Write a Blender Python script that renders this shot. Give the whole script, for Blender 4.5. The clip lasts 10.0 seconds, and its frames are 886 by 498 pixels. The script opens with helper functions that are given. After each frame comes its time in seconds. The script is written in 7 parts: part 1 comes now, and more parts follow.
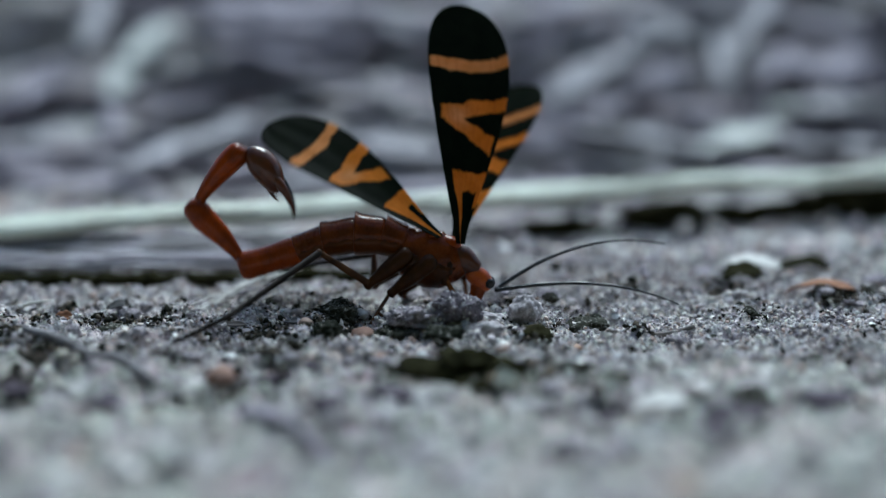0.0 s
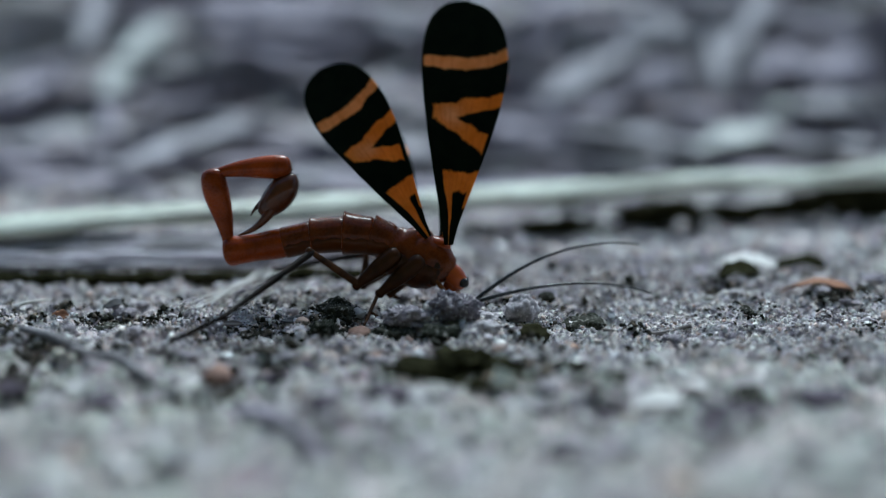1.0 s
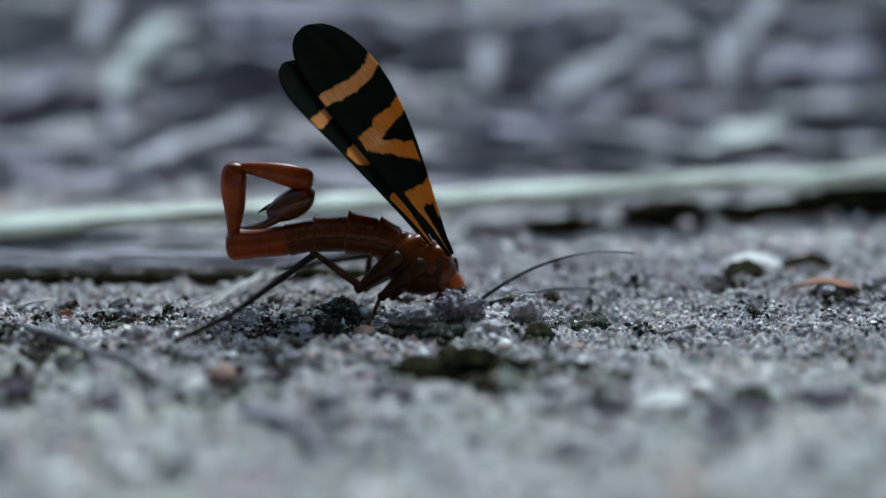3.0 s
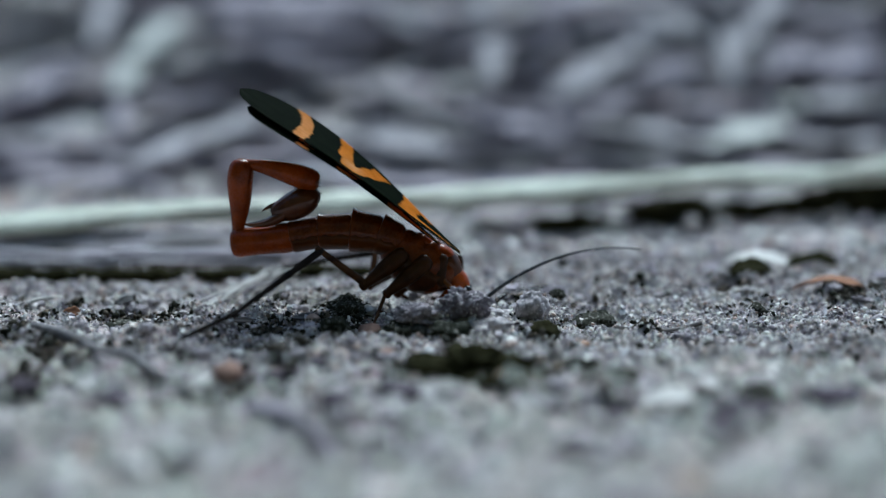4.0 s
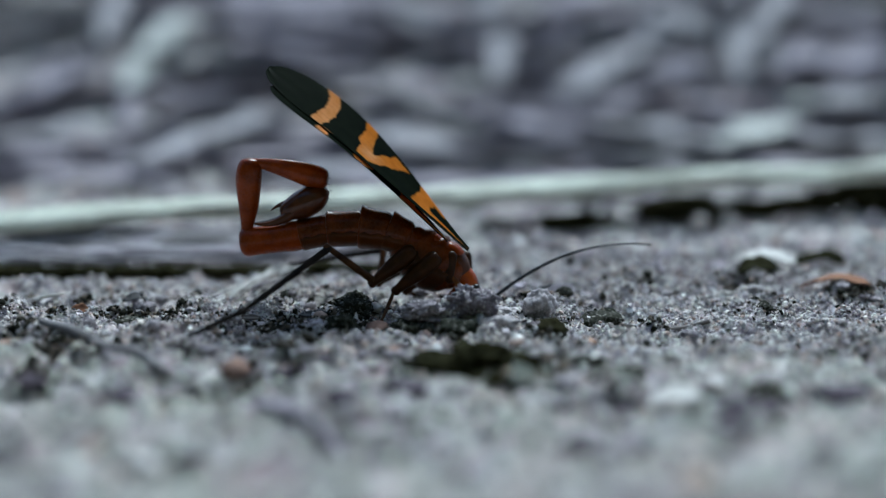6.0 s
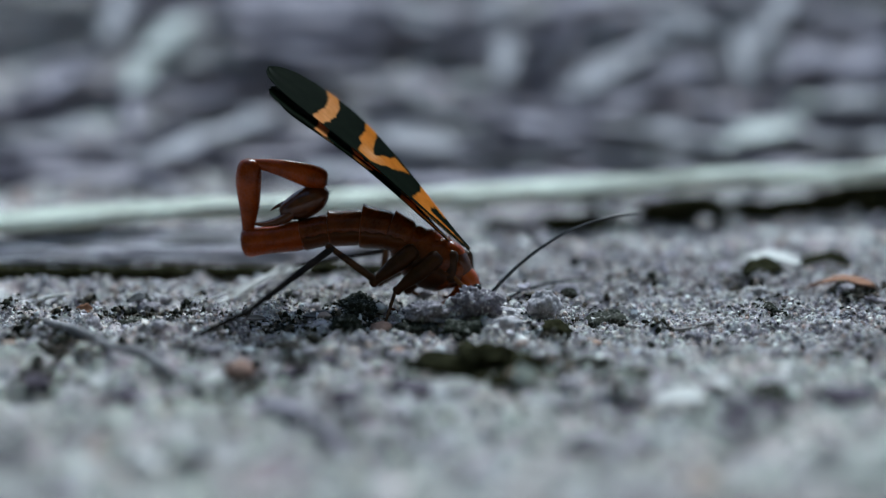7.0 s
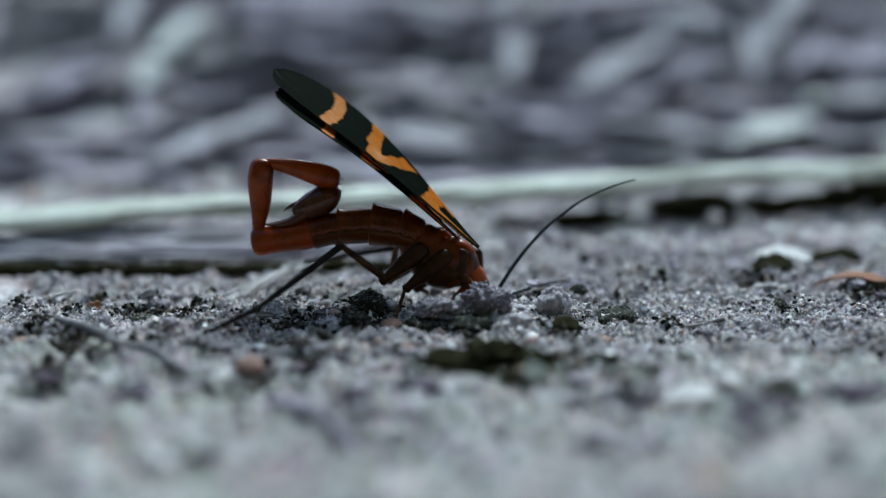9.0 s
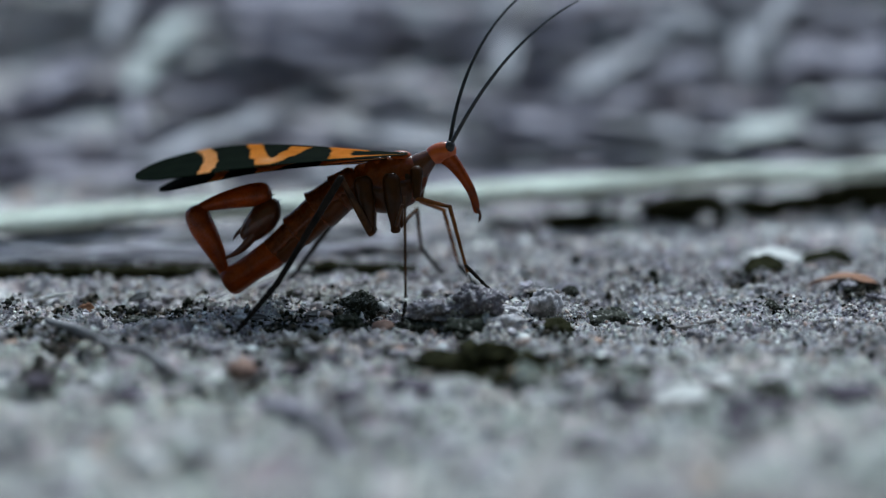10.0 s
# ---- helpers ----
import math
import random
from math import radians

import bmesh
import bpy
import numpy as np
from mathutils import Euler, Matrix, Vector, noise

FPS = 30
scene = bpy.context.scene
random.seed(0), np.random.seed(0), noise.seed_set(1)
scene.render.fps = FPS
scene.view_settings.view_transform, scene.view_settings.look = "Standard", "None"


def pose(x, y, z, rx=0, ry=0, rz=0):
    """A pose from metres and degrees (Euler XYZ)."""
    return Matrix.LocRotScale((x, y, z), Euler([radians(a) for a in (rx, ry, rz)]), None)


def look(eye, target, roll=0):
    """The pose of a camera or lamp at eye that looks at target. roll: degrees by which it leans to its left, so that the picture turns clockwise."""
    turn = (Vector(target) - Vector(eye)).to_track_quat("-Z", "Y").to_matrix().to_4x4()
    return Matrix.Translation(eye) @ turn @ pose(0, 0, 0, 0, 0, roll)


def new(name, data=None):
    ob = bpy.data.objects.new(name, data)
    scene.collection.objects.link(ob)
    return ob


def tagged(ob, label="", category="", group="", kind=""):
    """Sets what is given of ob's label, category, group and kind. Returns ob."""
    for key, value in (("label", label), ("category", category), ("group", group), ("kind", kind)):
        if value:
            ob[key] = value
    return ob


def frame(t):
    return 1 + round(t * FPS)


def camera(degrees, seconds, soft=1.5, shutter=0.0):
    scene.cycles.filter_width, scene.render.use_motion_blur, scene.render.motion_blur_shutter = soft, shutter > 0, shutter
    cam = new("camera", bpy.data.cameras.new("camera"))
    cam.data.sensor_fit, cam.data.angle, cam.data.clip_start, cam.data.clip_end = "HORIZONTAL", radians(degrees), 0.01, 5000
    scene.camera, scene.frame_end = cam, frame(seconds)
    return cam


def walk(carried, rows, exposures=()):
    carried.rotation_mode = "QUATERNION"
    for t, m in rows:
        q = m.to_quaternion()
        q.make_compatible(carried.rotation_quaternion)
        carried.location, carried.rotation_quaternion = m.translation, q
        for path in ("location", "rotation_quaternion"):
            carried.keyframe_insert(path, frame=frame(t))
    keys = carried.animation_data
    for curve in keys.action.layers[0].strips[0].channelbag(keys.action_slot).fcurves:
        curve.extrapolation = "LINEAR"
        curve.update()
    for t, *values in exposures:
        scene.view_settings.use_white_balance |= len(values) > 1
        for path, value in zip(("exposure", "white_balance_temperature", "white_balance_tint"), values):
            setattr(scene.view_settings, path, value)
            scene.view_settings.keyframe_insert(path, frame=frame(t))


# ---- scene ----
MM = 0.001
cam = camera(40.0, 10.0, soft=1.2, shutter=0.35)
walk(cam, [
    (0, pose(0, -0.08460, 0.02114, 79.000, 0, 0.000) @ pose(0, 0, 0, 0, 0, 0.000)),
    (0.5, pose(0, -0.08460, 0.02114, 78.896, 0, -0.165) @ pose(0, 0, 0, 0, 0, 0.025)),
    (1, pose(0, -0.08460, 0.02114, 78.962, 0, -0.161) @ pose(0, 0, 0, 0, 0, 0.019)),
    (1.5, pose(0, -0.08460, 0.02114, 78.778, 0, -0.077) @ pose(0, 0, 0, 0, 0, -0.040)),
    (2, pose(0, -0.08460, 0.02114, 78.859, 0, 0.029) @ pose(0, 0, 0, 0, 0, -0.043)),
    (2.5, pose(0, -0.08460, 0.02114, 78.981, 0, -0.019) @ pose(0, 0, 0, 0, 0, -0.040)),
    (4, pose(0, -0.08460, 0.02114, 78.819, 0, 0.346) @ pose(0, 0, 0, 0, 0, -0.055)),
    (4.5, pose(0, -0.08460, 0.02114, 78.865, 0, 0.315) @ pose(0, 0, 0, 0, 0, -0.076)),
    (5, pose(0, -0.08460, 0.02114, 78.779, 0, 0.643) @ pose(0, 0, 0, 0, 0, -0.059)),
    (5.5, pose(0, -0.08460, 0.02114, 78.696, 0, 0.621) @ pose(0, 0, 0, 0, 0, -0.030)),
    (7, pose(0, -0.08460, 0.02114, 78.754, 0, 0.907) @ pose(0, 0, 0, 0, 0, 0.034)),
    (7.5, pose(0, -0.08460, 0.02114, 78.766, 0, 0.882) @ pose(0, 0, 0, 0, 0, 0.031)),
    (8, pose(0, -0.08460, 0.02114, 78.786, 0, 0.805) @ pose(0, 0, 0, 0, 0, 0.029)),
    (8.5, pose(0, -0.08460, 0.02114, 78.810, 0, 1.310) @ pose(0, 0, 0, 0, 0, -0.116)),
    (9, pose(0, -0.08460, 0.02114, 78.599, 0, 1.378) @ pose(0, 0, 0, 0, 0, -0.140)),
    (9.5, pose(0, -0.08460, 0.02114, 78.649, 0, 1.287) @ pose(0, 0, 0, 0, 0, -0.160)),
    (10, pose(0, -0.08460, 0.02114, 78.680, 0, 0.979) @ pose(0, 0, 0, 0, 0, -0.135)),
], exposures=[(0.0, 1.0, 5235, -3.5), (9.0, 1.0, 5235, -3.5), (10.0, 0.94, 5235, -3.5)])
cam.data.dof.use_dof = True
cam.data.dof.focus_distance = 84.0 * MM
cam.data.dof.aperture_fstop = 11.4

# ---- light: a bright, softly overcast sky ----
world = bpy.data.worlds.new("overcast_sky")
scene.world = world
world.use_nodes = True
wn = world.node_tree
sky = wn.nodes.new("ShaderNodeTexSky")
sky.sky_type = "NISHITA"
sky.sun_disc = False
sky.sun_elevation = radians(55)
sky.sun_rotation = radians(12)
sky.air_density, sky.dust_density, sky.ozone_density = 1.0, 4.0, 1.0
wn.links.new(sky.outputs[0], wn.nodes["Background"].inputs[0])
wn.nodes["Background"].inputs[1].default_value = 0.08
sun = new("sun", bpy.data.lights.new("sun", "SUN"))
sun.data.energy, sun.data.angle, sun.data.color = 1.9, radians(25), (1.0, 0.96, 0.9)
sun.matrix_world = look((0.10, 0.34, 0.52), (0, 0, 0))


# ---- materials ----
def shader(name):
    m = bpy.data.materials.new(name)
    m.use_nodes = True
    return m, m.node_tree, m.node_tree.nodes["Principled BSDF"]


def add_node(nt, kind, **values):
    n = nt.nodes.new(kind)
    for k, v in values.items():
        n.inputs[k.replace("_", " ")].default_value = v
    return n


def ramp(nt, source, stops, smooth=False):
    r = nt.nodes.new("ShaderNodeValToRGB")
    r.color_ramp.interpolation = "EASE" if smooth else "LINEAR"
    while len(r.color_ramp.elements) < len(stops):
        r.color_ramp.elements.new(0.5)
    for e, (p, c) in zip(r.color_ramp.elements, stops):
        e.position, e.color = p, (*c, 1)
    nt.links.new(source, r.inputs[0])
    return r.outputs[0]


def blend(nt, fac, a, b, kind="MIX"):
    n = nt.nodes.new("ShaderNodeMix")
    n.data_type, n.blend_type = "RGBA", kind
    for slot, v in ((0, fac), (6, a), (7, b)):
        if hasattr(v, "is_output"):
            nt.links.new(v, n.inputs[slot])
        else:
            n.inputs[slot].default_value = v if slot == 0 else (*v, 1)
    return n.outputs[2]


def grain(nt, scale, detail=6.0, rough=0.6, stretch=None):
    tc = nt.nodes.new("ShaderNodeTexCoord")
    n = add_node(nt, "ShaderNodeTexNoise", Scale=scale, Detail=detail, Roughness=rough)
    if stretch:
        mp = nt.nodes.new("ShaderNodeMapping")
        mp.inputs["Scale"].default_value = stretch
        nt.links.new(tc.outputs["Object"], mp.inputs[0])
        nt.links.new(mp.outputs[0], n.inputs["Vector"])
    else:
        nt.links.new(tc.outputs["Object"], n.inputs["Vector"])
    return n.outputs["Fac"]


def relief(nt, bsdf, height, dist, strength=0.6):
    b = add_node(nt, "ShaderNodeBump", Strength=strength, Distance=dist)
    nt.links.new(height, b.inputs["Height"])
    nt.links.new(b.outputs[0], bsdf.inputs["Normal"])


def soil_material():
    m, nt, b = shader("dry_soil")
    fine = grain(nt, 2600, 5)
    mid = grain(nt, 420, 6)
    wide = grain(nt, 90, 4)
    c = ramp(nt, fine, [(0.3, (0.20, 0.175, 0.20)), (0.48, (0.50, 0.455, 0.49)), (0.66, (0.78, 0.785, 0.70))])
    tint = ramp(nt, grain(nt, 260, 5), [(0.38, (1.0, 0.87, 0.86)), (0.5, (0.98, 0.97, 0.98)), (0.62, (0.92, 1.0, 0.94))])
    c = blend(nt, 0.8, c, tint, "MULTIPLY")
    d = ramp(nt, mid, [(0.38, (0.30, 0.28, 0.26)), (0.6, (1.0, 1.0, 1.0))])
    w = ramp(nt, wide, [(0.36, (0.42, 0.35, 0.41)), (0.54, (0.98, 1.0, 0.95))])
    c = blend(nt, 0.85, c, d, "MULTIPLY")
    c = blend(nt, 0.7, c, w, "MULTIPLY")
    nt.links.new(c, b.inputs["Base Color"])
    b.inputs["Roughness"].default_value = 0.95
    relief(nt, b, fine, 0.00025, 0.9)
    return m


def grain_material(name, stops, rough=0.55, spec=0.5):
    m, nt, b = shader(name)
    geo = nt.nodes.new("ShaderNodeNewGeometry")
    c = ramp(nt, geo.outputs["Random Per Island"], stops)
    n = grain(nt, 3500, 4)
    c = blend(nt, 0.6, c, ramp(nt, n, [(0.3, (0.5, 0.48, 0.46)), (0.65, (1, 1, 1))]), "MULTIPLY")
    nt.links.new(c, b.inputs["Base Color"])
    b.inputs["Roughness"].default_value = rough
    b.inputs["Specular IOR Level"].default_value = spec
    relief(nt, b, n, 0.0001, 0.6)
    return m


def stone_material(name, stops, scale=900, rough=0.75, speck=None):
    m, nt, b = shader(name)
    info = nt.nodes.new("ShaderNodeObjectInfo")
    c = ramp(nt, info.outputs["Random"], stops)
    n = grain(nt, scale, 6)
    c = blend(nt, 0.75, c, ramp(nt, n, [(0.32, (0.3, 0.28, 0.27)), (0.62, (1, 1, 1))]), "MULTIPLY")
    if speck:
        c = blend(nt, ramp(nt, grain(nt, 4200, 2), [(0.57, (0, 0, 0)), (0.65, (1, 1, 1))]), c, speck)
    nt.links.new(c, b.inputs["Base Color"])
    b.inputs["Roughness"].default_value = rough
    b.inputs["Specular IOR Level"].default_value = 0.03 if rough > 0.9 else 0.4
    relief(nt, b, n, 0.0003, 0.8)
    return m


def fibre_material(name, lo, hi, along=(40, 900, 900), rough=0.8, bump=0.0003):
    """Dead plant tissue with grain along the local x axis."""
    m, nt, b = shader(name)
    n = grain(nt, 1.0, 6, 0.6, along)
    s = grain(nt, 160, 4)
    c = ramp(nt, n, [(0.33, lo), (0.62, hi)])
    c = blend(nt, 0.55, c, ramp(nt, s, [(0.36, (0.45, 0.42, 0.4)), (0.6, (1, 1, 1))]), "MULTIPLY")
    nt.links.new(c, b.inputs["Base Color"])
    b.inputs["Roughness"].default_value = rough
    b.inputs["Specular IOR Level"].default_value = 0.1
    relief(nt, b, n, bump, 0.9)
    return m


def chitin_material(name, dark, light, rough=0.28, scale=700, sss=0.0, coat=0.55):
    m, nt, b = shader(name)
    n = grain(nt, scale, 5)
    f = grain(nt, 5200, 3)
    c = ramp(nt, n, [(0.38, dark), (0.62, light)])
    nt.links.new(c, b.inputs["Base Color"])
    r = ramp(nt, f, [(0.3, (rough * 0.75,) * 3), (0.7, (rough * 1.5,) * 3)])
    nt.links.new(r, b.inputs["Roughness"])
    b.inputs["Specular IOR Level"].default_value = 0.06
    b.inputs["Coat Weight"].default_value = coat
    b.inputs["Coat Roughness"].default_value = 0.07
    if sss:
        b.inputs["Subsurface Weight"].default_value = sss
        b.inputs["Subsurface Radius"].default_value = (0.0006, 0.00015, 0.00006)
        b.inputs["Subsurface Scale"].default_value = 1.0
    both = nt.nodes.new("ShaderNodeMath")
    both.operation = "MULTIPLY_ADD"
    nt.links.new(grain(nt, 1500, 3), both.inputs[0])
    both.inputs[1].default_value = 5.0
    nt.links.new(f, both.inputs[2])
    relief(nt, b, both.outputs[0], 0.000016, 0.45)
    return m


def wing_material():
    m, nt, b = shader("banded_wing_membrane")
    at = nt.nodes.new("ShaderNodeAttribute")
    at.attribute_name = "band"
    n = grain(nt, 900, 4)
    wob = nt.nodes.new("ShaderNodeMath")
    wob.operation = "MULTIPLY_ADD"
    nt.links.new(n, wob.inputs[0])
    wob.inputs[1].default_value = 0.09
    nt.links.new(at.outputs["Fac"], wob.inputs[2])
    mask = ramp(nt, wob.outputs[0], [(0.515, (0, 0, 0)), (0.575, (1, 1, 1))])
    veins = nt.nodes.new("ShaderNodeAttribute")
    veins.attribute_name = "vein"
    worn = nt.nodes.new("ShaderNodeAttribute")
    worn.attribute_name = "faded"
    orange = ramp(nt, n, [(0.3, (0.52, 0.175, 0.012)), (0.7, (0.66, 0.25, 0.03))])
    orange = blend(nt, worn.outputs["Fac"], orange, ramp(nt, n, [(0.3, (0.58, 0.29, 0.10)), (0.7, (0.74, 0.43, 0.21))]))
    thin = nt.nodes.new("ShaderNodeMath")
    thin.operation = "MULTIPLY"
    thin.inputs[1].default_value = 0.4
    nt.links.new(veins.outputs["Fac"], thin.inputs[0])
    orange = blend(nt, thin.outputs[0], orange, (0.36, 0.11, 0.02))
    black = ramp(nt, n, [(0.3, (0.0035, 0.0065, 0.003)), (0.7, (0.007, 0.011, 0.005))])
    c = blend(nt, mask, black, orange)
    nt.links.new(c, b.inputs["Base Color"])
    b.inputs["Roughness"].default_value = 0.4
    b.inputs["Specular IOR Level"].default_value = 0.5
    relief(nt, b, veins.outputs["Fac"], 0.00002, 0.3)
    flat = nt.nodes.new("ShaderNodeBsdfDiffuse")
    nt.links.new(c, flat.inputs[0])
    gloss = nt.nodes.new("ShaderNodeMixShader")
    gloss.inputs[0].default_value = 0.05
    nt.links.new(flat.outputs[0], gloss.inputs[1])
    nt.links.new(b.outputs[0], gloss.inputs[2])
    tr = nt.nodes.new("ShaderNodeBsdfTranslucent")
    nt.links.new(c, tr.inputs[0])
    mix = nt.nodes.new("ShaderNodeMixShader")
    mix.inputs[0].default_value = 0.55
    nt.links.new(gloss.outputs[0], mix.inputs[1])
    nt.links.new(tr.outputs[0], mix.inputs[2])
    nt.links.new(mix.outputs[0], nt.nodes["Material Output"].inputs["Surface"])
    return m


SOIL = soil_material()
SAND = grain_material("sand_grains", [(0.0, (0.05, 0.045, 0.05)), (0.13, (0.24, 0.21, 0.24)), (0.3, (0.50, 0.455, 0.495)), (0.47, (0.47, 0.485, 0.50)),
                                      (0.6, (0.62, 0.555, 0.545)), (0.76, (0.82, 0.82, 0.77)), (0.93, (0.54, 0.38, 0.32)), (1.0, (0.84, 0.85, 0.79))], 0.55, 0.45)
PALE = grain_material("pale_sand_grains", [(0.0, (0.40, 0.37, 0.37)), (0.3, (0.54, 0.55, 0.49)), (0.7, (0.63, 0.66, 0.575)), (0.95, (0.52, 0.44, 0.39)), (1.0, (0.74, 0.76, 0.69))], 0.85, 0.15)
DEBRIS = grain_material("dry_plant_scraps", [(0.0, (0.04, 0.036, 0.032)), (0.3, (0.18, 0.15, 0.13)), (0.55, (0.45, 0.41, 0.38)), (0.8, (0.72, 0.70, 0.67)), (0.92, (0.36, 0.17, 0.09)), (1.0, (0.85, 0.85, 0.82))], 0.8, 0.3)
HUMUS = grain_material("humus_crumbs", [(0.0, (0.010, 0.011, 0.008)), (0.5, (0.026, 0.026, 0.020)), (0.85, (0.10, 0.085, 0.07)), (1.0, (0.2, 0.16, 0.12))], 0.95, 0.02)
PEBBLE = stone_material("pebble_stone", [(0.0, (0.30, 0.28, 0.27)), (0.3, (0.52, 0.49, 0.47)), (0.5, (0.42, 0.26, 0.18)), (0.7, (0.66, 0.64, 0.62)), (1.0, (0.2, 0.19, 0.19))])
QUARTZ = stone_material("white_quartz", [(0.0, (0.82, 0.82, 0.80)), (1.0, (0.9, 0.88, 0.84))], 500, 0.35)
CLAY = stone_material("reddish_clay", [(0.0, (0.27, 0.175, 0.14)), (1.0, (0.38, 0.255, 0.205))], 700, 0.95)
CLOD = stone_material("dark_damp_soil", [(0.0, (0.013, 0.016, 0.009)), (1.0, (0.036, 0.036, 0.026))], 1800, 0.97, (0.2, 0.19, 0.17))
CLOD.node_tree.nodes["Principled BSDF"].inputs["Specular IOR Level"].default_value = 0.15
# black for rotten leaves and lumps, and for painted shade under stick and log
ROT_AND_SHADE = stone_material("black_rot_and_shade", [(0.0, (0.016, 0.016, 0.006)), (1.0, (0.030, 0.028, 0.013))], 1500, 0.97)
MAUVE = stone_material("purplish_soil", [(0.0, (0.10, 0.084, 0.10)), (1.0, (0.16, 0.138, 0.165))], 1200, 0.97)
LUMP = stone_material("grey_soil_crumb", [(0.0, (0.20, 0.178, 0.20)), (0.5, (0.34, 0.308, 0.335)), (1.0, (0.50, 0.47, 0.475))], 1500, 0.97, (0.56, 0.53, 0.525))
STRAW = fibre_material("bleached_straw", (0.50, 0.48, 0.45), (0.80, 0.79, 0.76))
GREYLEAF = fibre_material("weathered_grey_leaf", (0.235, 0.213, 0.243), (0.395, 0.36, 0.406))
# colour of dark leaves, also used to paint shaded gaps in the litter
DARKLEAF = fibre_material("dark_leaf_and_gap_shade", (0.060, 0.060, 0.060), (0.115, 0.112, 0.118))
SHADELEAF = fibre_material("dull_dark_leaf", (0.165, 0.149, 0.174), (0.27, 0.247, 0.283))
BROWNLEAF = fibre_material("dry_brown_leaf", (0.16, 0.075, 0.04), (0.34, 0.18, 0.11))
TIMBER = fibre_material("weathered_wood", (0.24, 0.225, 0.24), (0.60, 0.57, 0.60), (30, 1500, 1500), 0.85, 0.0005)
PEELED = fibre_material("peeled_pale_wood", (0.52, 0.54, 0.46), (0.76, 0.79, 0.68), (60, 900, 900), 0.9, 0.0005)
PALELEAF = fibre_material("faded_grass", (0.25, 0.236, 0.253), (0.39, 0.374, 0.39))
FADED = fibre_material("bleached_grass", (0.40, 0.41, 0.385), (0.60, 0.61, 0.57))
GREYTWIG = fibre_material("grey_twig_bark", (0.09, 0.083, 0.085), (0.26, 0.245, 0.25), (60, 900, 900))
TWIG = fibre_material("dark_twig_bark", (0.05, 0.045, 0.042), (0.2, 0.18, 0.17), (60, 900, 900))
CHITIN = chitin_material("red_brown_chitin", (0.088, 0.0135, 0.0003), (0.200, 0.0315, 0.0006), 0.26, 420, coat=0.24)
CHITIN_DARK = chitin_material("dark_brown_chitin", (0.030, 0.0085, 0.002), (0.065, 0.017, 0.003), 0.38)
CHITIN_BODY = chitin_material("abdomen_chitin", (0.044, 0.0086, 0.0003), (0.108, 0.0210, 0.0006), 0.26, 620, coat=0.24)
CHITIN_ORANGE = chitin_material("orange_head_chitin", (0.21, 0.030, 0.002), (0.34, 0.062, 0.004), 0.42)
# body chitin darkened, so the underside's shade is in the colour
VENTRAL_SHADE = chitin_material("belly_shade_chitin", (0.026, 0.0082, 0.0004), (0.062, 0.0160, 0.0007), 0.40, 520, coat=0.2)
LEGBROWN = chitin_material("amber_leg_cuticle", (0.060, 0.020, 0.004), (0.150, 0.050, 0.008), 0.45, 900, coat=0.15)
COXA = chitin_material("dark_coxa_chitin", (0.013, 0.0060, 0.0008), (0.036, 0.0115, 0.0011), 0.45, 500, coat=0.14)
LEGSKIN = chitin_material("leg_cuticle", (0.018, 0.009, 0.005), (0.072, 0.032, 0.012), 0.5, coat=0.08)
TARSUS = chitin_material("dark_tarsus_cuticle", (0.007, 0.006, 0.005), (0.018, 0.013, 0.010), 0.5, coat=0.0)
BLACK = chitin_material("black_cuticle", (0.006, 0.006, 0.007), (0.016, 0.015, 0.016), 0.4)
EYE = chitin_material("compound_eye", (0.010, 0.009, 0.010), (0.03, 0.024, 0.022), 0.12, 2500)
WING = wing_material()
UNSEEN_LEAFAGE = stone_material("light_block_foliage", [(0.0, (0.055, 0.07, 0.035)), (1.0, (0.075, 0.09, 0.048))], 60, 0.8)


# ---- the ground's shape (millimetres) ----
def hash01(i, j, seed):
    h = (i * 374761393 + j * 668265263 + seed * 974711) & 0x7FFFFFFF
    h = ((h ^ (h >> 13)) * 1274126177) & 0x7FFFFFFF
    return ((h ^ (h >> 16)) & 0xFFFF) / 65535.0


def value_noise(x, y, seed):
    xi, yi = np.floor(x).astype(np.int64), np.floor(y).astype(np.int64)
    fx, fy = x - xi, y - yi
    fx, fy = fx * fx * (3 - 2 * fx), fy * fy * (3 - 2 * fy)
    a, b = hash01(xi, yi, seed), hash01(xi + 1, yi, seed)
    c, d = hash01(xi, yi + 1, seed), hash01(xi + 1, yi + 1, seed)
    return (a + (b - a) * fx) * (1 - fy) + (c + (d - c) * fx) * fy - 0.5


# x, y, half-width, half-depth, height
SWELLS = [(-0.8, -4.6, 2.5, 1.4, 1.75), (5.6, -3.0, 1.3, 1.0, 1.0), (1.5, -15.0, 3.6, 2.0, -0.9), (-7.6, -1.0, 1.6, 1.2, 0.5),
          (-21.5, -3.4, 3.0, 1.2, -0.7), (9.6, -2.0, 2.2, 0.6, -0.55), (27, 17, 5.0, 2.6, 0.9), (18, 9, 6, 3, 0.5),
          (-13.5, -19.6, 4.0, 1.5, -0.9), (-6.0, -27, 4.5, 1.6, -0.9), (9.0, -22.2, 2.0, 1.0, -0.9), (-24, 9.6, 18, 1.6, -0.55),
          (20, -26, 9, 4, 0.7), (-18, -28, 9, 4, 0.6), (33, 4, 5, 2, 0.4), (14, 26, 9, 4, 0.1), (3, -33, 10, 3, 0.5)]


def broad(y):
    y = np.asarray(y, float)
    return np.where(y < 60, 0.0, np.where(y < 100, 0.42 * (y - 60) ** 2 / 80, np.where(y < 330, 0.42 * (y - 80), 105 + 0.05 * (y - 330))))


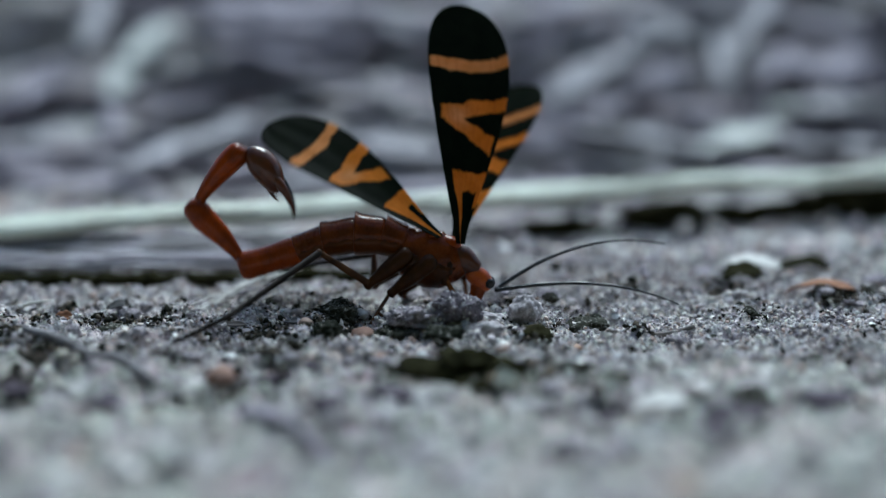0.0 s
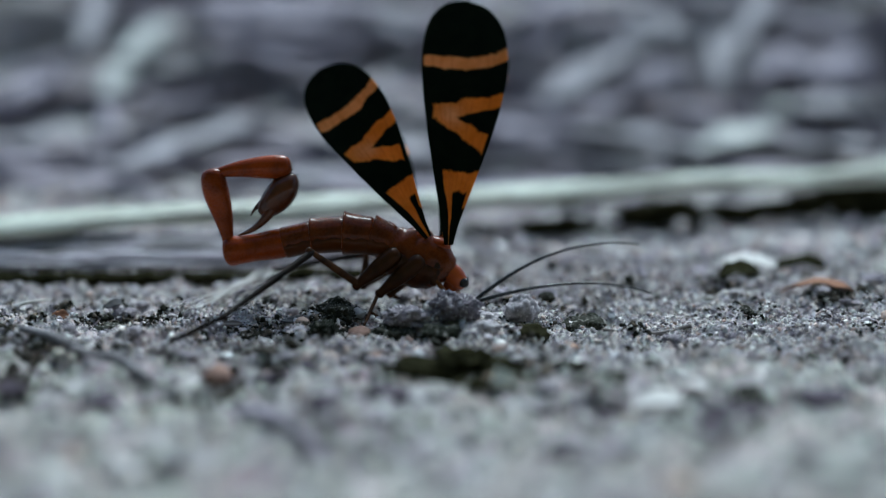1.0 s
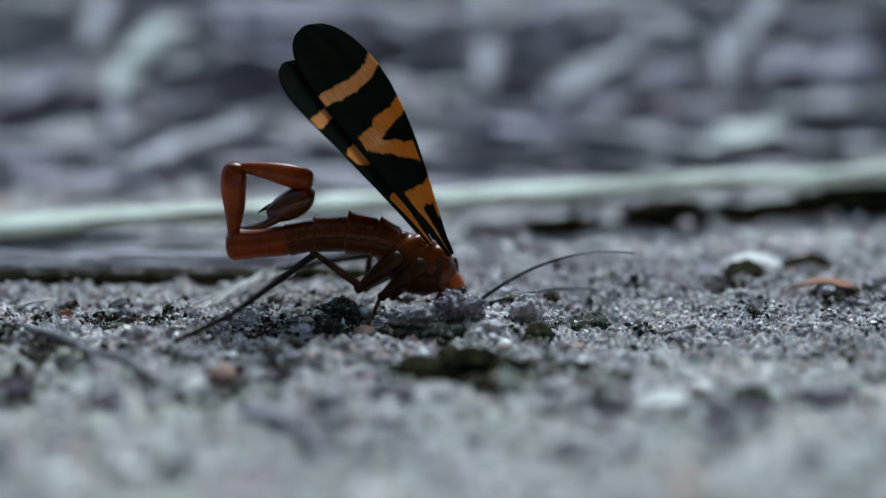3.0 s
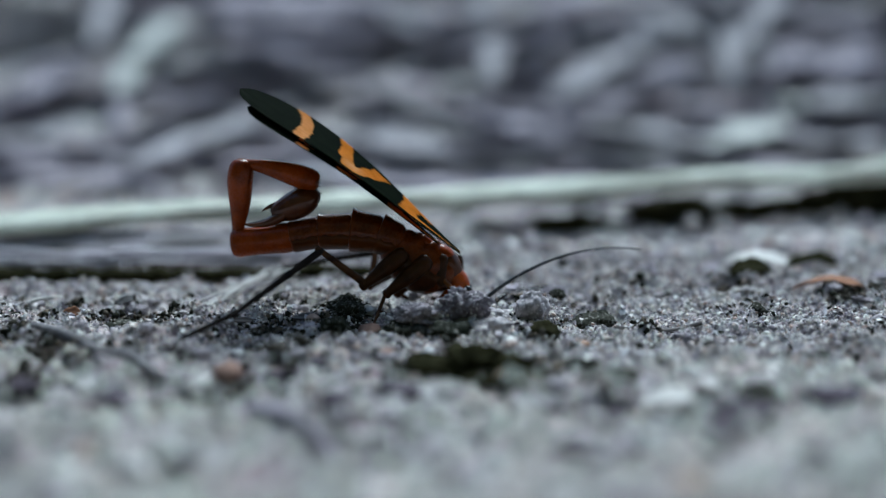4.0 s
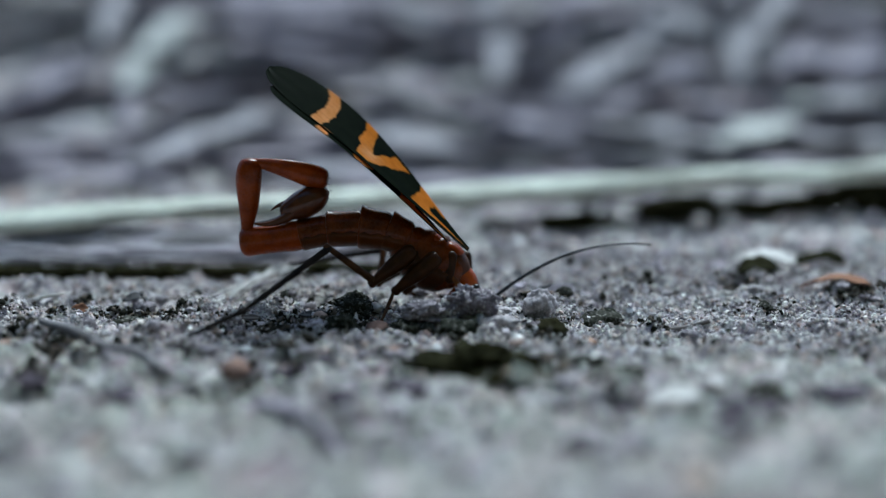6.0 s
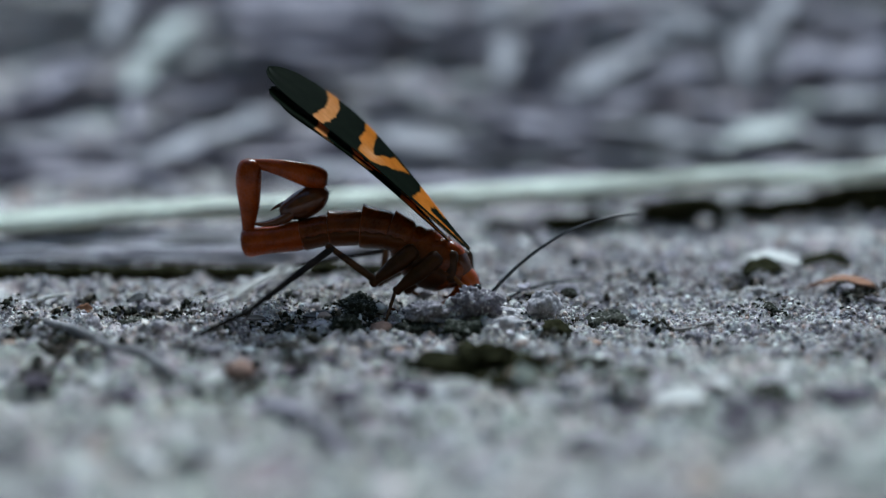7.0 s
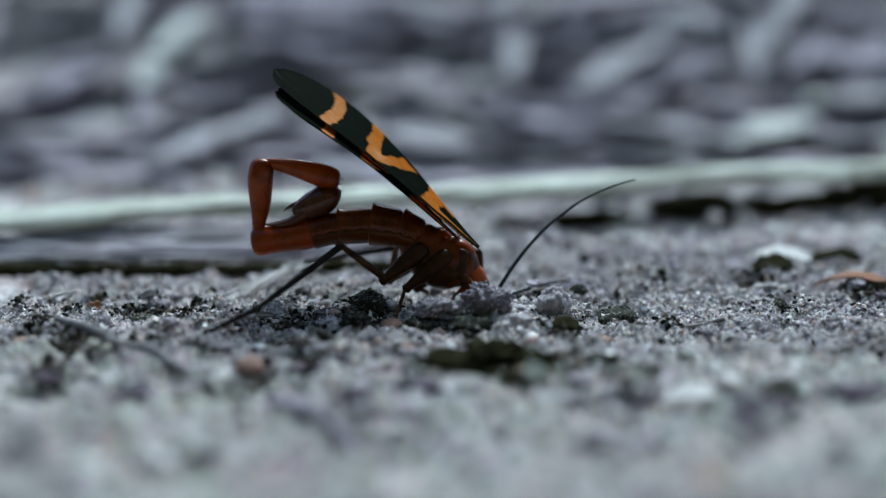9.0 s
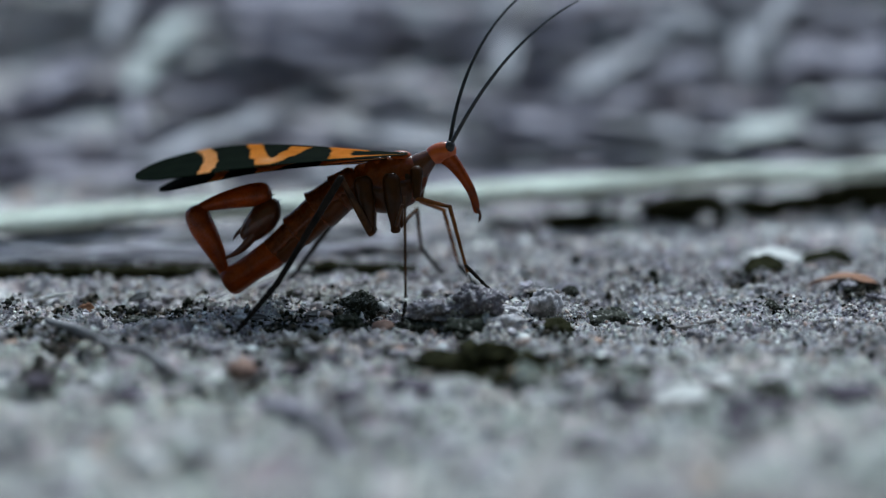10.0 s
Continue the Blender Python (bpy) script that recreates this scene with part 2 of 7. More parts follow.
def ground_z(x, y):
    x, y = np.asarray(x, float), np.asarray(y, float)
    z = broad(y)
    for cx, cy, sx, sy, h in SWELLS:
        z = z + h * np.exp(-((x - cx) / sx) ** 2 - ((y - cy) / sy) ** 2)
    far = np.clip((y - 40) / 80, 0, 1)
    z = z + (0.9 + 2.6 * far) * value_noise(x / 14, y / 14, 3)
    z = z + (0.75 + 0.5 * far + 0.7 * np.clip((-13 - y) / 6, 0, 1)) * value_noise(x / 4.5, y / 4.5, 5)
    near = np.clip((y + 26) / 12, 0.9, 1)
    z = z + near * (0.95 * value_noise(x / 1.9, y / 1.9, 7) + 0.80 * value_noise(x / 0.75, y / 0.75, 9) + 0.40 * value_noise(x / 0.36, y / 0.36, 10))
    return z


def gz(x, y):
    return float(ground_z(np.array([x]), np.array([y]))[0])


# ---- mesh helpers ----
def mesh_object(name, bm, material, smooth=True):
    me = bpy.data.meshes.new(name)
    bm.to_mesh(me)
    bm.free()
    me.materials.append(material)
    if smooth:
        me.shade_smooth()
    return new(name, me)


def part(name, bm, material, parent, label=""):
    ob = mesh_object(name, bm, material)
    ob.parent = parent
    return tagged(ob, label)


def thing(name, bm, material, m, label, category, group="", smooth=True):
    ob = mesh_object(name, bm, material, smooth)
    ob.matrix_basis = m
    return tagged(ob, label, category, group)


def loft(bm, stations, seg=14, squeeze=1.0, close=True, wave=None):
    """Rings along stations (x, z, radius_z[, y, radius_y]) in millimetres, across the local direction of the line."""
    rings = []
    pts = [Vector((s[0], s[3] if len(s) > 3 else 0.0, s[1])) for s in stations]
    for i, s in enumerate(stations):
        a, b = pts[max(i - 1, 0)], pts[min(i + 1, len(pts) - 1)]
        t = (b - a).normalized() if (b - a).length > 1e-9 else Vector((1, 0, 0))
        side = Vector((0, 1, 0)) if abs(t.y) < 0.9 else Vector((0, 0, 1))
        up = t.cross(side).normalized()
        side = up.cross(t).normalized()
        rz = s[2]
        ry = s[4] if len(s) > 4 else rz * squeeze
        ring = []
        for k in range(seg):
            th = 2 * math.pi * k / seg
            f = 1.0 if wave is None else wave(i / max(len(stations) - 1, 1), th)
            ring.append(bm.verts.new((pts[i] + side * (math.cos(th) * ry * f) + up * (math.sin(th) * rz * f)) * MM))
        rings.append(ring)
    for r, s in zip(rings, rings[1:]):
        for k in range(seg):
            bm.faces.new((r[k], r[(k + 1) % seg], s[(k + 1) % seg], s[k]))
    if close:
        bm.faces.new(rings[0][::-1])
        bm.faces.new(rings[-1])
    bmesh.ops.recalc_face_normals(bm, faces=bm.faces)
    return rings


def curve_stations(rows, n):
    """Smooth resampling of (x, z, r, ...) rows."""
    rows = np.array(rows, float)
    s = np.linspace(0, 1, len(rows))
    out = []
    for u in np.linspace(0, 1, n):
        k = min(int(u * (len(rows) - 1)), len(rows) - 2)
        f = u * (len(rows) - 1) - k
        p0, p1, p2, p3 = rows[max(k - 1, 0)], rows[k], rows[k + 1], rows[min(k + 2, len(rows) - 1)]
        v = 0.5 * (2 * p1 + (p2 - p0) * f + (2 * p0 - 5 * p1 + 4 * p2 - p3) * f * f + (3 * p1 - p0 - 3 * p2 + p3) * f ** 3)
        v[2] = max(v[2], 0.004)
        out.append(tuple(v))
    return out


def rock_bm(rx, ry, rz, seed, rough=0.22, sub=2):
    bm = bmesh.new()
    bmesh.ops.create_icosphere(bm, subdivisions=sub, radius=1.0)
    off = Vector((seed * 3.17, seed * 1.31, seed * 7.7))
    for v in bm.verts:
        p = v.co.normalized()
        f = 1 + rough * noise.noise(p * 1.3 + off) + rough * 0.6 * noise.noise(p * 3.1 + off) + rough * 0.42 * noise.noise(p * 7 + off) + rough * 0.3 * noise.noise(p * 15 + off)
        v.co = Vector((p.x * rx, p.y * ry, p.z * rz)) * f * MM
    return bm


def blade_bm(length, width, bend=0.1, twist=0.4, thick=0.12, n=16, taper=0.7, seed=0):
    """A strip of dead leaf with a keel, from x=0 to x=length."""
    bm = bmesh.new()
    rows = []
    for i in range(n + 1):
        u = i / n
        w = width * 0.5 * (1 - taper * abs(2 * u - 1) ** 3) * (0.9 + 0.25 * noise.noise(Vector((u * 5, seed, 0))))
        z = bend * length * (4 * u * (1 - u)) + 0.06 * width * noise.noise(Vector((u * 6, seed + 3.3, 1)))
        tw = twist * (u - 0.5) + 0.3 * noise.noise(Vector((u * 3, seed + 8.1, 2)))
        c, s = math.cos(tw), math.sin(tw)
        prof = [(-1, 0.1), (-0.5, 0.02), (0, -0.08), (0.5, 0.02), (1, 0.1)]
        top = [bm.verts.new(Vector((u * length, w * a * c, z + w * a * s + w * h + thick / 2)) * MM) for a, h in prof]
        bot = [bm.verts.new(Vector((u * length, w * a * c, z + w * a * s + w * h - thick / 2)) * MM) for a, h in prof]
        rows.append((top, bot))
    for (t0, b0), (t1, b1) in zip(rows, rows[1:]):
        for k in range(4):
            bm.faces.new((t0[k], t0[k + 1], t1[k + 1], t1[k]))
            bm.faces.new((b0[k + 1], b0[k], b1[k], b1[k + 1]))
        bm.faces.new((t0[0], t1[0], b1[0], b0[0]))
        bm.faces.new((t1[4], t0[4], b0[4], b1[4]))
    for (t, b), flip in ((rows[0], False), (rows[-1], True)):
        for k in range(4):
            f = (t[k + 1], t[k], b[k], b[k + 1])
            bm.faces.new(f[::-1] if flip else f)
    bmesh.ops.recalc_face_normals(bm, faces=bm.faces)
    return bm


def between(a, b):
    """Pose with x from a to b, z up."""
    a, b = Vector(a), Vector(b)
    x = (b - a).normalized()
    y = Vector((0, 0, 1)).cross(x).normalized()
    z = x.cross(y)
    m = Matrix((x, y, z)).transposed().to_4x4()
    m.translation = a * MM
    return m


# ---- ground sheet ----
def ground_sheet():
    def axis(lo, hi, step, reach, grow):
        inner = list(np.arange(lo, hi + step * 0.5, step))
        s, p, outer = step, hi, []
        while p < reach:
            s *= grow
            p += s
            outer.append(p)
        s, p, first = step, lo, []
        while p > -reach:
            s *= grow
            p -= s
            first.append(p)
        return np.array(first[::-1] + inner + outer)
    xs, ys = axis(-34, 36, 0.3, 60000, 1.09), axis(-36, 34, 0.3, 60000, 1.06)
    X, Y = np.meshgrid(xs, ys)
    Z = ground_z(X, Y)
    co = np.stack([X, Y, Z], -1).reshape(-1, 3) * MM
    nx, ny = len(xs), len(ys)
    idx = np.arange(nx * ny).reshape(ny, nx)
    quads = np.stack([idx[:-1, :-1], idx[:-1, 1:], idx[1:, 1:], idx[1:, :-1]], -1).reshape(-1, 4)
    me = bpy.data.meshes.new("ground")
    fill_mesh(me, co, quads)
    me.materials.append(SOIL)
    me.shade_smooth()
    return tagged(new("ground", me), "dry grey sandy soil with crumbs and hollows", "ground", kind="structure")


def fill_mesh(me, co, faces):
    k = faces.shape[1]
    me.vertices.add(len(co))
    me.vertices.foreach_set("co", np.ascontiguousarray(co, np.float32).ravel())
    me.loops.add(faces.size)
    me.loops.foreach_set("vertex_index", np.ascontiguousarray(faces, np.int32).ravel())
    me.polygons.add(len(faces))
    me.polygons.foreach_set("loop_start", np.arange(0, faces.size, k, dtype=np.int32))
    me.update(calc_edges=True)
    me.validate()


ground_sheet()


def scatter_grains(name, material, label, count, xr, yr, size, spread, seed, bury=0.25, patch=None, shape=(1, 1, 1)):
    rng = np.random.default_rng(seed)
    bm = bmesh.new()
    bmesh.ops.create_icosphere(bm, subdivisions=1, radius=1.0)
    bm.verts.ensure_lookup_table()
    base = np.array([v.co[:] for v in bm.verts])
    tri = np.array([[v.index for v in f.verts] for f in bm.faces])
    bm.free()
    # level 1 of the icosphere: 12 corners and 20 faces
    x, y = rng.uniform(*xr, count), rng.uniform(*yr, count)
    if patch is not None:
        keep = patch(x, y) > rng.uniform(0, 1, count)
        x, y = x[keep], y[keep]
    n = len(x)
    r = size * np.exp(rng.normal(0, spread, n))
    z = ground_z(x, y) + r * (0.6 - bury)
    sc = r[:, None] * rng.uniform(0.45, 1.5, (n, 3)) * np.array(shape)
    q = rng.normal(0, 1, (n, 4))
    q /= np.linalg.norm(q, axis=1)[:, None]
    w, a, b, c = q.T
    rot = np.stack([np.stack([1 - 2 * (b * b + c * c), 2 * (a * b - c * w), 2 * (a * c + b * w)], -1),
                    np.stack([2 * (a * b + c * w), 1 - 2 * (a * a + c * c), 2 * (b * c - a * w)], -1),
                    np.stack([2 * (a * c - b * w), 2 * (b * c + a * w), 1 - 2 * (a * a + b * b)], -1)], 1)
    v = base[None] * sc[:, None, :] * rng.uniform(0.55, 1.4, (n, len(base), 1))
    v = np.einsum("nij,nkj->nki", rot, v) + np.stack([x, y, z], -1)[:, None, :]
    f = tri[None] + (np.arange(n) * len(base))[:, None, None]
    me = bpy.data.meshes.new(name)
    fill_mesh(me, v.reshape(-1, 3) * MM, f.reshape(-1, 3))
    me.materials.append(material)
    if material is not HUMUS:
        me.shade_flat()
    return tagged(new(name, me), label, "soil", kind="stuff")


# dark patches, one of them a stem's painted shadow: x, y, half-width, half-depth
PATCHES = [(-27.3, 1.7, 0.6, 1.4), (-24.6, -1.3, 0.7, 1.3), (-21.7, -2.6, 2.4, 1.9), (-27.3, -3.4, 0.8, 1.6), (-28.0, -8.5, 1.2, 2.2),
           (-25.6, -10.9, 1.3, 1.8), (-20.6, -12.9, 3.4, 1.3), (-24.0, -17.6, 1.2, 1.5), (-12.5, -17.1, 1.2, 1.8), (-9.7, -13.6, 1.0, 2.0),
           (-12.4, -10.8, 1.1, 1.5), (-11.9, -5.3, 1.6, 1.5), (-7.5, -4.0, 1.5, 3.0), (5.7, -7.6, 1.1, 2.2), (8.1, -14.9, 0.8, 0.8),
           (9.0, -22.2, 1.6, 1.5), (10.5, -2.0, 1.2, 1.1), (13.4, -4.7, 0.7, 1.0), (29.4, 3.3, 1.8, 1.8), (21.4, 6.2, 1.3, 1.9), (-14.5, -20.7, 1.9, 1.8), (1.5, -14.6, 4.2, 2.2)]


# how densely black crumbs fill the dark patches
def damp(x, y):
    p = 0
    for cx, cy, rx, ry in PATCHES:
        p = p + np.exp(-(((x - cx) / rx) ** 2 + ((y - cy) / ry) ** 2) ** 1.5)
    return np.clip(p, 0, 1) * np.clip(1.1 + 1.6 * value_noise(x / 0.8, y / 0.7, 51), 0, 1)


def humus_and_shade(x, y):
    # the last term thickens dark crumbs under the insect to paint its shade
    p = value_noise(x / 3.2, y / 1.9, 31) + 0.6 * value_noise(x / 1.1, y / 0.9, 33) + 0.45 * np.exp(-((x + 11) / 10) ** 2 - ((y + 0.5) / 6) ** 2)
    return np.clip((p - 0.10) * 4, 0, 1)


scatter_grains("sand", SAND, "loose pale and grey sand grains", 105000, (-34, 36), (-15, 18), 0.062, 0.45, 11)
scatter_grains("sand", PALE, "loose pale sand grains", 9000, (-30, 32), (-38, -13), 0.12, 0.45, 12)
scatter_grains("sand", SAND, "loose pale and grey sand grains", 5000, (-50, 55), (18, 60), 0.2, 0.5, 13)
scatter_grains("coarse_sand", SAND, "coarse sand and grit", 1100, (-34, 36), (-16, 24), 0.15, 0.4, 14, 0.3)
scatter_grains("soil_crumbs", HUMUS, "dark crumbs of rotted plant matter, denser as shade under the insect", 26000, (-34, 36), (-15, 22), 0.085, 0.45, 15, 0.25, humus_and_shade)
scatter_grains("dark_patch_crumbs", HUMUS, "black crumbs of soil in dark patches and a stem's painted shadow", 110000, (-31, 32), (-25, 9), 0.095, 0.45, 17, -0.1, damp)


scatter_grains("plant_debris", DEBRIS, "small flat scraps of dry plant matter", 8000, (-34, 36), (-13, 22), 0.07, 0.45, 16, 0.0, None, (1.7, 0.7, 0.2))


# ---- loose stones and lumps ----
def pebble(x, y, r, material, label, seed, flat=0.7, name="pebble", cat="stone", group="", rough=0.22, sub=2, sink=0.35, wide=1.0):
    bm = rock_bm(r * wide, r, r * flat, seed, rough, sub)
    m = pose(x * MM, y * MM, (gz(x, y) + r * flat * (1 - 2 * sink) * 0.5 + 0.02) * MM, 0, 0, (seed * 47) % 50 - 25)
    return thing(name, bm, material, m, label, cat, group)


pebble(-13.4, -10.6, 0.42, QUARTZ, "small white quartz pebble on grey soil", 3)
pebble(-9.3, -4.6, 0.5, PEBBLE, "grey pebble beside a dark clod", 5)
pebble(-5.4, -5.6, 0.85, CLAY, "rust-coloured crumb of clay", 7, 0.75)
pebble(-4.0, -11.8, 0.55, CLAY, "pinkish crumb of clay on the soil", 9)
pebble(3.9, -9.2, 0.5, QUARTZ, "whitish quartz grain beside a hollow", 10)
pebble(9.0, -12.0, 0.8, CLOD, "small blackish crumb of damp soil", 13, 0.6, "soil_clod", "clod")
pebble(-7.4, -1.8, 1.1, CLOD, "black damp clod of soil with crumbly surface", 17, 0.8, "soil_clod", "clod", "", 0.42, 5, 0.25)
pebble(-7.0, -3.6, 1.0, CLOD, "black damp clod of soil beside a larger one", 18, 0.8, "soil_clod", "clod", "", 0.42, 5, 0.3)
pebble(-7.6, -7.0, 0.95, CLOD, "black damp clod of soil beside a larger one", 19, 0.8, "soil_clod", "clod", "", 0.45, 5, 0.3)
pebble(0.9, -14.4, 2.7, ROT_AND_SHADE, "black lump lying in a hollow", 21, 0.42, "soil_clod", "clod", "", 0.75, 5, 0.05, 1.25)
pebble(2.9, -16.6, 2.0, ROT_AND_SHADE, "black crumb beside the lump in the hollow", 35, 0.45, "soil_clod", "clod", "", 0.5, 4, 0.3, 1.3)
pebble(8.9, -22.6, 1.1, MAUVE, "dark crumb of soil in a small hollow", 22, 0.5, "soil_clod", "clod", "", 0.3, 3, 0.1, 1.3)
pebble(5.9, -28.6, 0.9, MAUVE, "dull purplish crumb of damp soil", 36, 0.45, "soil_clod", "clod", "", 0.35, 3, 0.2, 1.3)
pebble(14.9, -25.2, 1.0, MAUVE, "dull purplish crumb of damp soil", 37, 0.45, "soil_clod", "clod", "", 0.35, 3, 0.2, 1.8)
pebble(21.0, -20.4, 1.0, MAUVE, "dull purplish crumb of damp soil", 38, 0.45, "soil_clod", "clod", "", 0.35, 3, 0.2, 1.7)
pebble(-18.4, -20.8, 0.7, MAUVE, "dull purplish crumb of damp soil", 39, 0.5, "soil_clod", "clod", "", 0.35, 3, 0.2, 1.5)
pebble(-24.4, -18.9, 0.8, MAUVE, "dull purplish crumb of damp soil", 41, 0.5, "soil_clod", "clod", "", 0.35, 3, 0.2, 1.4)
pebble(-6.2, -22.4, 0.9, MAUVE, "dull purplish crumb of damp soil", 42, 0.6, "soil_clod", "clod", "", 0.35, 3, 0.2, 0.9)
pebble(-14.2, -19.4, 1.5, CLOD, "dark crumb of soil in a shallow furrow", 23, 0.5, "soil_clod", "clod", "", 0.3, 3)
pebble(-22.0, -3.2, 1.6, CLOD, "flat dark clod in a shallow hollow", 24, 0.4, "soil_clod", "clod", "", 0.35, 3, 0.4, 1.6)
pebble(9.8, -2.6, 1.3, CLOD, "dark crumb of damp soil", 25, 0.4, "soil_clod", "clod", "", 0.35, 3, 0.4, 1.4)
pebble(5.6, -3.4, 1.15, LUMP, "pale crumbly lump of dry soil", 26, 0.95, "soil_lump", "clod", "", 0.35, 4, 0.3)
pebble(6.0, -6.6, 1.1, ROT_AND_SHADE, "black crumb under a pale lump", 27, 0.7, "soil_clod", "clod", "", 0.3, 3)
pebble(-2.2, -5.2, 1.2, LUMP, "grey lump of caked soil with uneven top", 28, 0.6, "soil_lump", "clod", "", 0.5, 5, 0.25, 1.3)
pebble(0.8, -4.8, 1.15, LUMP, "grey lump of caked soil with uneven top", 31, 0.95, "soil_lump", "clod", "", 0.5, 5, 0.25, 1.3)
pebble(-3.4, -6.0, 0.9, CLOD, "dark damp crumb beside grey lumps", 32, 0.6, "soil_clod", "clod", "", 0.5, 4, 0.25, 1.3)
pebble(2.8, -6.2, 0.9, LUMP, "grey lump of caked soil", 33, 0.6, "soil_lump", "clod", "", 0.5, 4, 0.25, 1.2)
pebble(0.0, -7.2, 0.9, CLOD, "dark damp crumb beside grey lumps", 34, 0.5, "soil_clod", "clod", "", 0.5, 4, 0.25, 1.5)
pebble(-13.1, -15.6, 0.9, CLAY, "dull reddish crumb of clay", 29)
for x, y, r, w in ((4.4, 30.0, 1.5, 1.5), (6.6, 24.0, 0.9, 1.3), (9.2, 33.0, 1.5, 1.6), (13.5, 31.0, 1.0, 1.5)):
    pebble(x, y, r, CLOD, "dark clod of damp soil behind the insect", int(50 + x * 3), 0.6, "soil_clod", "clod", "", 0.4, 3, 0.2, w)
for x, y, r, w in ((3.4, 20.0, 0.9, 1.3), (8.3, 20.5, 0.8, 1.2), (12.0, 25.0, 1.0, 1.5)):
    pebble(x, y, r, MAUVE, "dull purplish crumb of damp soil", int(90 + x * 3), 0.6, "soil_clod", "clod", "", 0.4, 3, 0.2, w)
rng = random.Random(5)
for i in range(150):
    x, y = rng.uniform(-30, 33), rng.uniform(-18, 22)
    r = rng.uniform(0.2, 0.62)
    pebble(x, y, r, (LUMP, LUMP, LUMP, CLOD, PEBBLE)[i % 5], ("dry crumb of soil", "dry crumb of soil", "dry crumb of soil", "dark crumb of damp soil", "grey pebble on dry soil")[i % 5],
           40 + i, rng.uniform(0.5, 0.9), ("soil_lump", "soil_lump", "soil_lump", "soil_clod", "pebble")[i % 5], "stone", "loose crumbs on the ground", 0.45, 3)
for i in range(110):
    x, y = rng.uniform(-29, 31), rng.uniform(-14, 14)
    pebble(x, y, rng.uniform(0.22, 0.6), LUMP, "dry caked crumb of pale soil", 640 + i, rng.uniform(0.5, 0.8), "soil_lump", "stone", "loose crumbs on the ground", 0.55, 3, 0.4, rng.uniform(1.0, 1.6))
for i in range(24):
    x, y = rng.uniform(-20, 22), rng.uniform(-34, -16)
    r = rng.uniform(0.4, 0.9)
    pebble(x, y, r, (LUMP, PEBBLE, LUMP)[i % 3], "pale crumb of dry soil", 140 + i, rng.uniform(0.5, 0.8), "soil_lump", "stone", "loose crumbs on the ground", 0.3, 2)
for i in range(32):
    x, y = rng.uniform(-22, 24), rng.uniform(-31, -13)
    pebble(x, y, rng.uniform(0.4, 1.1), (CLOD, MAUVE)[i % 2], "dark crumb of damp soil", 340 + i, rng.uniform(0.3, 0.5), "soil_clod", "stone", "loose crumbs on the ground", 0.4, 2, 0.35, rng.uniform(1.0, 2.0))
for i in range(50):
    x, y = rng.uniform(-40, 46), rng.uniform(22, 58)
    r = rng.uniform(0.6, 1.8)
    if 19 + 0.285 * x < y < 34 + 0.285 * x:
        rng.uniform(0.5, 0.8)
        continue
    pebble(x, y, r, (LUMP, PEBBLE, CLOD)[i % 3], ("dry crumb of soil", "grey pebble on dry soil", "dark crumb of damp soil")[i % 3], 240 + i, rng.uniform(0.5, 0.8),
           ("soil_lump", "pebble", "soil_clod")[i % 3], "stone", "loose crumbs on the ground", 0.3, 2)


# ---- sticks behind the insect ----
def stick_bm(a, b, r, n, seed, ripple=0.12, squash=1.0, flat=2.0):
    """A stick in its own space along x, its length the distance from a to b."""
    length = (Vector(b) - Vector(a)).length
    st = []
    for i in range(n):
        u = i / (n - 1)
        k = 1 + ripple * noise.noise(Vector((u * 14, seed, 0)))
        st.append((u * length, 0.35 * noise.noise(Vector((u * 9, seed, 4))), r * k, 0.35 * noise.noise(Vector((u * 8, seed, 7))), r * k * squash))
    bm = bmesh.new()
    def faces(u, th):
        q = th
        k = (abs(math.cos(q)) ** flat + abs(math.sin(q)) ** flat) ** (-1 / flat)
        return k * (1 + 0.06 * noise.noise(Vector((u * 30, math.cos(th) * 2 + seed, math.sin(th) * 2))))
    loft(bm, st, 20, wave=faces)
    return bm


a, b = (-44.0, 13.6, 3.4), (56.0, 42.0, 5.15)
thing("peeled_stick", stick_bm(a, b, 0.6, 90, 2, 0.25, 1.95, 3.0), PEELED, between(a, b) @ pose(0, 0, 0, 32, 0, 0), "long pale flattened peeled stick lying on the soil", "stick")
stick = bpy.data.objects["peeled_stick"]
for i, (x, th, ln, w) in enumerate([(20, 0.4, 9, 0.5), (38, -0.3, 7, 0.4), (66, 0.2, 10, 0.6), (84, -0.5, 8, 0.5), (93, 0.5, 6, 0.4)]):
    flake = part("bark_flake", blade_bm(ln, w, 0.01, 0.2, 0.08, 10, 0.7, 70 + i), TWIG, stick, "dark strip of bark left on the stick")
    flake.matrix_basis = pose(x * MM, -0.7 * MM, 0.56 * MM, 0, 0, 3 * th)
for i, (x, r) in enumerate([(52, 0.45), (76, 0.38)]):
    part("knot", rock_bm(r * 1.5, r, r, 90 + i, 0.2, 2), PEELED, stick).matrix_basis = pose(x * MM, -0.7 * MM, 0.5 * MM)
log = tagged(new("weathered_log"), "split grey weathered wood with long splintered layers", "wood")
lay = random.Random(8)
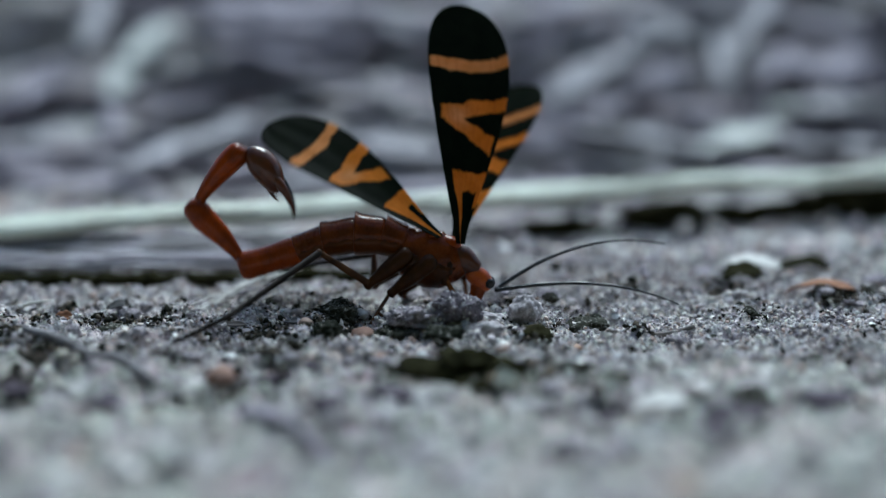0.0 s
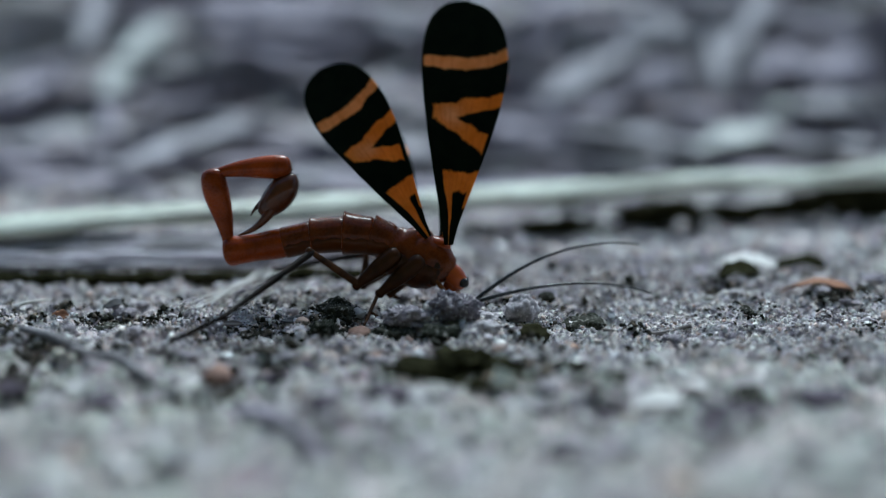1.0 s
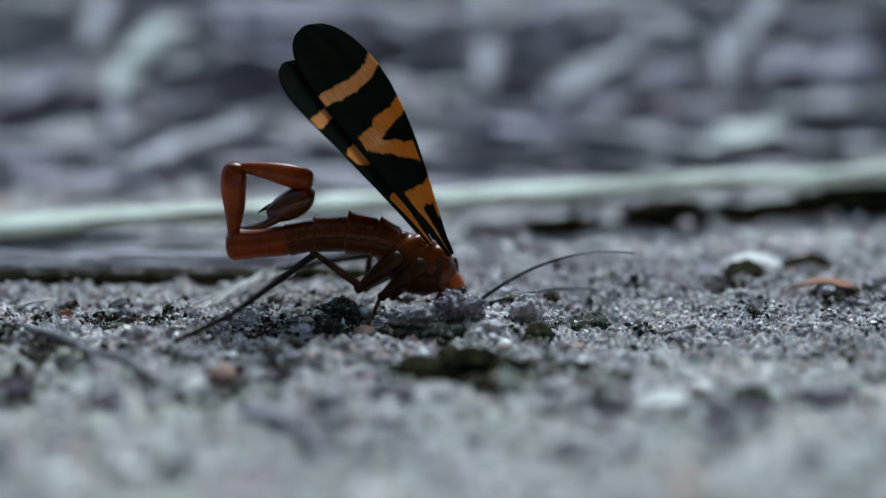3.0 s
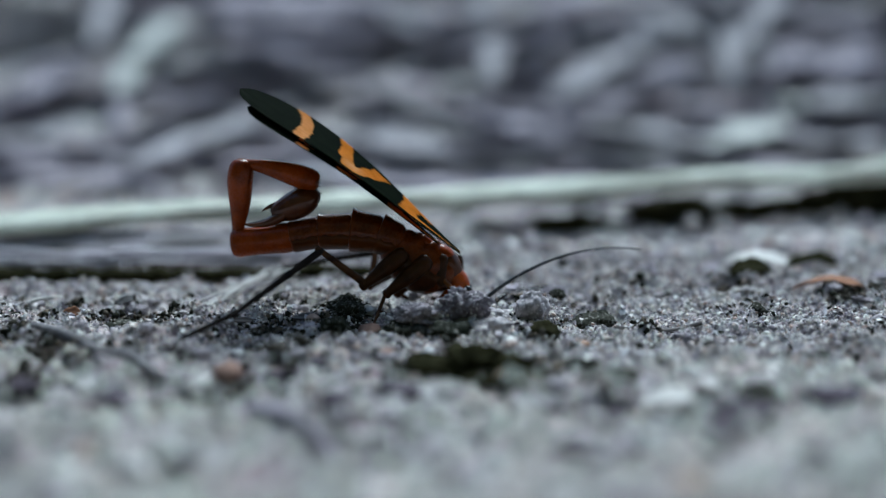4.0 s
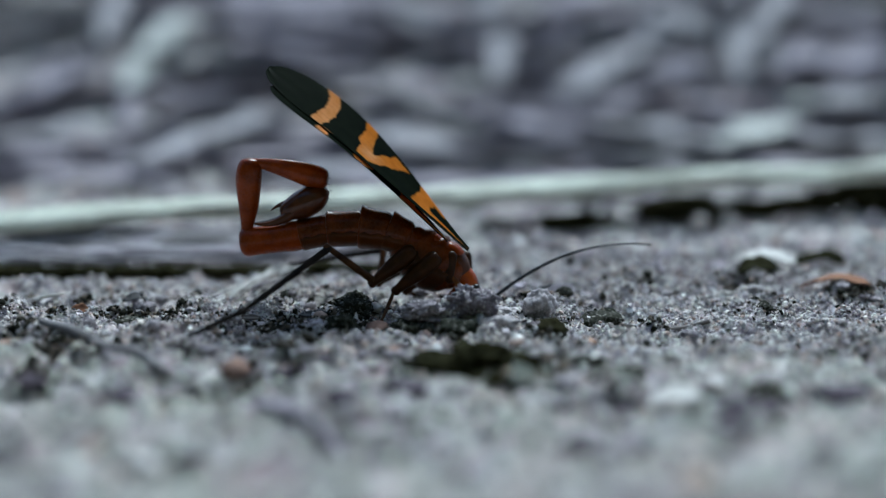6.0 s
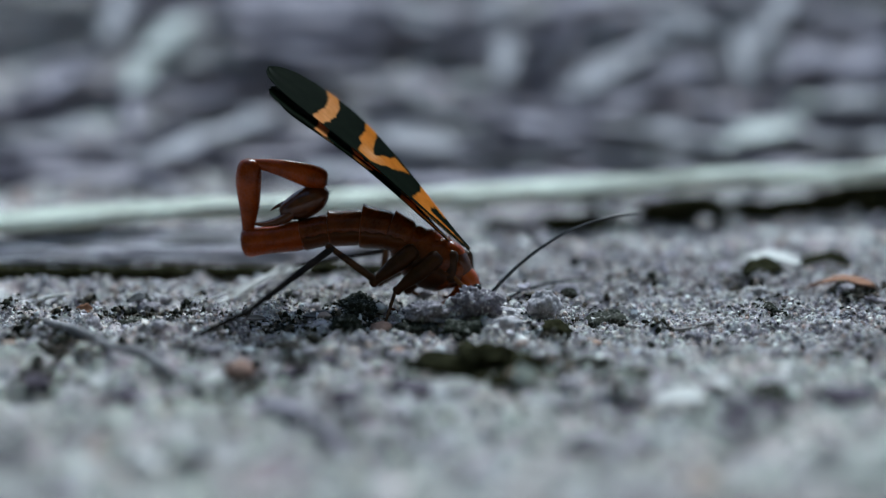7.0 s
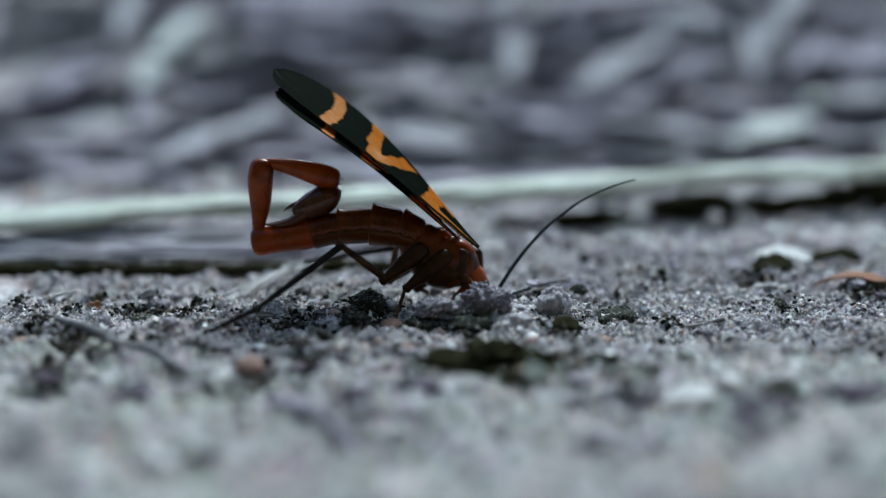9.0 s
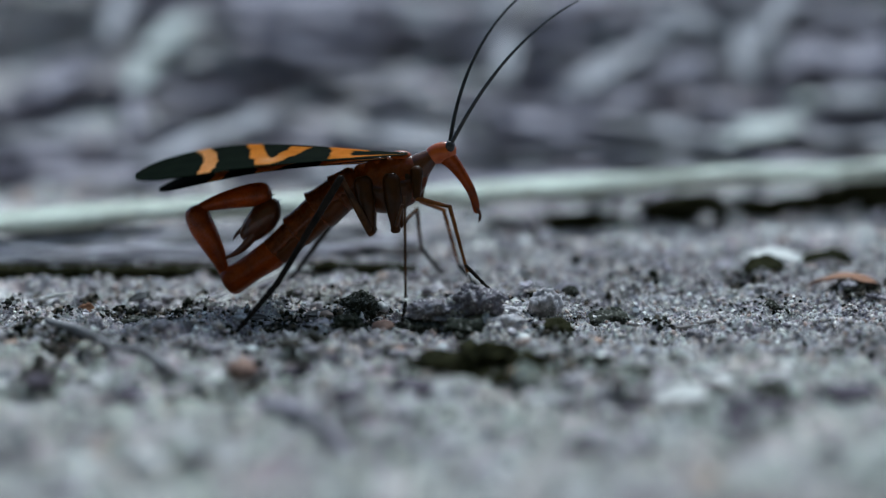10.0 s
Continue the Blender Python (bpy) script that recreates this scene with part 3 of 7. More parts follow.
for i in range(15):
    z0, r = 0.75 + 0.11 * i, lay.uniform(0.2, 0.36)
    y0 = 11.9 + 0.3 * i + lay.uniform(-0.12, 0.12)
    a, b = (-48, y0, z0), (lay.uniform(-11, -3), y0 + 2.9 + lay.uniform(-0.3, 0.3), z0 - 0.2 + lay.uniform(-0.2, 0.15))
    ob = part("splinter", stick_bm(a, b, r, 70, 20 + i, 0.5, 1.8, 3.0), (TIMBER, GREYTWIG, TIMBER, GREYLEAF, GREYTWIG)[i % 5], log)
    ob.matrix_basis = between(a, b)
for a, b, r in (((-48, 15.2, -0.6), (-3, 20.2, -0.8), 1.2), ((-48, 13.6, -0.3), (-5, 18.2, -0.4), 0.7)):
    part("core", stick_bm(a, b, r, 40, 61, 0.2, 1.8), TWIG, log).matrix_basis = between(a, b)
# black pieces stand in for the shade line under the log
bark = tagged(new("log_shade_strip"), "black strip put along weathered wood as its shade line", "bark")
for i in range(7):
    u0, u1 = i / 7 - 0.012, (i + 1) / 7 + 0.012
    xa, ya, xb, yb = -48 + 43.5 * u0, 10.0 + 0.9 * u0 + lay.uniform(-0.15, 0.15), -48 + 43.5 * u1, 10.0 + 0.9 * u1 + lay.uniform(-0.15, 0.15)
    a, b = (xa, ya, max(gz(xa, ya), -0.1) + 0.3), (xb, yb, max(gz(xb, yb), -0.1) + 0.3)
    part("bark_piece", stick_bm(a, b, lay.uniform(0.42, 0.56), 18, 44 + i, 0.6, 1.5), ROT_AND_SHADE, bark).matrix_basis = between(a, b)
# dark lumps paint the shade below the raised pale stick
for i, (x0, ln, r, mat) in enumerate([(3.2, 3.6, 0.4, MAUVE), (8.0, 6.5, 0.62, ROT_AND_SHADE), (10.5, 4.0, 0.42, MAUVE), (14.2, 4.5, 0.45, MAUVE), (17.2, 9.0, 0.95, ROT_AND_SHADE), (21.5, 6.0, 0.6, CLOD),
                                      (25.5, 7.5, 0.75, ROT_AND_SHADE), (28.0, 5.0, 0.45, MAUVE), (31.5, 6.0, 0.7, ROT_AND_SHADE), (36.0, 8.0, 1.1, ROT_AND_SHADE), (40.5, 8.0, 1.3, ROT_AND_SHADE), (46.0, 9.0, 1.3, ROT_AND_SHADE)]):
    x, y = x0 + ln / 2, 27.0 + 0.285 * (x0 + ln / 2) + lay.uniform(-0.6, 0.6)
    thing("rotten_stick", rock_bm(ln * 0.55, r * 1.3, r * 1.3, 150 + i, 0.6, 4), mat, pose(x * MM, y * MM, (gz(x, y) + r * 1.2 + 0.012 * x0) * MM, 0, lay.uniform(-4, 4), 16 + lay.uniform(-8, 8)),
          "dark lump put as shade under a pale stick", "stick", "rotten sticks under the pale stick")


# ---- twigs and leaf scraps on the near ground ----
def lying_twig(pts, r, material, name, label, cat):
    n = 5 * len(pts)
    st = curve_stations([(x, gz(x, y) + r * 0.6 + h, r * k, y) for x, y, h, k in pts], n)
    st = [(s[0], s[1], s[2], s[3], s[2]) for s in st]
    bm = bmesh.new()
    loft(bm, st, 8)
    return thing(name, bm, material, Matrix(), label, cat)


lying_twig([(-27.1, -8.3, 0.2, 0.5), (-24.3, -10.2, 0.2, 0.9), (-21.5, -12.6, 0.2, 1.1), (-19.1, -14.8, 0.2, 1.0), (-16.6, -17.4, 0.0, 0.6)], 0.4, GREYTWIG, "fallen_stem", "grey flattened fallen stem on the soil", "stem")
lying_twig([(-14.0, -19.6, -0.5, 0.8), (-11, -22, -0.35, 1), (-7.6, -25.3, -0.35, 1.1), (-5.2, -28.0, -0.5, 0.7)], 0.42, GREYLEAF, "fallen_stem", "thin dark fallen stem half sunk in soil", "stem")
lying_twig([(11, -5.2, 0.1, 0.7), (14.5, -4.6, 0.1, 1), (17, -4.9, 0.1, 0.7)], 0.2, TWIG, "fallen_stem", "thin splinter lying on the sand", "stem")
fan = random.Random(4)
for i in range(11):
    x0, y0 = -18.8 + 0.42 * i + fan.uniform(-0.4, 0.4), -1.2 + 0.5 * i + fan.uniform(-0.5, 0.5)
    lying_twig([(x0, y0, 0.05, 0.6), (x0 * 0.62 - 12.4 * 0.38, y0 * 0.62 + 8.6 * 0.38, 0.5 + fan.uniform(0, 0.3), 1), (x0 * 0.3 - 12.4 * 0.7, y0 * 0.3 + 8.6 * 0.7, 0.9 + fan.uniform(0, 0.4), 1), (-12.2 + fan.uniform(-0.3, 0.3), 8.8 + fan.uniform(-0.4, 0.4), 1.0, 0.7)],
               fan.uniform(0.045, 0.085), STRAW, "plant_fibre", "pale dry plant fibre in a loose tuft", "fibre")


def scrap(x, y, length, width, turn, material, label, seed, lift=0.25, tilt=0.0, name="leaf_scrap", bend=0.12):
    m = pose(x * MM, y * MM, (gz(x, y) + lift) * MM, 0, 0, turn) @ pose(0, 0, 0, tilt, -3, 0) @ pose(-length / 2 * MM, 0, 0)
    return thing(name, blade_bm(length, width, bend, 0.5, 0.1, 12, 0.75, seed), material, m, label, "leaf")


scrap(24.6, 11.8, 5.2, 2.0, -14, STRAW, "curled pale dead leaf on the soil", 1, 0.7, 12, bend=0.1)
scrap(23.5, 8.8, 3.6, 2.2, 20, ROT_AND_SHADE, "dark rotten leaf under a pale leaf", 2, 0.7, 25)
scrap(29.4, 12.6, 4.4, 2.0, 4, ROT_AND_SHADE, "dark rotten leaf on the soil", 3, 0.8, 15)
scrap(28.4, 4.8, 5.2, 1.8, -6, BROWNLEAF, "flat orange-brown leaf scrap on the sand", 4, 0.3)
scrap(30.2, 5.0, 3.2, 1.2, 10, DARKLEAF, "dark leaf scrap on the sand", 5, 0.2)
scrap(11.9, -21.0, 3.4, 1.5, 12, STRAW, "pale scrap of dry leaf on the soil", 6, 0.4, 15)
scrap(14.2, -19.6, 1.6, 1.3, -30, STRAW, "small pale scrap of dry leaf", 7, 0.4)
scrap(7.6, 3.6, 2.6, 1.0, 25, GREYLEAF, "grey leaf scrap standing in the sand", 8, 0.4, 40)
scrap(21.5, 13.5, 3.4, 1.4, 40, GREYLEAF, "grey leaf scrap on the soil", 9, 0.4, 25)
scrap(15.5, 7.2, 1.4, 1.2, 70, GREYLEAF, "upright grey leaf scrap in the sand", 10, 0.5, 60)
scrap(-26.4, -2.4, 1.2, 0.9, 20, BROWNLEAF, "small brown leaf scrap beside pale fibres", 11, 0.3, 50)
scrap(-23.5, 0.6, 1.8, 0.6, 60, DARKLEAF, "dark leaf scrap standing in the sand", 12, 0.5, 50)
for i in range(26):
    x, y = rng.uniform(-30, 36), rng.uniform(-6, 24)
    scrap(x, y, rng.uniform(1.2, 3.2), rng.uniform(0.4, 1.1), rng.uniform(-90, 90), (GREYLEAF, DARKLEAF, GREYLEAF, TWIG, STRAW)[i % 5],
          ("small grey leaf scrap on the soil", "small dark leaf scrap on the soil", "small grey leaf scrap on the soil", "chip of dark bark on the soil", "small bleached scrap of straw")[i % 5],
          60 + i, rng.uniform(0.12, 0.3), rng.uniform(-30, 30), ("leaf_scrap", "leaf_scrap", "leaf_scrap", "bark_chip", "straw_scrap")[i % 5], 0.03)


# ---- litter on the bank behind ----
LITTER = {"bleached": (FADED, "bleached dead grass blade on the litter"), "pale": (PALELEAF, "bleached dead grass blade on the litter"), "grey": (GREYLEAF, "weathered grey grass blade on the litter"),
          "dark": (DARKLEAF, "dark leaf in the litter, some put as shaded gaps"), "brown": (TWIG, "dark brown leaf in the litter"), "shade": (SHADELEAF, "dull dark grey leaf in the litter"), "under": (SHADELEAF, "dull dark grey leaf under the litter")}


def litter(x0, y0, x1, y1, w, tone, seed):
    lift = {"bleached": 2.2, "pale": 0.5 if seed >= 400 else 2.2, "grey": 0.5 if seed >= 400 else 1.5, "dark": 2.0, "shade": 1.8, "under": 0.6, "brown": 1.4}[tone]
    a = (x0, y0, gz(x0, y0) + lift)
    b = (x1, y1, gz(x1, y1) + lift)
    length = (Vector(b) - Vector(a)).length
    mat, label = LITTER[tone]
    # high on the bank the blades lean with its slope
    lean = math.copysign(16, x1 - x0) if seed < 400 and y0 + y1 > 200 and abs(x1 - x0) > abs(y1 - y0) else 0
    return thing("dead_grass" if tone in ("bleached", "pale", "grey") else "dead_leaf", blade_bm(length, w, 0.012, 0.15, 0.3, 14, 0.6, seed), mat, between(a, b) @ pose(0, 0, 0, lean, 0, 0), label, "dead leaf", "litter on the bank")


for i, row in enumerate([
    (-58.2, 130.8, -55.3, 106.9, 4.2, "pale"),
    (-44.2, 117.5, -48.5, 105.8, 7.3, "bleached"),
    (-48.0, 106.6, -48.7, 95.1, 4.7, "bleached"),
    (-48.9, 96.4, -45.4, 83.4, 2.7, "grey"),
    (7.4, 128.9, 2.7, 116.9, 5.1, "pale"),
    (7.4, 117.1, 6.0, 97.7, 3.9, "pale"),
    (2.2, 91.8, 12.1, 80.9, 6.4, "grey"),
    (14.6, 93.5, 27.5, 107.9, 7.1, "pale"),
    (26.5, 107.2, 43.2, 128.2, 7.9, "pale"),
    (47.9, 134.8, 42.6, 99.5, 4.0, "pale"),
    (56.8, 129.4, 45.5, 109.6, 5.2, "pale"),
    (50.3, 105.5, 57.1, 110.0, 8.2, "grey"),
    (31.4, 73.6, 46.2, 81.3, 9.9, "bleached"),
    (18.1, 83.5, 34.3, 75.3, 6.2, "pale"),
    (-38.2, 57.8, -26.1, 87.2, 5.5, "pale"),
    (-65.9, 90.8, -55.4, 100.6, 8.6, "grey"),
    (-61.0, 73.1, -47.7, 81.1, 8.5, "pale"),
    (-37.0, 118.3, -15.5, 117.5, 10.6, "grey"),
    (-17.4, 117.1, 3.9, 116.4, 10.1, "grey"),
    (-49.1, 127.2, -8.5, 127.7, 7.9, "grey"),
    (-18.2, 79.8, -1.3, 67.9, 9.8, "pale"),
    (-57.0, 62.1, -46.6, 71.6, 6.6, "grey"),
    (50.2, 84.5, 62.3, 85.7, 10.5, "grey"),
    (56.0, 99.4, 68.3, 106.2, 9.4, "grey"),
    (14.3, 122.9, 24.5, 130.1, 8.2, "grey"),
    (11.0, 112.4, 18.5, 116.4, 5.6, "grey"),
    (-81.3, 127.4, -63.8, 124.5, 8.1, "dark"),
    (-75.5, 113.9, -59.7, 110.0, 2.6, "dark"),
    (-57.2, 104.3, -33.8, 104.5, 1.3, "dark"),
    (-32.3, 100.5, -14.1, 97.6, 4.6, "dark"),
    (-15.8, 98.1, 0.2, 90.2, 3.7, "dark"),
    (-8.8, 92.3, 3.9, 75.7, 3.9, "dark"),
    # these three dark blades stand in for shaded gaps above the stick
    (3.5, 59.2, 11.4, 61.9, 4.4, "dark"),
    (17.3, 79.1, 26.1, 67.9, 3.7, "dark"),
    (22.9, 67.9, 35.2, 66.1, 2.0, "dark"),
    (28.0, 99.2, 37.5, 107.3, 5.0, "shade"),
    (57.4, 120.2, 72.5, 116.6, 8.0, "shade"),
    (45.0, 87.1, 65.1, 96.6, 9.0, "pale"),
    (43.8, 74.7, 57.5, 74.0, 6.3, "pale"),
    (55.5, 104.1, 70.2, 111.9, 8.1, "grey"),
    (-33.6, 108.7, -15.2, 112.6, 6.6, "grey"),
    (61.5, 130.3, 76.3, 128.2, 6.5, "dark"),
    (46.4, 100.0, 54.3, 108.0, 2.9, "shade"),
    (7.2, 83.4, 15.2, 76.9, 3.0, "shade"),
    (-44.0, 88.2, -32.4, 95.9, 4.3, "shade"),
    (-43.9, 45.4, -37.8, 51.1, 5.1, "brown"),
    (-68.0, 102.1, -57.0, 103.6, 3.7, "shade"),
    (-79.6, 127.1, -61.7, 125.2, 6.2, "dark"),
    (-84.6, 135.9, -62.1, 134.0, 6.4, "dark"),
    (-63.1, 88.7, -57.5, 106.4, 5.4, "grey"),
    (42.2, 117.7, 59.6, 127.4, 4.0, "grey"),
    (13.6, 118.1, 46.6, 135.2, 4.6, "grey"),
    (-38.8, 120.9, -15.9, 122.0, 12.2, "grey"),
    (-36.4, 110.1, -14.4, 114.2, 9.9, "grey"),
    (46.5, 90.1, 64.3, 91.7, 12.3, "bleached"),
    (-10.3, 123.7, -0.8, 117.6, 9.1, "pale"),
    (32.0, 121.3, 41.3, 115.5, 7.7, "pale"),
]):
    litter(*row, 300 + i)
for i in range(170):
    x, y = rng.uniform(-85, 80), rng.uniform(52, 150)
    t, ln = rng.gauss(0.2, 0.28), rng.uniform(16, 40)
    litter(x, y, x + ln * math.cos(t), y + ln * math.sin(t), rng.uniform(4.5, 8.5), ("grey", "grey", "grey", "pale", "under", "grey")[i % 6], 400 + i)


# ---- an added, unseen dark hedge behind the camera blocks front sky light ----
def hedge():
    bm = bmesh.new()
    rows = []
    for i in range(41):
        a = radians(180 + 14 + 152 * i / 40)
        col = []
        for j in range(13):
            h = -10 + 560 * j / 12
            r = 290 + 60 * noise.noise(Vector((i * 0.6, j * 0.6, 1))) + 60 * (j / 12) ** 2 + (0 if j < 12 else 120)
            col.append(bm.verts.new(Vector((r * 1.5 * math.cos(a), -40 + r * math.sin(a), h)) * MM))
        rows.append(col)
    for r, q in zip(rows, rows[1:]):
        for j in range(12):
            bm.faces.new((r[j], r[j + 1], q[j + 1], q[j]))
    ob = mesh_object("hedge", bm, UNSEEN_LEAFAGE)
    sol = ob.modifiers.new("depth", "SOLIDIFY")
    sol.thickness = 60 * MM
    return tagged(ob, "unseen dark green hedge added to block light from the front", "hedge", kind="structure")


hedge()


# ---- the insect ----
insect = {}
fly = tagged(new("scorpionfly"), "red-brown scorpionfly with black and orange banded wings, digging in soil", "insect")


def P(x, z, ang=0, y=0, tilt=0, roll=0):
    """Millimetres; ang turns up from x in the upright plane, tilt away from it, roll about the part's own length."""
    return Matrix.Translation((x * MM, y * MM, z * MM)) @ Matrix.Rotation(radians(-ang), 4, "Y") @ Matrix.Rotation(radians(tilt), 4, "Z") @ Matrix.Rotation(radians(roll), 4, "X")


def body_part(key, name, rows, material, n=16, seg=20, squeeze=0.92, label="", wave=None, parent=None):
    bm = bmesh.new()
    loft(bm, curve_stations(rows, n), seg, squeeze, wave=wave)
    ob = part(name, bm, material, parent or fly, label)
    if key:
        insect[key] = ob
    return ob


def ring_segment(key, length, r0, r1, material, lip=0.09):
    """An abdominal ring: narrow where it slips under the ring before, with a raised lip along the rear edge of its back plate."""
    rows = [(-0.3, 0, r0 * 0.75), (0.0, 0, r0 * 0.96), (length * 0.2, 0, r0), (length * 0.5, 0, (r0 + r1) / 2), (length * 0.8, 0, r1),
            (length * 0.95, 0, r1), (length * 1.02, 0, r1), (length * 1.06, 0, r1 * 0.96), (length * 1.08, 0, r1 * 0.8)]
    def plates(u, th):
        back = max(-math.sin(th), 0.0)
        groove = 0.05 * math.exp(-((math.sin(th) - 0.25) / 0.10) ** 2) * abs(math.cos(th))
        k = min(max((u - 0.35) / 0.5, 0.0), 1.0)
        rise = lip * back * k * k * (3 - 2 * k)
        return 1 - groove + rise + 0.012 * noise.noise(Vector((u * 5 + r0 * 9, math.cos(th) * 2, math.sin(th) * 2)))
    ob = body_part(key, "abdomen_segment", rows, material, 30, 32, 0.9, wave=plates)
    shaded_ventral_plate(ob, rows[1:-2], 0.9)
    return ob


def shaded_ventral_plate(ob, rows, squeeze, lo=0.06, side=1, proud=1.012):
    """The curved plate that closes a body ring from below, coloured darker as underside shade."""
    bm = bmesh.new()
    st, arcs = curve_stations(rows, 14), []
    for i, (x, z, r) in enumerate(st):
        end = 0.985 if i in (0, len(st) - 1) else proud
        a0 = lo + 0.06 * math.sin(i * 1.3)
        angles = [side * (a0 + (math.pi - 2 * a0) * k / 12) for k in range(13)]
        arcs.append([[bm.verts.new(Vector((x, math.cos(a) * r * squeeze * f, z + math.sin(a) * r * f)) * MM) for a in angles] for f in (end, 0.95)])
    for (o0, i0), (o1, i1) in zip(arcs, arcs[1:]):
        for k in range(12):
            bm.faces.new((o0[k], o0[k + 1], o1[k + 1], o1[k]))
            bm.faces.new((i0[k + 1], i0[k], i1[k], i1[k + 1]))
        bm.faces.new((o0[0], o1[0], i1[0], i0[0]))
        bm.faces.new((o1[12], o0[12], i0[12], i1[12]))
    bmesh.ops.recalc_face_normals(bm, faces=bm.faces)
    part("shaded_ventral_plate", bm, VENTRAL_SHADE, ob, "plate closing the body below, its shade put in as darker brown")


ring_segment("abdomen_1", 1.44, 1.28, 1.40, CHITIN_BODY)
ring_segment("abdomen_2", 1.88, 1.38, 1.46, CHITIN_BODY, 0.15)
ring_segment("abdomen_3", 2.24, 1.28, 1.26, CHITIN_BODY)
ring_segment("abdomen_4", 2.00, 1.12, 1.10, CHITIN_BODY, 0.07)
body_part("abdomen_5", "abdomen_segment", [(-0.3, 0, 0.8), (0.0, 0, 1.0), (0.5, 0, 1.08), (1.2, 0, 1.04), (2.2, 0.02, 0.99), (3.2, 0.02, 1.02), (3.8, 0, 1.07), (4.15, 0, 1.0), (4.36, 0, 0.78), (4.46, 0, 0.4)], CHITIN, 30, 28, 0.9,
          wave=lambda u, th: 1 + 0.015 * noise.noise(Vector((u * 7, math.cos(th) * 2, math.sin(th) * 2 + 5))) - 0.03 * math.exp(-((math.sin(th) - 0.3) / 0.12) ** 2) * abs(math.cos(th)))
body_part("tail_6", "tail_segment", [(-0.1, 0, 0.2), (0.1, 0, 0.34), (1.0, -0.06, 0.46), (2.4, -0.08, 0.72), (3.9, 0.03, 0.90), (4.7, 0.02, 0.90), (5.2, 0, 0.84), (5.55, 0, 0.64), (5.72, 0, 0.3)], CHITIN, 26, 24)
body_part("tail_7", "tail_segment", [(-0.1, 0, 0.2), (0.1, 0, 0.32), (0.9, 0.1, 0.44), (2.2, 0.14, 0.64), (3.7, 0.08, 0.82), (4.7, -0.02, 0.84), (5.15, -0.08, 0.7), (5.35, -0.1, 0.45), (5.42, -0.1, 0.2)], CHITIN, 26, 24)
bulb = body_part("bulb", "tail_bulb", [(-0.3, 0.1, 0.3), (0.0, 0.22, 0.66), (0.7, 0.38, 0.98), (1.6, 0.42, 1.02), (2.4, 0.36, 0.86), (3.0, 0.28, 0.6), (3.3, 0.25, 0.3)], CHITIN_DARK, 24, 22, 1.05, "dark shiny swollen tail bulb")
for s in (-1, 1):
    bm = bmesh.new()
    loft(bm, [(x, z, r, s * y, r) for x, z, r, y in curve_stations([(2.0, 0.5, 0.42, 0.4), (2.8, 0.66, 0.38, 0.52), (3.7, 0.66, 0.27, 0.5), (4.5, 0.48, 0.18, 0.36), (5.1, 0.22, 0.10, 0.2), (5.55, -0.05, 0.02, 0.08)], 14)], 10)
    part("claw", bm, BLACK if s > 0 else CHITIN_DARK, bulb, "dark curved pincer claw")
bm = bmesh.new()
loft(bm, curve_stations([(2.3, -0.1, 0.24), (2.9, -0.25, 0.18), (3.5, -0.28, 0.10), (3.9, -0.2, 0.02)], 8), 8, 0.5)
part("appendage", bm, CHITIN_DARK, bulb)

body_part("thorax", "thorax", [(-0.5, 0.0, 0.9), (-0.2, -0.12, 1.36), (0.5, -0.36, 1.76), (1.4, -0.5, 1.98), (2.0, -0.52, 1.96), (2.8, -0.48, 2.0), (3.7, -0.34, 1.7), (4.4, -0.25, 1.2), (4.9, -0.2, 0.6)],
          CHITIN_BODY, 30, 26, 0.68, "dark red-brown thorax", wave=lambda u, th: 1 + 0.05 * math.sin(u * 24) * max(math.sin(th), 0) - 0.04 * math.cos(u * 30 + th * 3))
th = insect["thorax"]
# darker plate paints shade onto the thorax's lower half
shaded_ventral_plate(th, [(0.1, -0.2, 1.5), (0.5, -0.36, 1.76), (1.4, -0.5, 1.98), (2.0, -0.52, 1.96), (2.8, -0.48, 2.0), (3.7, -0.34, 1.7), (4.3, -0.25, 1.25)], 0.68, 0.0, -1, 1.06)
for x, z, rx, rz, nm in ((3.2, 1.05, 0.95, 0.5, "scutum"), (1.6, 1.1, 0.8, 0.42, "scutellum")):
    bm = bmesh.new()
    bmesh.ops.create_uvsphere(bm, u_segments=16, v_segments=10, radius=1)
    for v in bm.verts:
        v.co = Vector((x + v.co.x * rx, v.co.y * 0.75, z + v.co.z * rz)) * MM
    part(nm, bm, CHITIN, th)
# the pleura take the dark coxa colour as shade low on the thorax
for x, z, rx, rz, lean in ((0.9, -0.35, 0.62, 0.95, 0.5), (2.35, -0.4, 0.68, 0.98, 0.5), (3.6, -0.45, 0.5, 0.75, 0.4)):
    bm = bmesh.new()
    bmesh.ops.create_uvsphere(bm, u_segments=16, v_segments=10, radius=1)
    for v in bm.verts:
        v.co = Vector((x + v.co.x * rx - v.co.z * lean * 0.6, -0.72 + v.co.y * 0.5, z + v.co.z * rz)) * MM
    part("pleuron", bm, COXA, th)
body_part("pronotum", "pronotum", [(-0.6, 0, 0.9), (0.0, 0, 1.0), (0.5, 0.02, 0.9), (1.0, 0.0, 0.72), (1.5, 0, 0.55)], CHITIN_DARK, 12, 20, 0.85, "brown collar behind the head")
head = body_part("head", "head", [(-0.35, 0, 0.35), (-0.1, 0.02, 0.58), (0.4, 0.06, 0.72), (0.9, 0.08, 0.74), (1.3, 0.04, 0.64), (1.62, -0.02, 0.42), (1.75, -0.05, 0.2)], CHITIN_ORANGE, 16, 22, 0.85, "orange head with a long beak")
bm = bmesh.new()
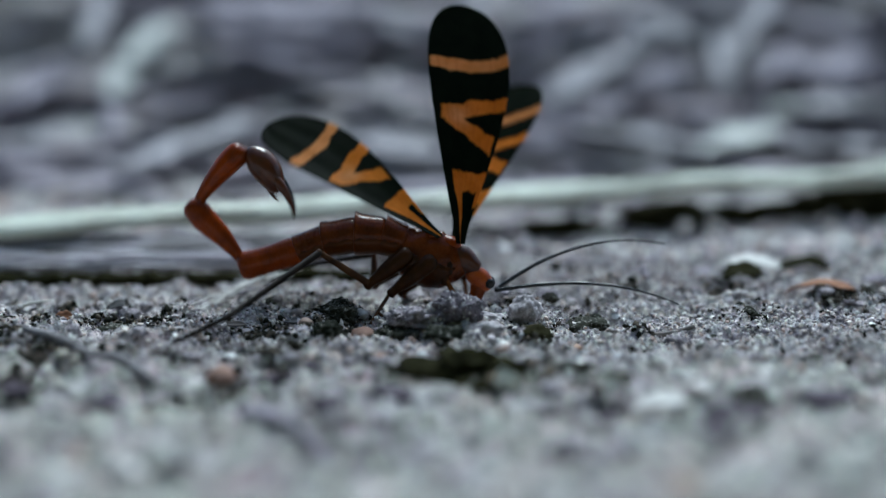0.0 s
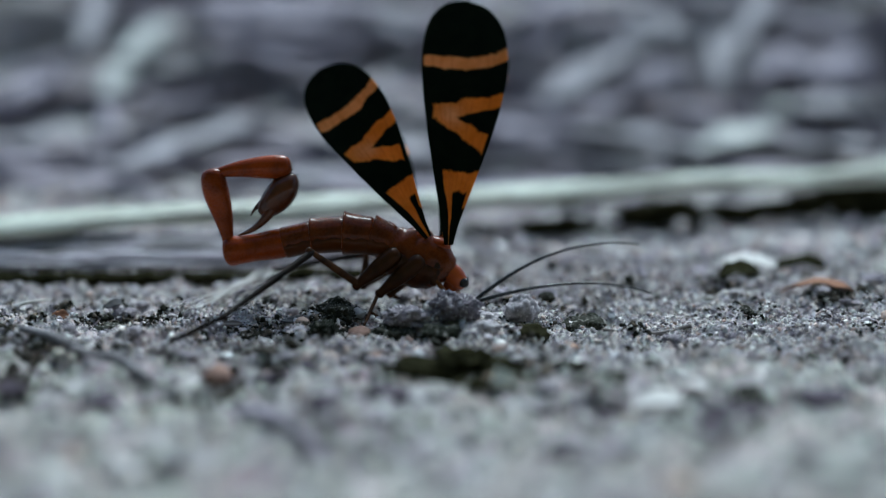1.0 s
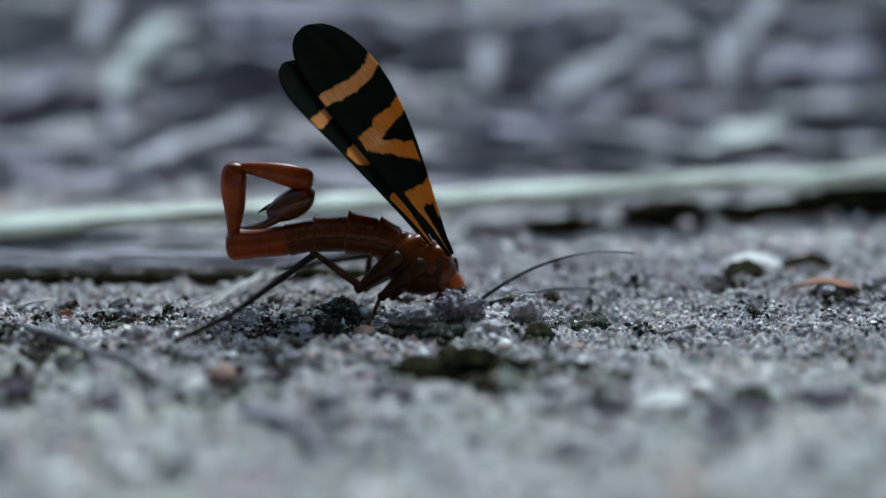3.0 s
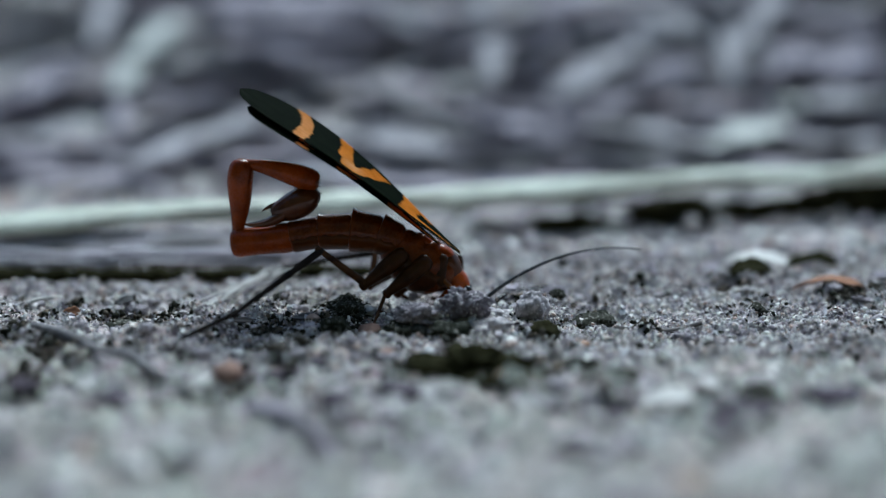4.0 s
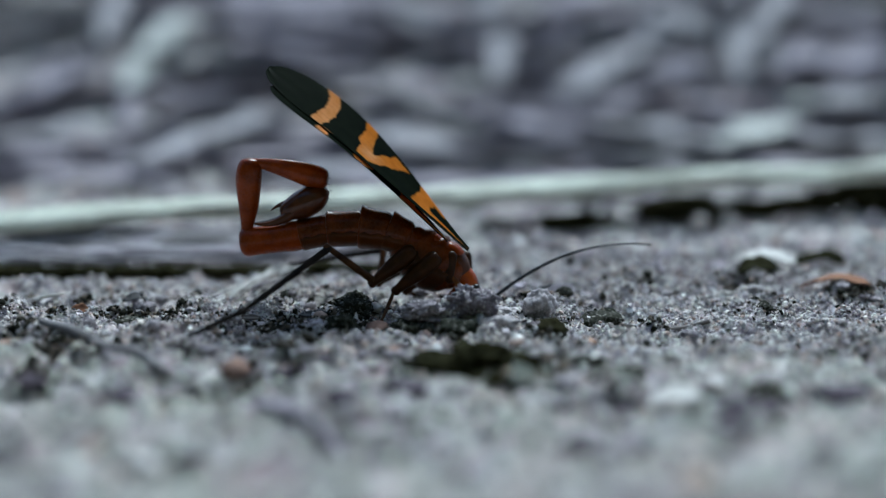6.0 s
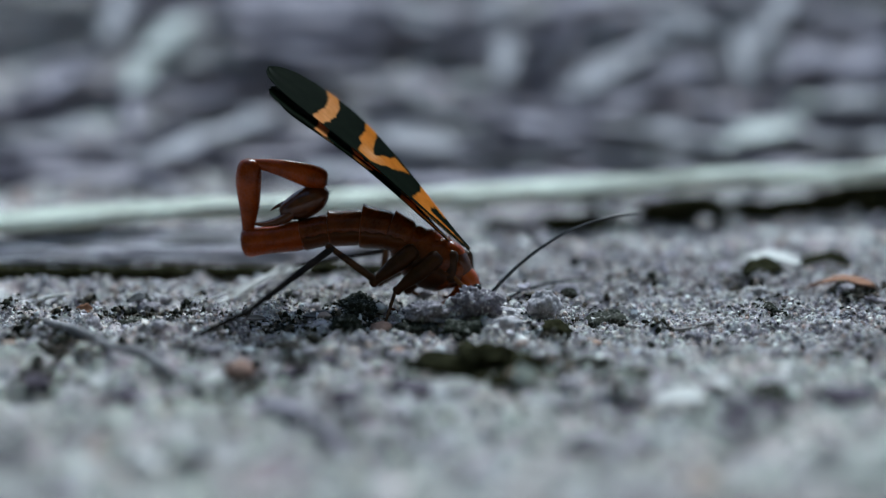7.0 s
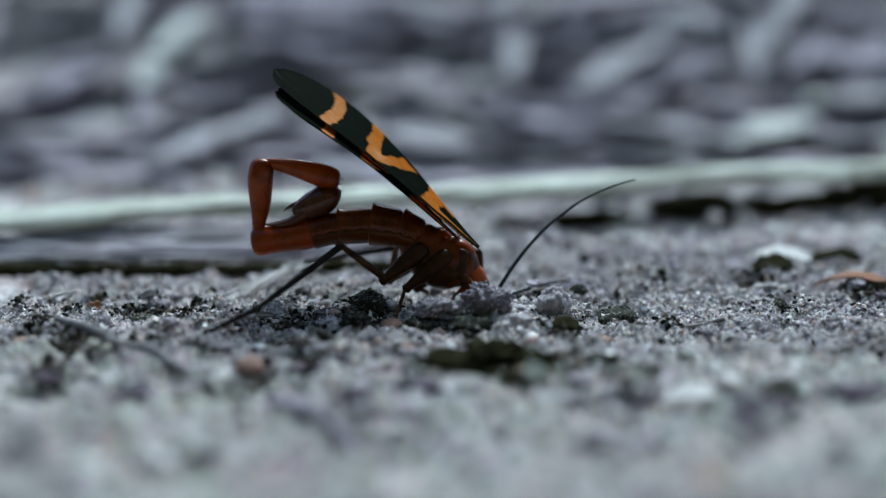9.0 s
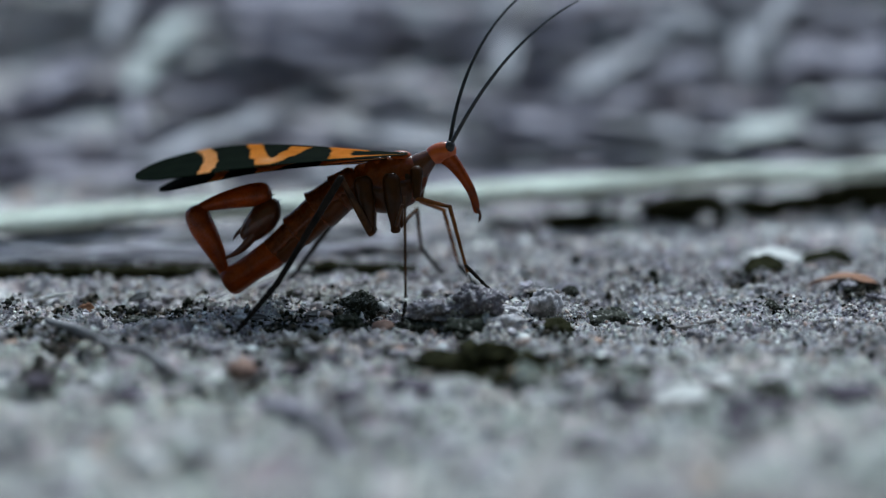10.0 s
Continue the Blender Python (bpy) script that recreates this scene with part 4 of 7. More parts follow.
loft(bm, curve_stations([(1.0, -0.3, 0.62), (1.35, -0.9, 0.52), (1.75, -1.9, 0.40), (2.05, -2.9, 0.33), (2.15, -3.8, 0.30), (2.1, -4.5, 0.24), (2.05, -4.7, 0.1)], 18), 14, 0.8)
part("beak", bm, CHITIN, head, "red-brown beak")
for s in (-1, 1):
    bm = bmesh.new()
    bmesh.ops.create_uvsphere(bm, u_segments=18, v_segments=12, radius=1)
    for v in bm.verts:
        v.co = Vector((1.42 + v.co.x * 0.34, s * 0.46 + v.co.y * 0.28, 0.40 + v.co.z * 0.38)) * MM
    part("eye", bm, EYE, head, "black glossy compound eye")
    bm = bmesh.new()
    loft(bm, [(x, z, r, s * y, r) for x, z, r, y in curve_stations([(2.1, -4.2, 0.09, 0.12), (2.3, -4.7, 0.1, 0.2), (2.2, -5.1, 0.08, 0.24), (2.05, -5.3, 0.03, 0.22)], 8)], 7)
    part("palp", bm, CHITIN_DARK, head)
for key in ("antenna_near", "antenna_far"):
    bm = bmesh.new()
    st, x, z = [], 0.0, 0.0
    for i in range(61):
        u = i / 60
        st.append((x, z, (0.15 - 0.095 * u) * (1.0 + 0.10 * (i % 2))))
        turn = radians(-34 * u ** 1.5 if key == "antenna_near" else -48 * u ** 1.3)
        x, z = x + 0.225 * math.cos(turn), z + 0.225 * math.sin(turn)
    loft(bm, st, 8)
    insect[key] = part("antenna", bm, BLACK, fly, "long black threadlike antenna")


def wing(key, name, length, width, hind):
    bm = bmesh.new()
    band, vein, faded = [], [], []
    nu, nv = 130, 40
    us = [0, 0.07, 0.14, 0.27, 0.42, 0.55, 0.67, 0.75, 0.82, 0.87, 0.91, 0.94, 0.965, 0.985, 1.0]
    ws = [0.10, 0.17, 0.28, 0.49, 0.72, 0.88, 0.985, 1.0, 0.97, 0.91, 0.82, 0.71, 0.57, 0.39, 0.06]
    grid = []
    for i in range(nu + 1):
        u = i / nu
        w = float(np.interp(u, us, ws)) * width
        row = []
        for j in range(nv + 1):
            s = 1 - 2 * j / nv            # 1 at the front edge
            zc = -w * (0.5 * s + 0.045 * math.sin(math.pi * u))
            y = -0.62 * math.sin(math.pi * u ** 1.25) + 0.18 * math.sin(math.pi * u) * (1 - s * s) + 0.02 * math.sin(s * 9) * u
            row.append(bm.verts.new(Vector((u * length, y, zc)) * MM))
            uu = u + 0.014 * noise.noise(Vector((u * 11, s * 2.6, 3.0 if hind else 1.0))) + 0.006 * noise.noise(Vector((u * 40, s * 9, 5.0)))
            ss = s + 0.10 * noise.noise(Vector((u * 13, s * 3, 8.0 if hind else 6.0)))
            tip = min(0.026 - abs(uu - (0.722 + 0.05 * max(ss, 0.0) ** 1.5)), (ss + 0.95) * 0.25)
            arm_a = min(0.030 - abs(uu - (0.515 + 0.034 * (ss + 0.75))), (ss + 0.80) * 0.16)
            arm_b = min(0.037 - abs(uu - (0.49 - 0.075 * (ss + 0.4))), (ss + 0.68) * 0.2, (0.84 - ss) * 0.2)
            spot = min(0.205 - uu, (ss - (0.35 if hind else -0.02)) * 0.25, max((0.78 - ss) * 0.25, 0.135 - uu))
            root = min(0.285 - uu, (ss + 0.64 - (0.285 - uu) * 2.1) * 0.25, -spot)
            band.append(max(0.0, min(1.0, 0.5 + max(tip, arm_a, arm_b, root) * 6)))
            faded.append(min(1.0, 0.75 * math.exp(-((uu - 0.505) / 0.045) ** 2 - ((ss + 0.25) / 0.38) ** 2) + (0.55 if uu > 0.64 else 0.0)))
            lines = 0.0
            for k in range(7):
                c = -0.8 + 1.6 * k / 6
                lines = max(lines, 1 - abs(s - c * (0.55 + 0.45 * u) - 0.1 * math.sin(u * 5 + k)) / 0.035)
            cross = max(0.0, 1 - abs(((u * 23 + 0.5 * math.sin(j * 1.7)) % 1) - 0.5) / 0.06)
            vein.append(max(0.0, lines, 0.6 * cross))
        grid.append(row)
    for r, q in zip(grid, grid[1:]):
        for j in range(nv):
            bm.faces.new((r[j], r[j + 1], q[j + 1], q[j]))
    bm.verts.index_update()
    ob = part(name, bm, WING, fly, "black wing with orange bands" if not hind else "black hind wing with orange bands")
    for nm, vals in (("band", band), ("vein", vein), ("faded", faded)):
        at = ob.data.attributes.new(nm, "FLOAT", "POINT")
        at.data.foreach_set("value", vals)
    sol = ob.modifiers.new("membrane", "SOLIDIFY")
    sol.thickness, sol.offset = 0.03 * MM, 0
    insect[key] = ob


wing("forewing_near", "forewing", 18.9, 6.3, False)
wing("hindwing_near", "hindwing", 16.16, 5.5, True)
wing("forewing_far", "forewing", 17.6, 6.1, False)
wing("hindwing_far", "hindwing", 15.2, 5.3, True)


def leg_part(key, name, length, r0, r1, r2, material):
    rows = [(-r0 * 0.5, 0, r0 * 0.55), (0.0, 0, r0 * 0.95), (length * 0.15, 0, r0), (length * 0.5, 0, r1), (length * 0.9, 0, r2), (length, 0, r2 * 1.1), (length + r2 * 0.6, 0, r2 * 0.6)]
    ob = body_part(key, name, rows, material, 18, 12, 0.9)
    if name in ("tibia", "tarsus"):
        for k in range(2):
            bm = bmesh.new()
            loft(bm, [(length * 0.97, 0, 0.03, 0, 0.03), (length * 0.97 + 0.45, -0.16, 0.006, 0.12 * (2 * k - 1), 0.006)], 5)
            part("spur" if name == "tibia" else "toe_claw", bm, BLACK, ob)
    if name == "tarsus":
        for k in range(1, 5):
            bm = bmesh.new()
            bmesh.ops.create_uvsphere(bm, u_segments=10, v_segments=6, radius=r1 * 1.35 * MM)
            bmesh.ops.translate(bm, verts=bm.verts, vec=(length * k / 5 * MM, 0, 0))
            part("tarsus_joint", bm, TARSUS, ob)
    return ob


for leg, (lc, lf, lt, ls) in {"hind_near": (3.6, 4.6, 8.4, 5.9), "hind_far": (3.4, 2.8, 9.2, 4.0), "mid_near": (3.65, 3.0, 6.6, 1.6),
                              "mid_far": (3.45, 2.3, 4.1, 3.9), "fore_near": (1.9, 2.75, 4.6, 2.7), "fore_far": (1.9, 2.1, 4.8, 2.5)}.items():
    big = leg.startswith("hind") or leg.startswith("mid")
    leg_part(leg + "_coxa", "coxa", lc, 0.64 if big else 0.44, 0.58 if big else 0.38, 0.33 if big else 0.26, COXA)
    k = 1.0 if leg.startswith("hind") else (0.5 if leg == "mid_near" else 0.66)
    leg_part(leg + "_femur", "femur", lf, 0.27 * k, 0.25 * k, 0.2 * k, LEGBROWN if leg.startswith("fore") else LEGSKIN)
    w = 0.25 if leg == "hind_near" else 0.22 * k
    leg_part(leg + "_tibia", "tibia", lt, w, w * 0.88, w * 0.75, TARSUS if leg.startswith("hind") else LEGBROWN if leg.startswith("fore") else LEGSKIN)
    leg_part(leg + "_tarsus", "tarsus", ls, 0.19 if leg.startswith("hind") else 0.14, 0.16 if leg.startswith("hind") else 0.11, 0.08, TARSUS)


# ---- short bristles on the tail and the back ----
def bristles(key, count, length, seed):
    ob, rr = insect[key], random.Random(seed)
    bm = bmesh.new()
    for v in rr.sample(list(ob.data.vertices), count):
        n = (v.normal + Vector((0.5, rr.uniform(-0.3, 0.3), 0))).normalized()
        side = n.orthogonal().normalized() * 0.018 * MM
        over = n.cross(side)
        ring = [bm.verts.new(v.co - n * 0.03 * MM + side * math.cos(a) + over * math.sin(a)) for a in (0, 2.1, 4.2)]
        tip = bm.verts.new(v.co + n * length * rr.uniform(0.6, 1.3) * MM)
        for k in range(3):
            bm.faces.new((ring[k], ring[(k + 1) % 3], tip))
    part("bristles", bm, LEGSKIN, ob, "fine short brown bristles")


for k, (key, count, length) in enumerate((("bulb", 90, 0.34), ("tail_7", 60, 0.22), ("tail_6", 60, 0.22), ("abdomen_5", 40, 0.18), ("abdomen_4", 40, 0.18), ("abdomen_3", 40, 0.18),
                                          ("abdomen_2", 40, 0.18), ("thorax", 70, 0.28), ("head", 30, 0.2), ("hind_near_tibia", 50, 0.24), ("hind_near_femur", 30, 0.2))):
    bristles(key, count, length, 900 + k)


def motions():
    walk(insect["thorax"], [
        (0, P(-2.85, 5.28, -20.36)), (0.1, P(-3.12, 5.86, -20.45)), (0.2, P(-3.19, 6.02, -20.54)),
        (0.3, P(-3.42, 5.99, -20.65)), (0.4, P(-3.38, 5.75, -20.76)), (0.5, P(-3.49, 5.83, -20.87)),
        (0.6, P(-3.21, 5.44, -20.98)), (0.7, P(-3.3, 5.17, -21.1)), (0.8, P(-3.38, 5.23, -21.2)),
        (0.9, P(-3.46, 5.24, -21.3)), (1, P(-3.46, 5.22, -21.41)), (1.1, P(-3.29, 5.4, -22.93)),
        (1.2, P(-3.31, 5.3, -24.47)), (1.3, P(-3.23, 5.54, -28.53)), (1.4, P(-3.23, 5.34, -28.55)),
        (1.5, P(-3.43, 5.14, -28.58)), (1.6, P(-3.58, 5, -28.58)), (1.7, P(-3.53, 4.98, -28.58)),
        (1.8, P(-3.52, 5.05, -28.57)), (1.9, P(-3.43, 5.23, -28.56)), (2, P(-3.35, 5.14, -28.55)),
        (2.1, P(-3.45, 5.29, -28.7)), (2.2, P(-3.4, 5.17, -28.86)), (2.4, P(-3.57, 5, -29.18)),
        (2.5, P(-3.52, 4.95, -29.34)), (2.7, P(-3.63, 5.04, -29.63)), (3.8, P(-3.47, 4.88, -31.27)),
        (4, P(-3.7, 4.97, -31.57)), (4.5, P(-3.66, 5.04, -31.68)), (5, P(-3.74, 4.98, -31.7)),
        (5.5, P(-3.55, 4.97, -31.76)), (7, P(-3.82, 5.12, -31.91)), (7.5, P(-3.87, 5.09, -32.02)),
        (8, P(-3.83, 4.95, -32.13)), (8.5, P(-3.86, 4.9, -32.27)), (9, P(-3.84, 5.03, -32.37)),
        (9.5, P(-3.91, 5.06, -32.5)), (9.6, P(-5.02, 4.66, -31.54)), (9.7, P(-5.85, 4.67, -30.56)),
        (9.8, P(-6.89, 6.13, -0.97)), (9.9, P(-7.72, 8.84, 14.06)), (10, P(-7.47, 9.01, 12.05))])
    walk(insect["abdomen_1"], [
        (0, P(-2.85, 5.28, 163.71)), (0.1, P(-3.12, 5.86, 163.64)), (0.2, P(-3.19, 6.02, 163.56)),
        (0.3, P(-3.42, 5.99, 163.47)), (0.4, P(-3.38, 5.75, 163.37)), (0.5, P(-3.49, 5.83, 163.29)),
        (0.6, P(-3.21, 5.44, 163.19)), (0.7, P(-3.3, 5.17, 163.1)), (0.8, P(-3.38, 5.23, 163.01)),
        (0.9, P(-3.46, 5.24, 162.92)), (1, P(-3.46, 5.22, 162.84)), (1.1, P(-3.29, 5.4, 162.75)),
        (1.2, P(-3.31, 5.3, 162.65)), (1.3, P(-3.23, 5.54, 161.3)), (1.4, P(-3.23, 5.34, 159.92)),
        (1.5, P(-3.43, 5.14, 158.55)), (1.6, P(-3.58, 5, 158.52)), (1.7, P(-3.53, 4.98, 158.5)),
        (1.8, P(-3.52, 5.05, 158.48)), (1.9, P(-3.43, 5.23, 158.47)), (2, P(-3.35, 5.14, 158.44)),
        (2.1, P(-3.45, 5.29, 158.42)), (2.2, P(-3.4, 5.17, 158.39)), (2.4, P(-3.57, 5, 158.33)),
        (2.5, P(-3.52, 4.95, 158.3)), (2.7, P(-3.63, 5.04, 158.26)), (3.8, P(-3.47, 4.88, 158.03)),
        (4, P(-3.7, 4.97, 157.98)), (4.5, P(-3.66, 5.04, 157.84)), (5, P(-3.74, 4.98, 157.79)),
        (5.5, P(-3.55, 4.97, 157.7)), (7, P(-3.82, 5.12, 157.45)), (7.5, P(-3.87, 5.09, 157.31)),
        (8, P(-3.83, 4.95, 157.17)), (8.5, P(-3.86, 4.9, 156.99)), (9, P(-3.84, 5.03, 156.86)),
        (9.5, P(-3.91, 5.06, 156.7)), (9.6, P(-5.02, 4.66, 156.64)), (9.7, P(-5.85, 4.67, 156.59)),
        (9.8, P(-6.89, 6.13, 188.14)), (9.9, P(-7.72, 8.84, 214.9)), (10, P(-7.47, 9.01, 214.89))])
    walk(insect["abdomen_2"], [
        (0, P(-4.23, 5.69, 177.97)), (0.1, P(-4.5, 6.26, 177.88)), (0.2, P(-4.57, 6.43, 177.8)),
        (0.3, P(-4.8, 6.39, 177.71)), (0.4, P(-4.75, 6.16, 177.63)), (0.5, P(-4.86, 6.24, 177.54)),
        (0.6, P(-4.59, 5.86, 177.45)), (0.7, P(-4.67, 5.59, 177.36)), (0.8, P(-4.75, 5.65, 177.28)),
        (0.9, P(-4.83, 5.67, 177.19)), (1, P(-4.83, 5.64, 177.11)), (1.1, P(-4.66, 5.83, 177.02)),
        (1.2, P(-4.68, 5.73, 176.92)), (1.3, P(-4.59, 6, 175.9)), (1.4, P(-4.58, 5.84, 174.87)),
        (1.5, P(-4.77, 5.67, 173.84)), (1.6, P(-4.92, 5.53, 173.83)), (1.7, P(-4.87, 5.51, 173.82)),
        (1.8, P(-4.86, 5.58, 173.81)), (1.9, P(-4.77, 5.76, 173.8)), (2, P(-4.68, 5.66, 173.79)),
        (2.1, P(-4.79, 5.82, 173.78)), (2.2, P(-4.73, 5.7, 173.77)), (2.4, P(-4.91, 5.53, 173.74)),
        (2.5, P(-4.85, 5.48, 173.72)), (2.7, P(-4.97, 5.57, 173.71)), (3.8, P(-4.8, 5.42, 173.61)),
        (4, P(-5.04, 5.51, 173.59)), (4.5, P(-4.99, 5.58, 173.5)), (5, P(-5.08, 5.52, 173.52)),
        (5.5, P(-4.88, 5.51, 173.48)), (7, P(-5.15, 5.67, 173.42)), (7.5, P(-5.19, 5.64, 173.35)),
        (8, P(-5.16, 5.51, 173.27)), (8.5, P(-5.19, 5.47, 173.15)), (9, P(-5.16, 5.59, 173.08)),
        (9.5, P(-5.23, 5.63, 172.98)), (9.6, P(-6.34, 5.23, 172.96)), (9.7, P(-7.17, 5.24, 172.94)),
        (9.8, P(-8.32, 5.93, 198.18)), (9.9, P(-8.91, 8.01, 221.78)), (10, P(-8.65, 8.18, 219.81))])
    walk(insect["abdomen_3"], [
        (0, P(-6.11, 5.75, -169.69)), (0.1, P(-6.37, 6.33, -174.21)), (0.2, P(-6.44, 6.5, -172.54)),
        (0.3, P(-6.67, 6.47, -172.8)), (0.4, P(-6.62, 6.23, -175.69)), (0.5, P(-6.73, 6.32, -175.84)),
        (0.6, P(-6.46, 5.94, -175.24)), (0.7, P(-6.54, 5.68, -172.79)), (0.8, P(-6.62, 5.74, -172.79)),
        (0.9, P(-6.7, 5.76, -175.29)), (1, P(-6.71, 5.74, -175.74)), (1.1, P(-6.53, 5.93, -177.34)),
        (1.2, P(-6.56, 5.83, -174.06)), (1.3, P(-6.46, 6.14, -182.31)), (1.4, P(-6.44, 6, -179.29)),
        (1.5, P(-6.63, 5.87, -176.44)), (1.6, P(-6.78, 5.73, -174.62)), (1.7, P(-6.73, 5.71, -174.73)),
        (1.8, P(-6.72, 5.78, -175.07)), (1.9, P(-6.63, 5.96, -175.43)), (2, P(-6.55, 5.87, -177.4)),
        (2.1, P(-6.65, 6.03, -177.69)), (2.2, P(-6.6, 5.9, -180.15)), (2.4, P(-6.77, 5.73, -176.69)),
        (2.5, P(-6.72, 5.69, -177.97)), (2.7, P(-6.83, 5.78, -177.32)), (3.8, P(-6.67, 5.63, -178.64)),
        (4, P(-6.9, 5.72, -178.21)), (4.5, P(-6.85, 5.79, -176.94)), (5, P(-6.94, 5.73, -177.18)),
        (5.5, P(-6.75, 5.73, -177.28)), (7, P(-7.01, 5.88, -176.39)), (7.5, P(-7.06, 5.86, -176.4)),
        (8, P(-7.02, 5.73, -176.62)), (8.5, P(-7.05, 5.69, -174.15)), (9, P(-7.03, 5.82, -175.88)),
        (9.5, P(-7.09, 5.86, -178.83)), (9.6, P(-8.21, 5.46, -177.7)), (9.7, P(-9.04, 5.47, -179.05)),
        (9.8, P(-10.13, 5.33, -155.84)), (9.9, P(-10.33, 6.74, -137.24)), (10, P(-10.11, 6.97, -138.23))])
    walk(insect["abdomen_4"], [
        (0, P(-8.31, 5.35, -158.6)), (0.1, P(-8.59, 6.1, -164.21)), (0.2, P(-8.66, 6.21, -162.15)),
        (0.3, P(-8.89, 6.19, -162.46)), (0.4, P(-8.85, 6.07, -166.04)), (0.5, P(-8.96, 6.16, -166.23)),
        (0.6, P(-8.69, 5.75, -165.48)), (0.7, P(-8.77, 5.4, -162.43)), (0.8, P(-8.85, 5.46, -162.44)),
        (0.9, P(-8.94, 5.57, -165.54)), (1, P(-8.94, 5.57, -166.1)), (1.1, P(-8.76, 5.82, -168.08)),
        (1.2, P(-8.78, 5.6, -164)), (1.3, P(-8.68, 6.23, -174.26)), (1.4, P(-8.68, 5.98, -170.5)),
        (1.5, P(-8.86, 5.73, -166.96)), (1.6, P(-9.01, 5.52, -164.7)), (1.7, P(-8.96, 5.51, -164.83)),
        (1.8, P(-8.96, 5.59, -165.26)), (1.9, P(-8.86, 5.79, -165.71)), (2, P(-8.78, 5.77, -168.16)),
        (2.1, P(-8.88, 5.94, -168.51)), (2.2, P(-8.83, 5.91, -171.57)), (2.4, P(-9.01, 5.6, -167.27)),
        (2.5, P(-8.95, 5.61, -168.85)), (2.7, P(-9.06, 5.67, -168.05)), (3.8, P(-8.91, 5.58, -169.71)),
        (4, P(-9.14, 5.65, -169.17)), (4.5, P(-9.09, 5.67, -167.6)), (5, P(-9.18, 5.62, -167.91)),
        (5.5, P(-8.99, 5.62, -168.05)), (7, P(-9.25, 5.74, -166.98)), (7.5, P(-9.3, 5.72, -166.98)),
        (8, P(-9.26, 5.6, -167.24)), (8.5, P(-9.29, 5.46, -164.17)), (9, P(-9.27, 5.66, -166.33)),
        (9.5, P(-9.34, 5.81, -169.98)), (9.6, P(-10.46, 5.37, -168.57)), (9.7, P(-11.29, 5.43, -170.24)),
        (9.8, P(-12.21, 4.4, -151.89)), (9.9, P(-12.01, 5.19, -140.17)), (10, P(-11.82, 5.44, -135.3))])
    walk(insect["abdomen_5"], [
        (0, P(-10.19, 4.61, -163.6)), (0.1, P(-10.53, 5.56, -169.23)), (0.2, P(-10.57, 5.59, -167.16)),
        (0.3, P(-10.8, 5.58, -167.47)), (0.4, P(-10.8, 5.58, -171.07)), (0.5, P(-10.91, 5.69, -171.26)),
        (0.6, P(-10.63, 5.25, -170.51)), (0.7, P(-10.69, 4.79, -167.45)), (0.8, P(-10.77, 4.85, -167.46)),
        (0.9, P(-10.88, 5.07, -170.57)), (1, P(-10.89, 5.09, -171.13)), (1.1, P(-10.72, 5.41, -173.13)),
        (1.2, P(-10.72, 5.04, -169.03)), (1.3, P(-10.67, 6.03, -179.32)), (1.4, P(-10.65, 5.64, -175.55)),
        (1.5, P(-10.82, 5.27, -171.99)), (1.6, P(-10.95, 4.99, -169.73)), (1.7, P(-10.91, 4.98, -169.86)),
        (1.8, P(-10.9, 5.07, -170.29)), (1.9, P(-10.81, 5.29, -170.74)), (2, P(-10.75, 5.35, -173.2)),
        (2.1, P(-10.85, 5.54, -173.55)), (2.2, P(-10.81, 5.61, -176.63)), (2.4, P(-10.96, 5.16, -172.31)),
        (2.5, P(-10.92, 5.22, -173.9)), (2.7, P(-11.03, 5.26, -173.09)), (3.8, P(-10.88, 5.22, -174.75)),
        (4, P(-11.11, 5.27, -174.21)), (4.5, P(-11.05, 5.24, -172.63)), (5, P(-11.15, 5.2, -172.95)),
        (5.5, P(-10.96, 5.2, -173.08)), (7, P(-11.22, 5.29, -172)), (7.5, P(-11.26, 5.27, -172.01)),
        (8, P(-11.23, 5.15, -172.27)), (8.5, P(-11.23, 4.91, -169.18)), (9, P(-11.23, 5.18, -171.35)),
        (9.5, P(-11.32, 5.46, -175.02)), (9.6, P(-12.43, 4.97, -173.6)), (9.7, P(-13.28, 5.09, -175.28)),
        (9.8, P(-14.01, 3.44, -159.8)), (9.9, P(-13.58, 3.87, -149.94)), (10, P(-13.28, 4, -147))])
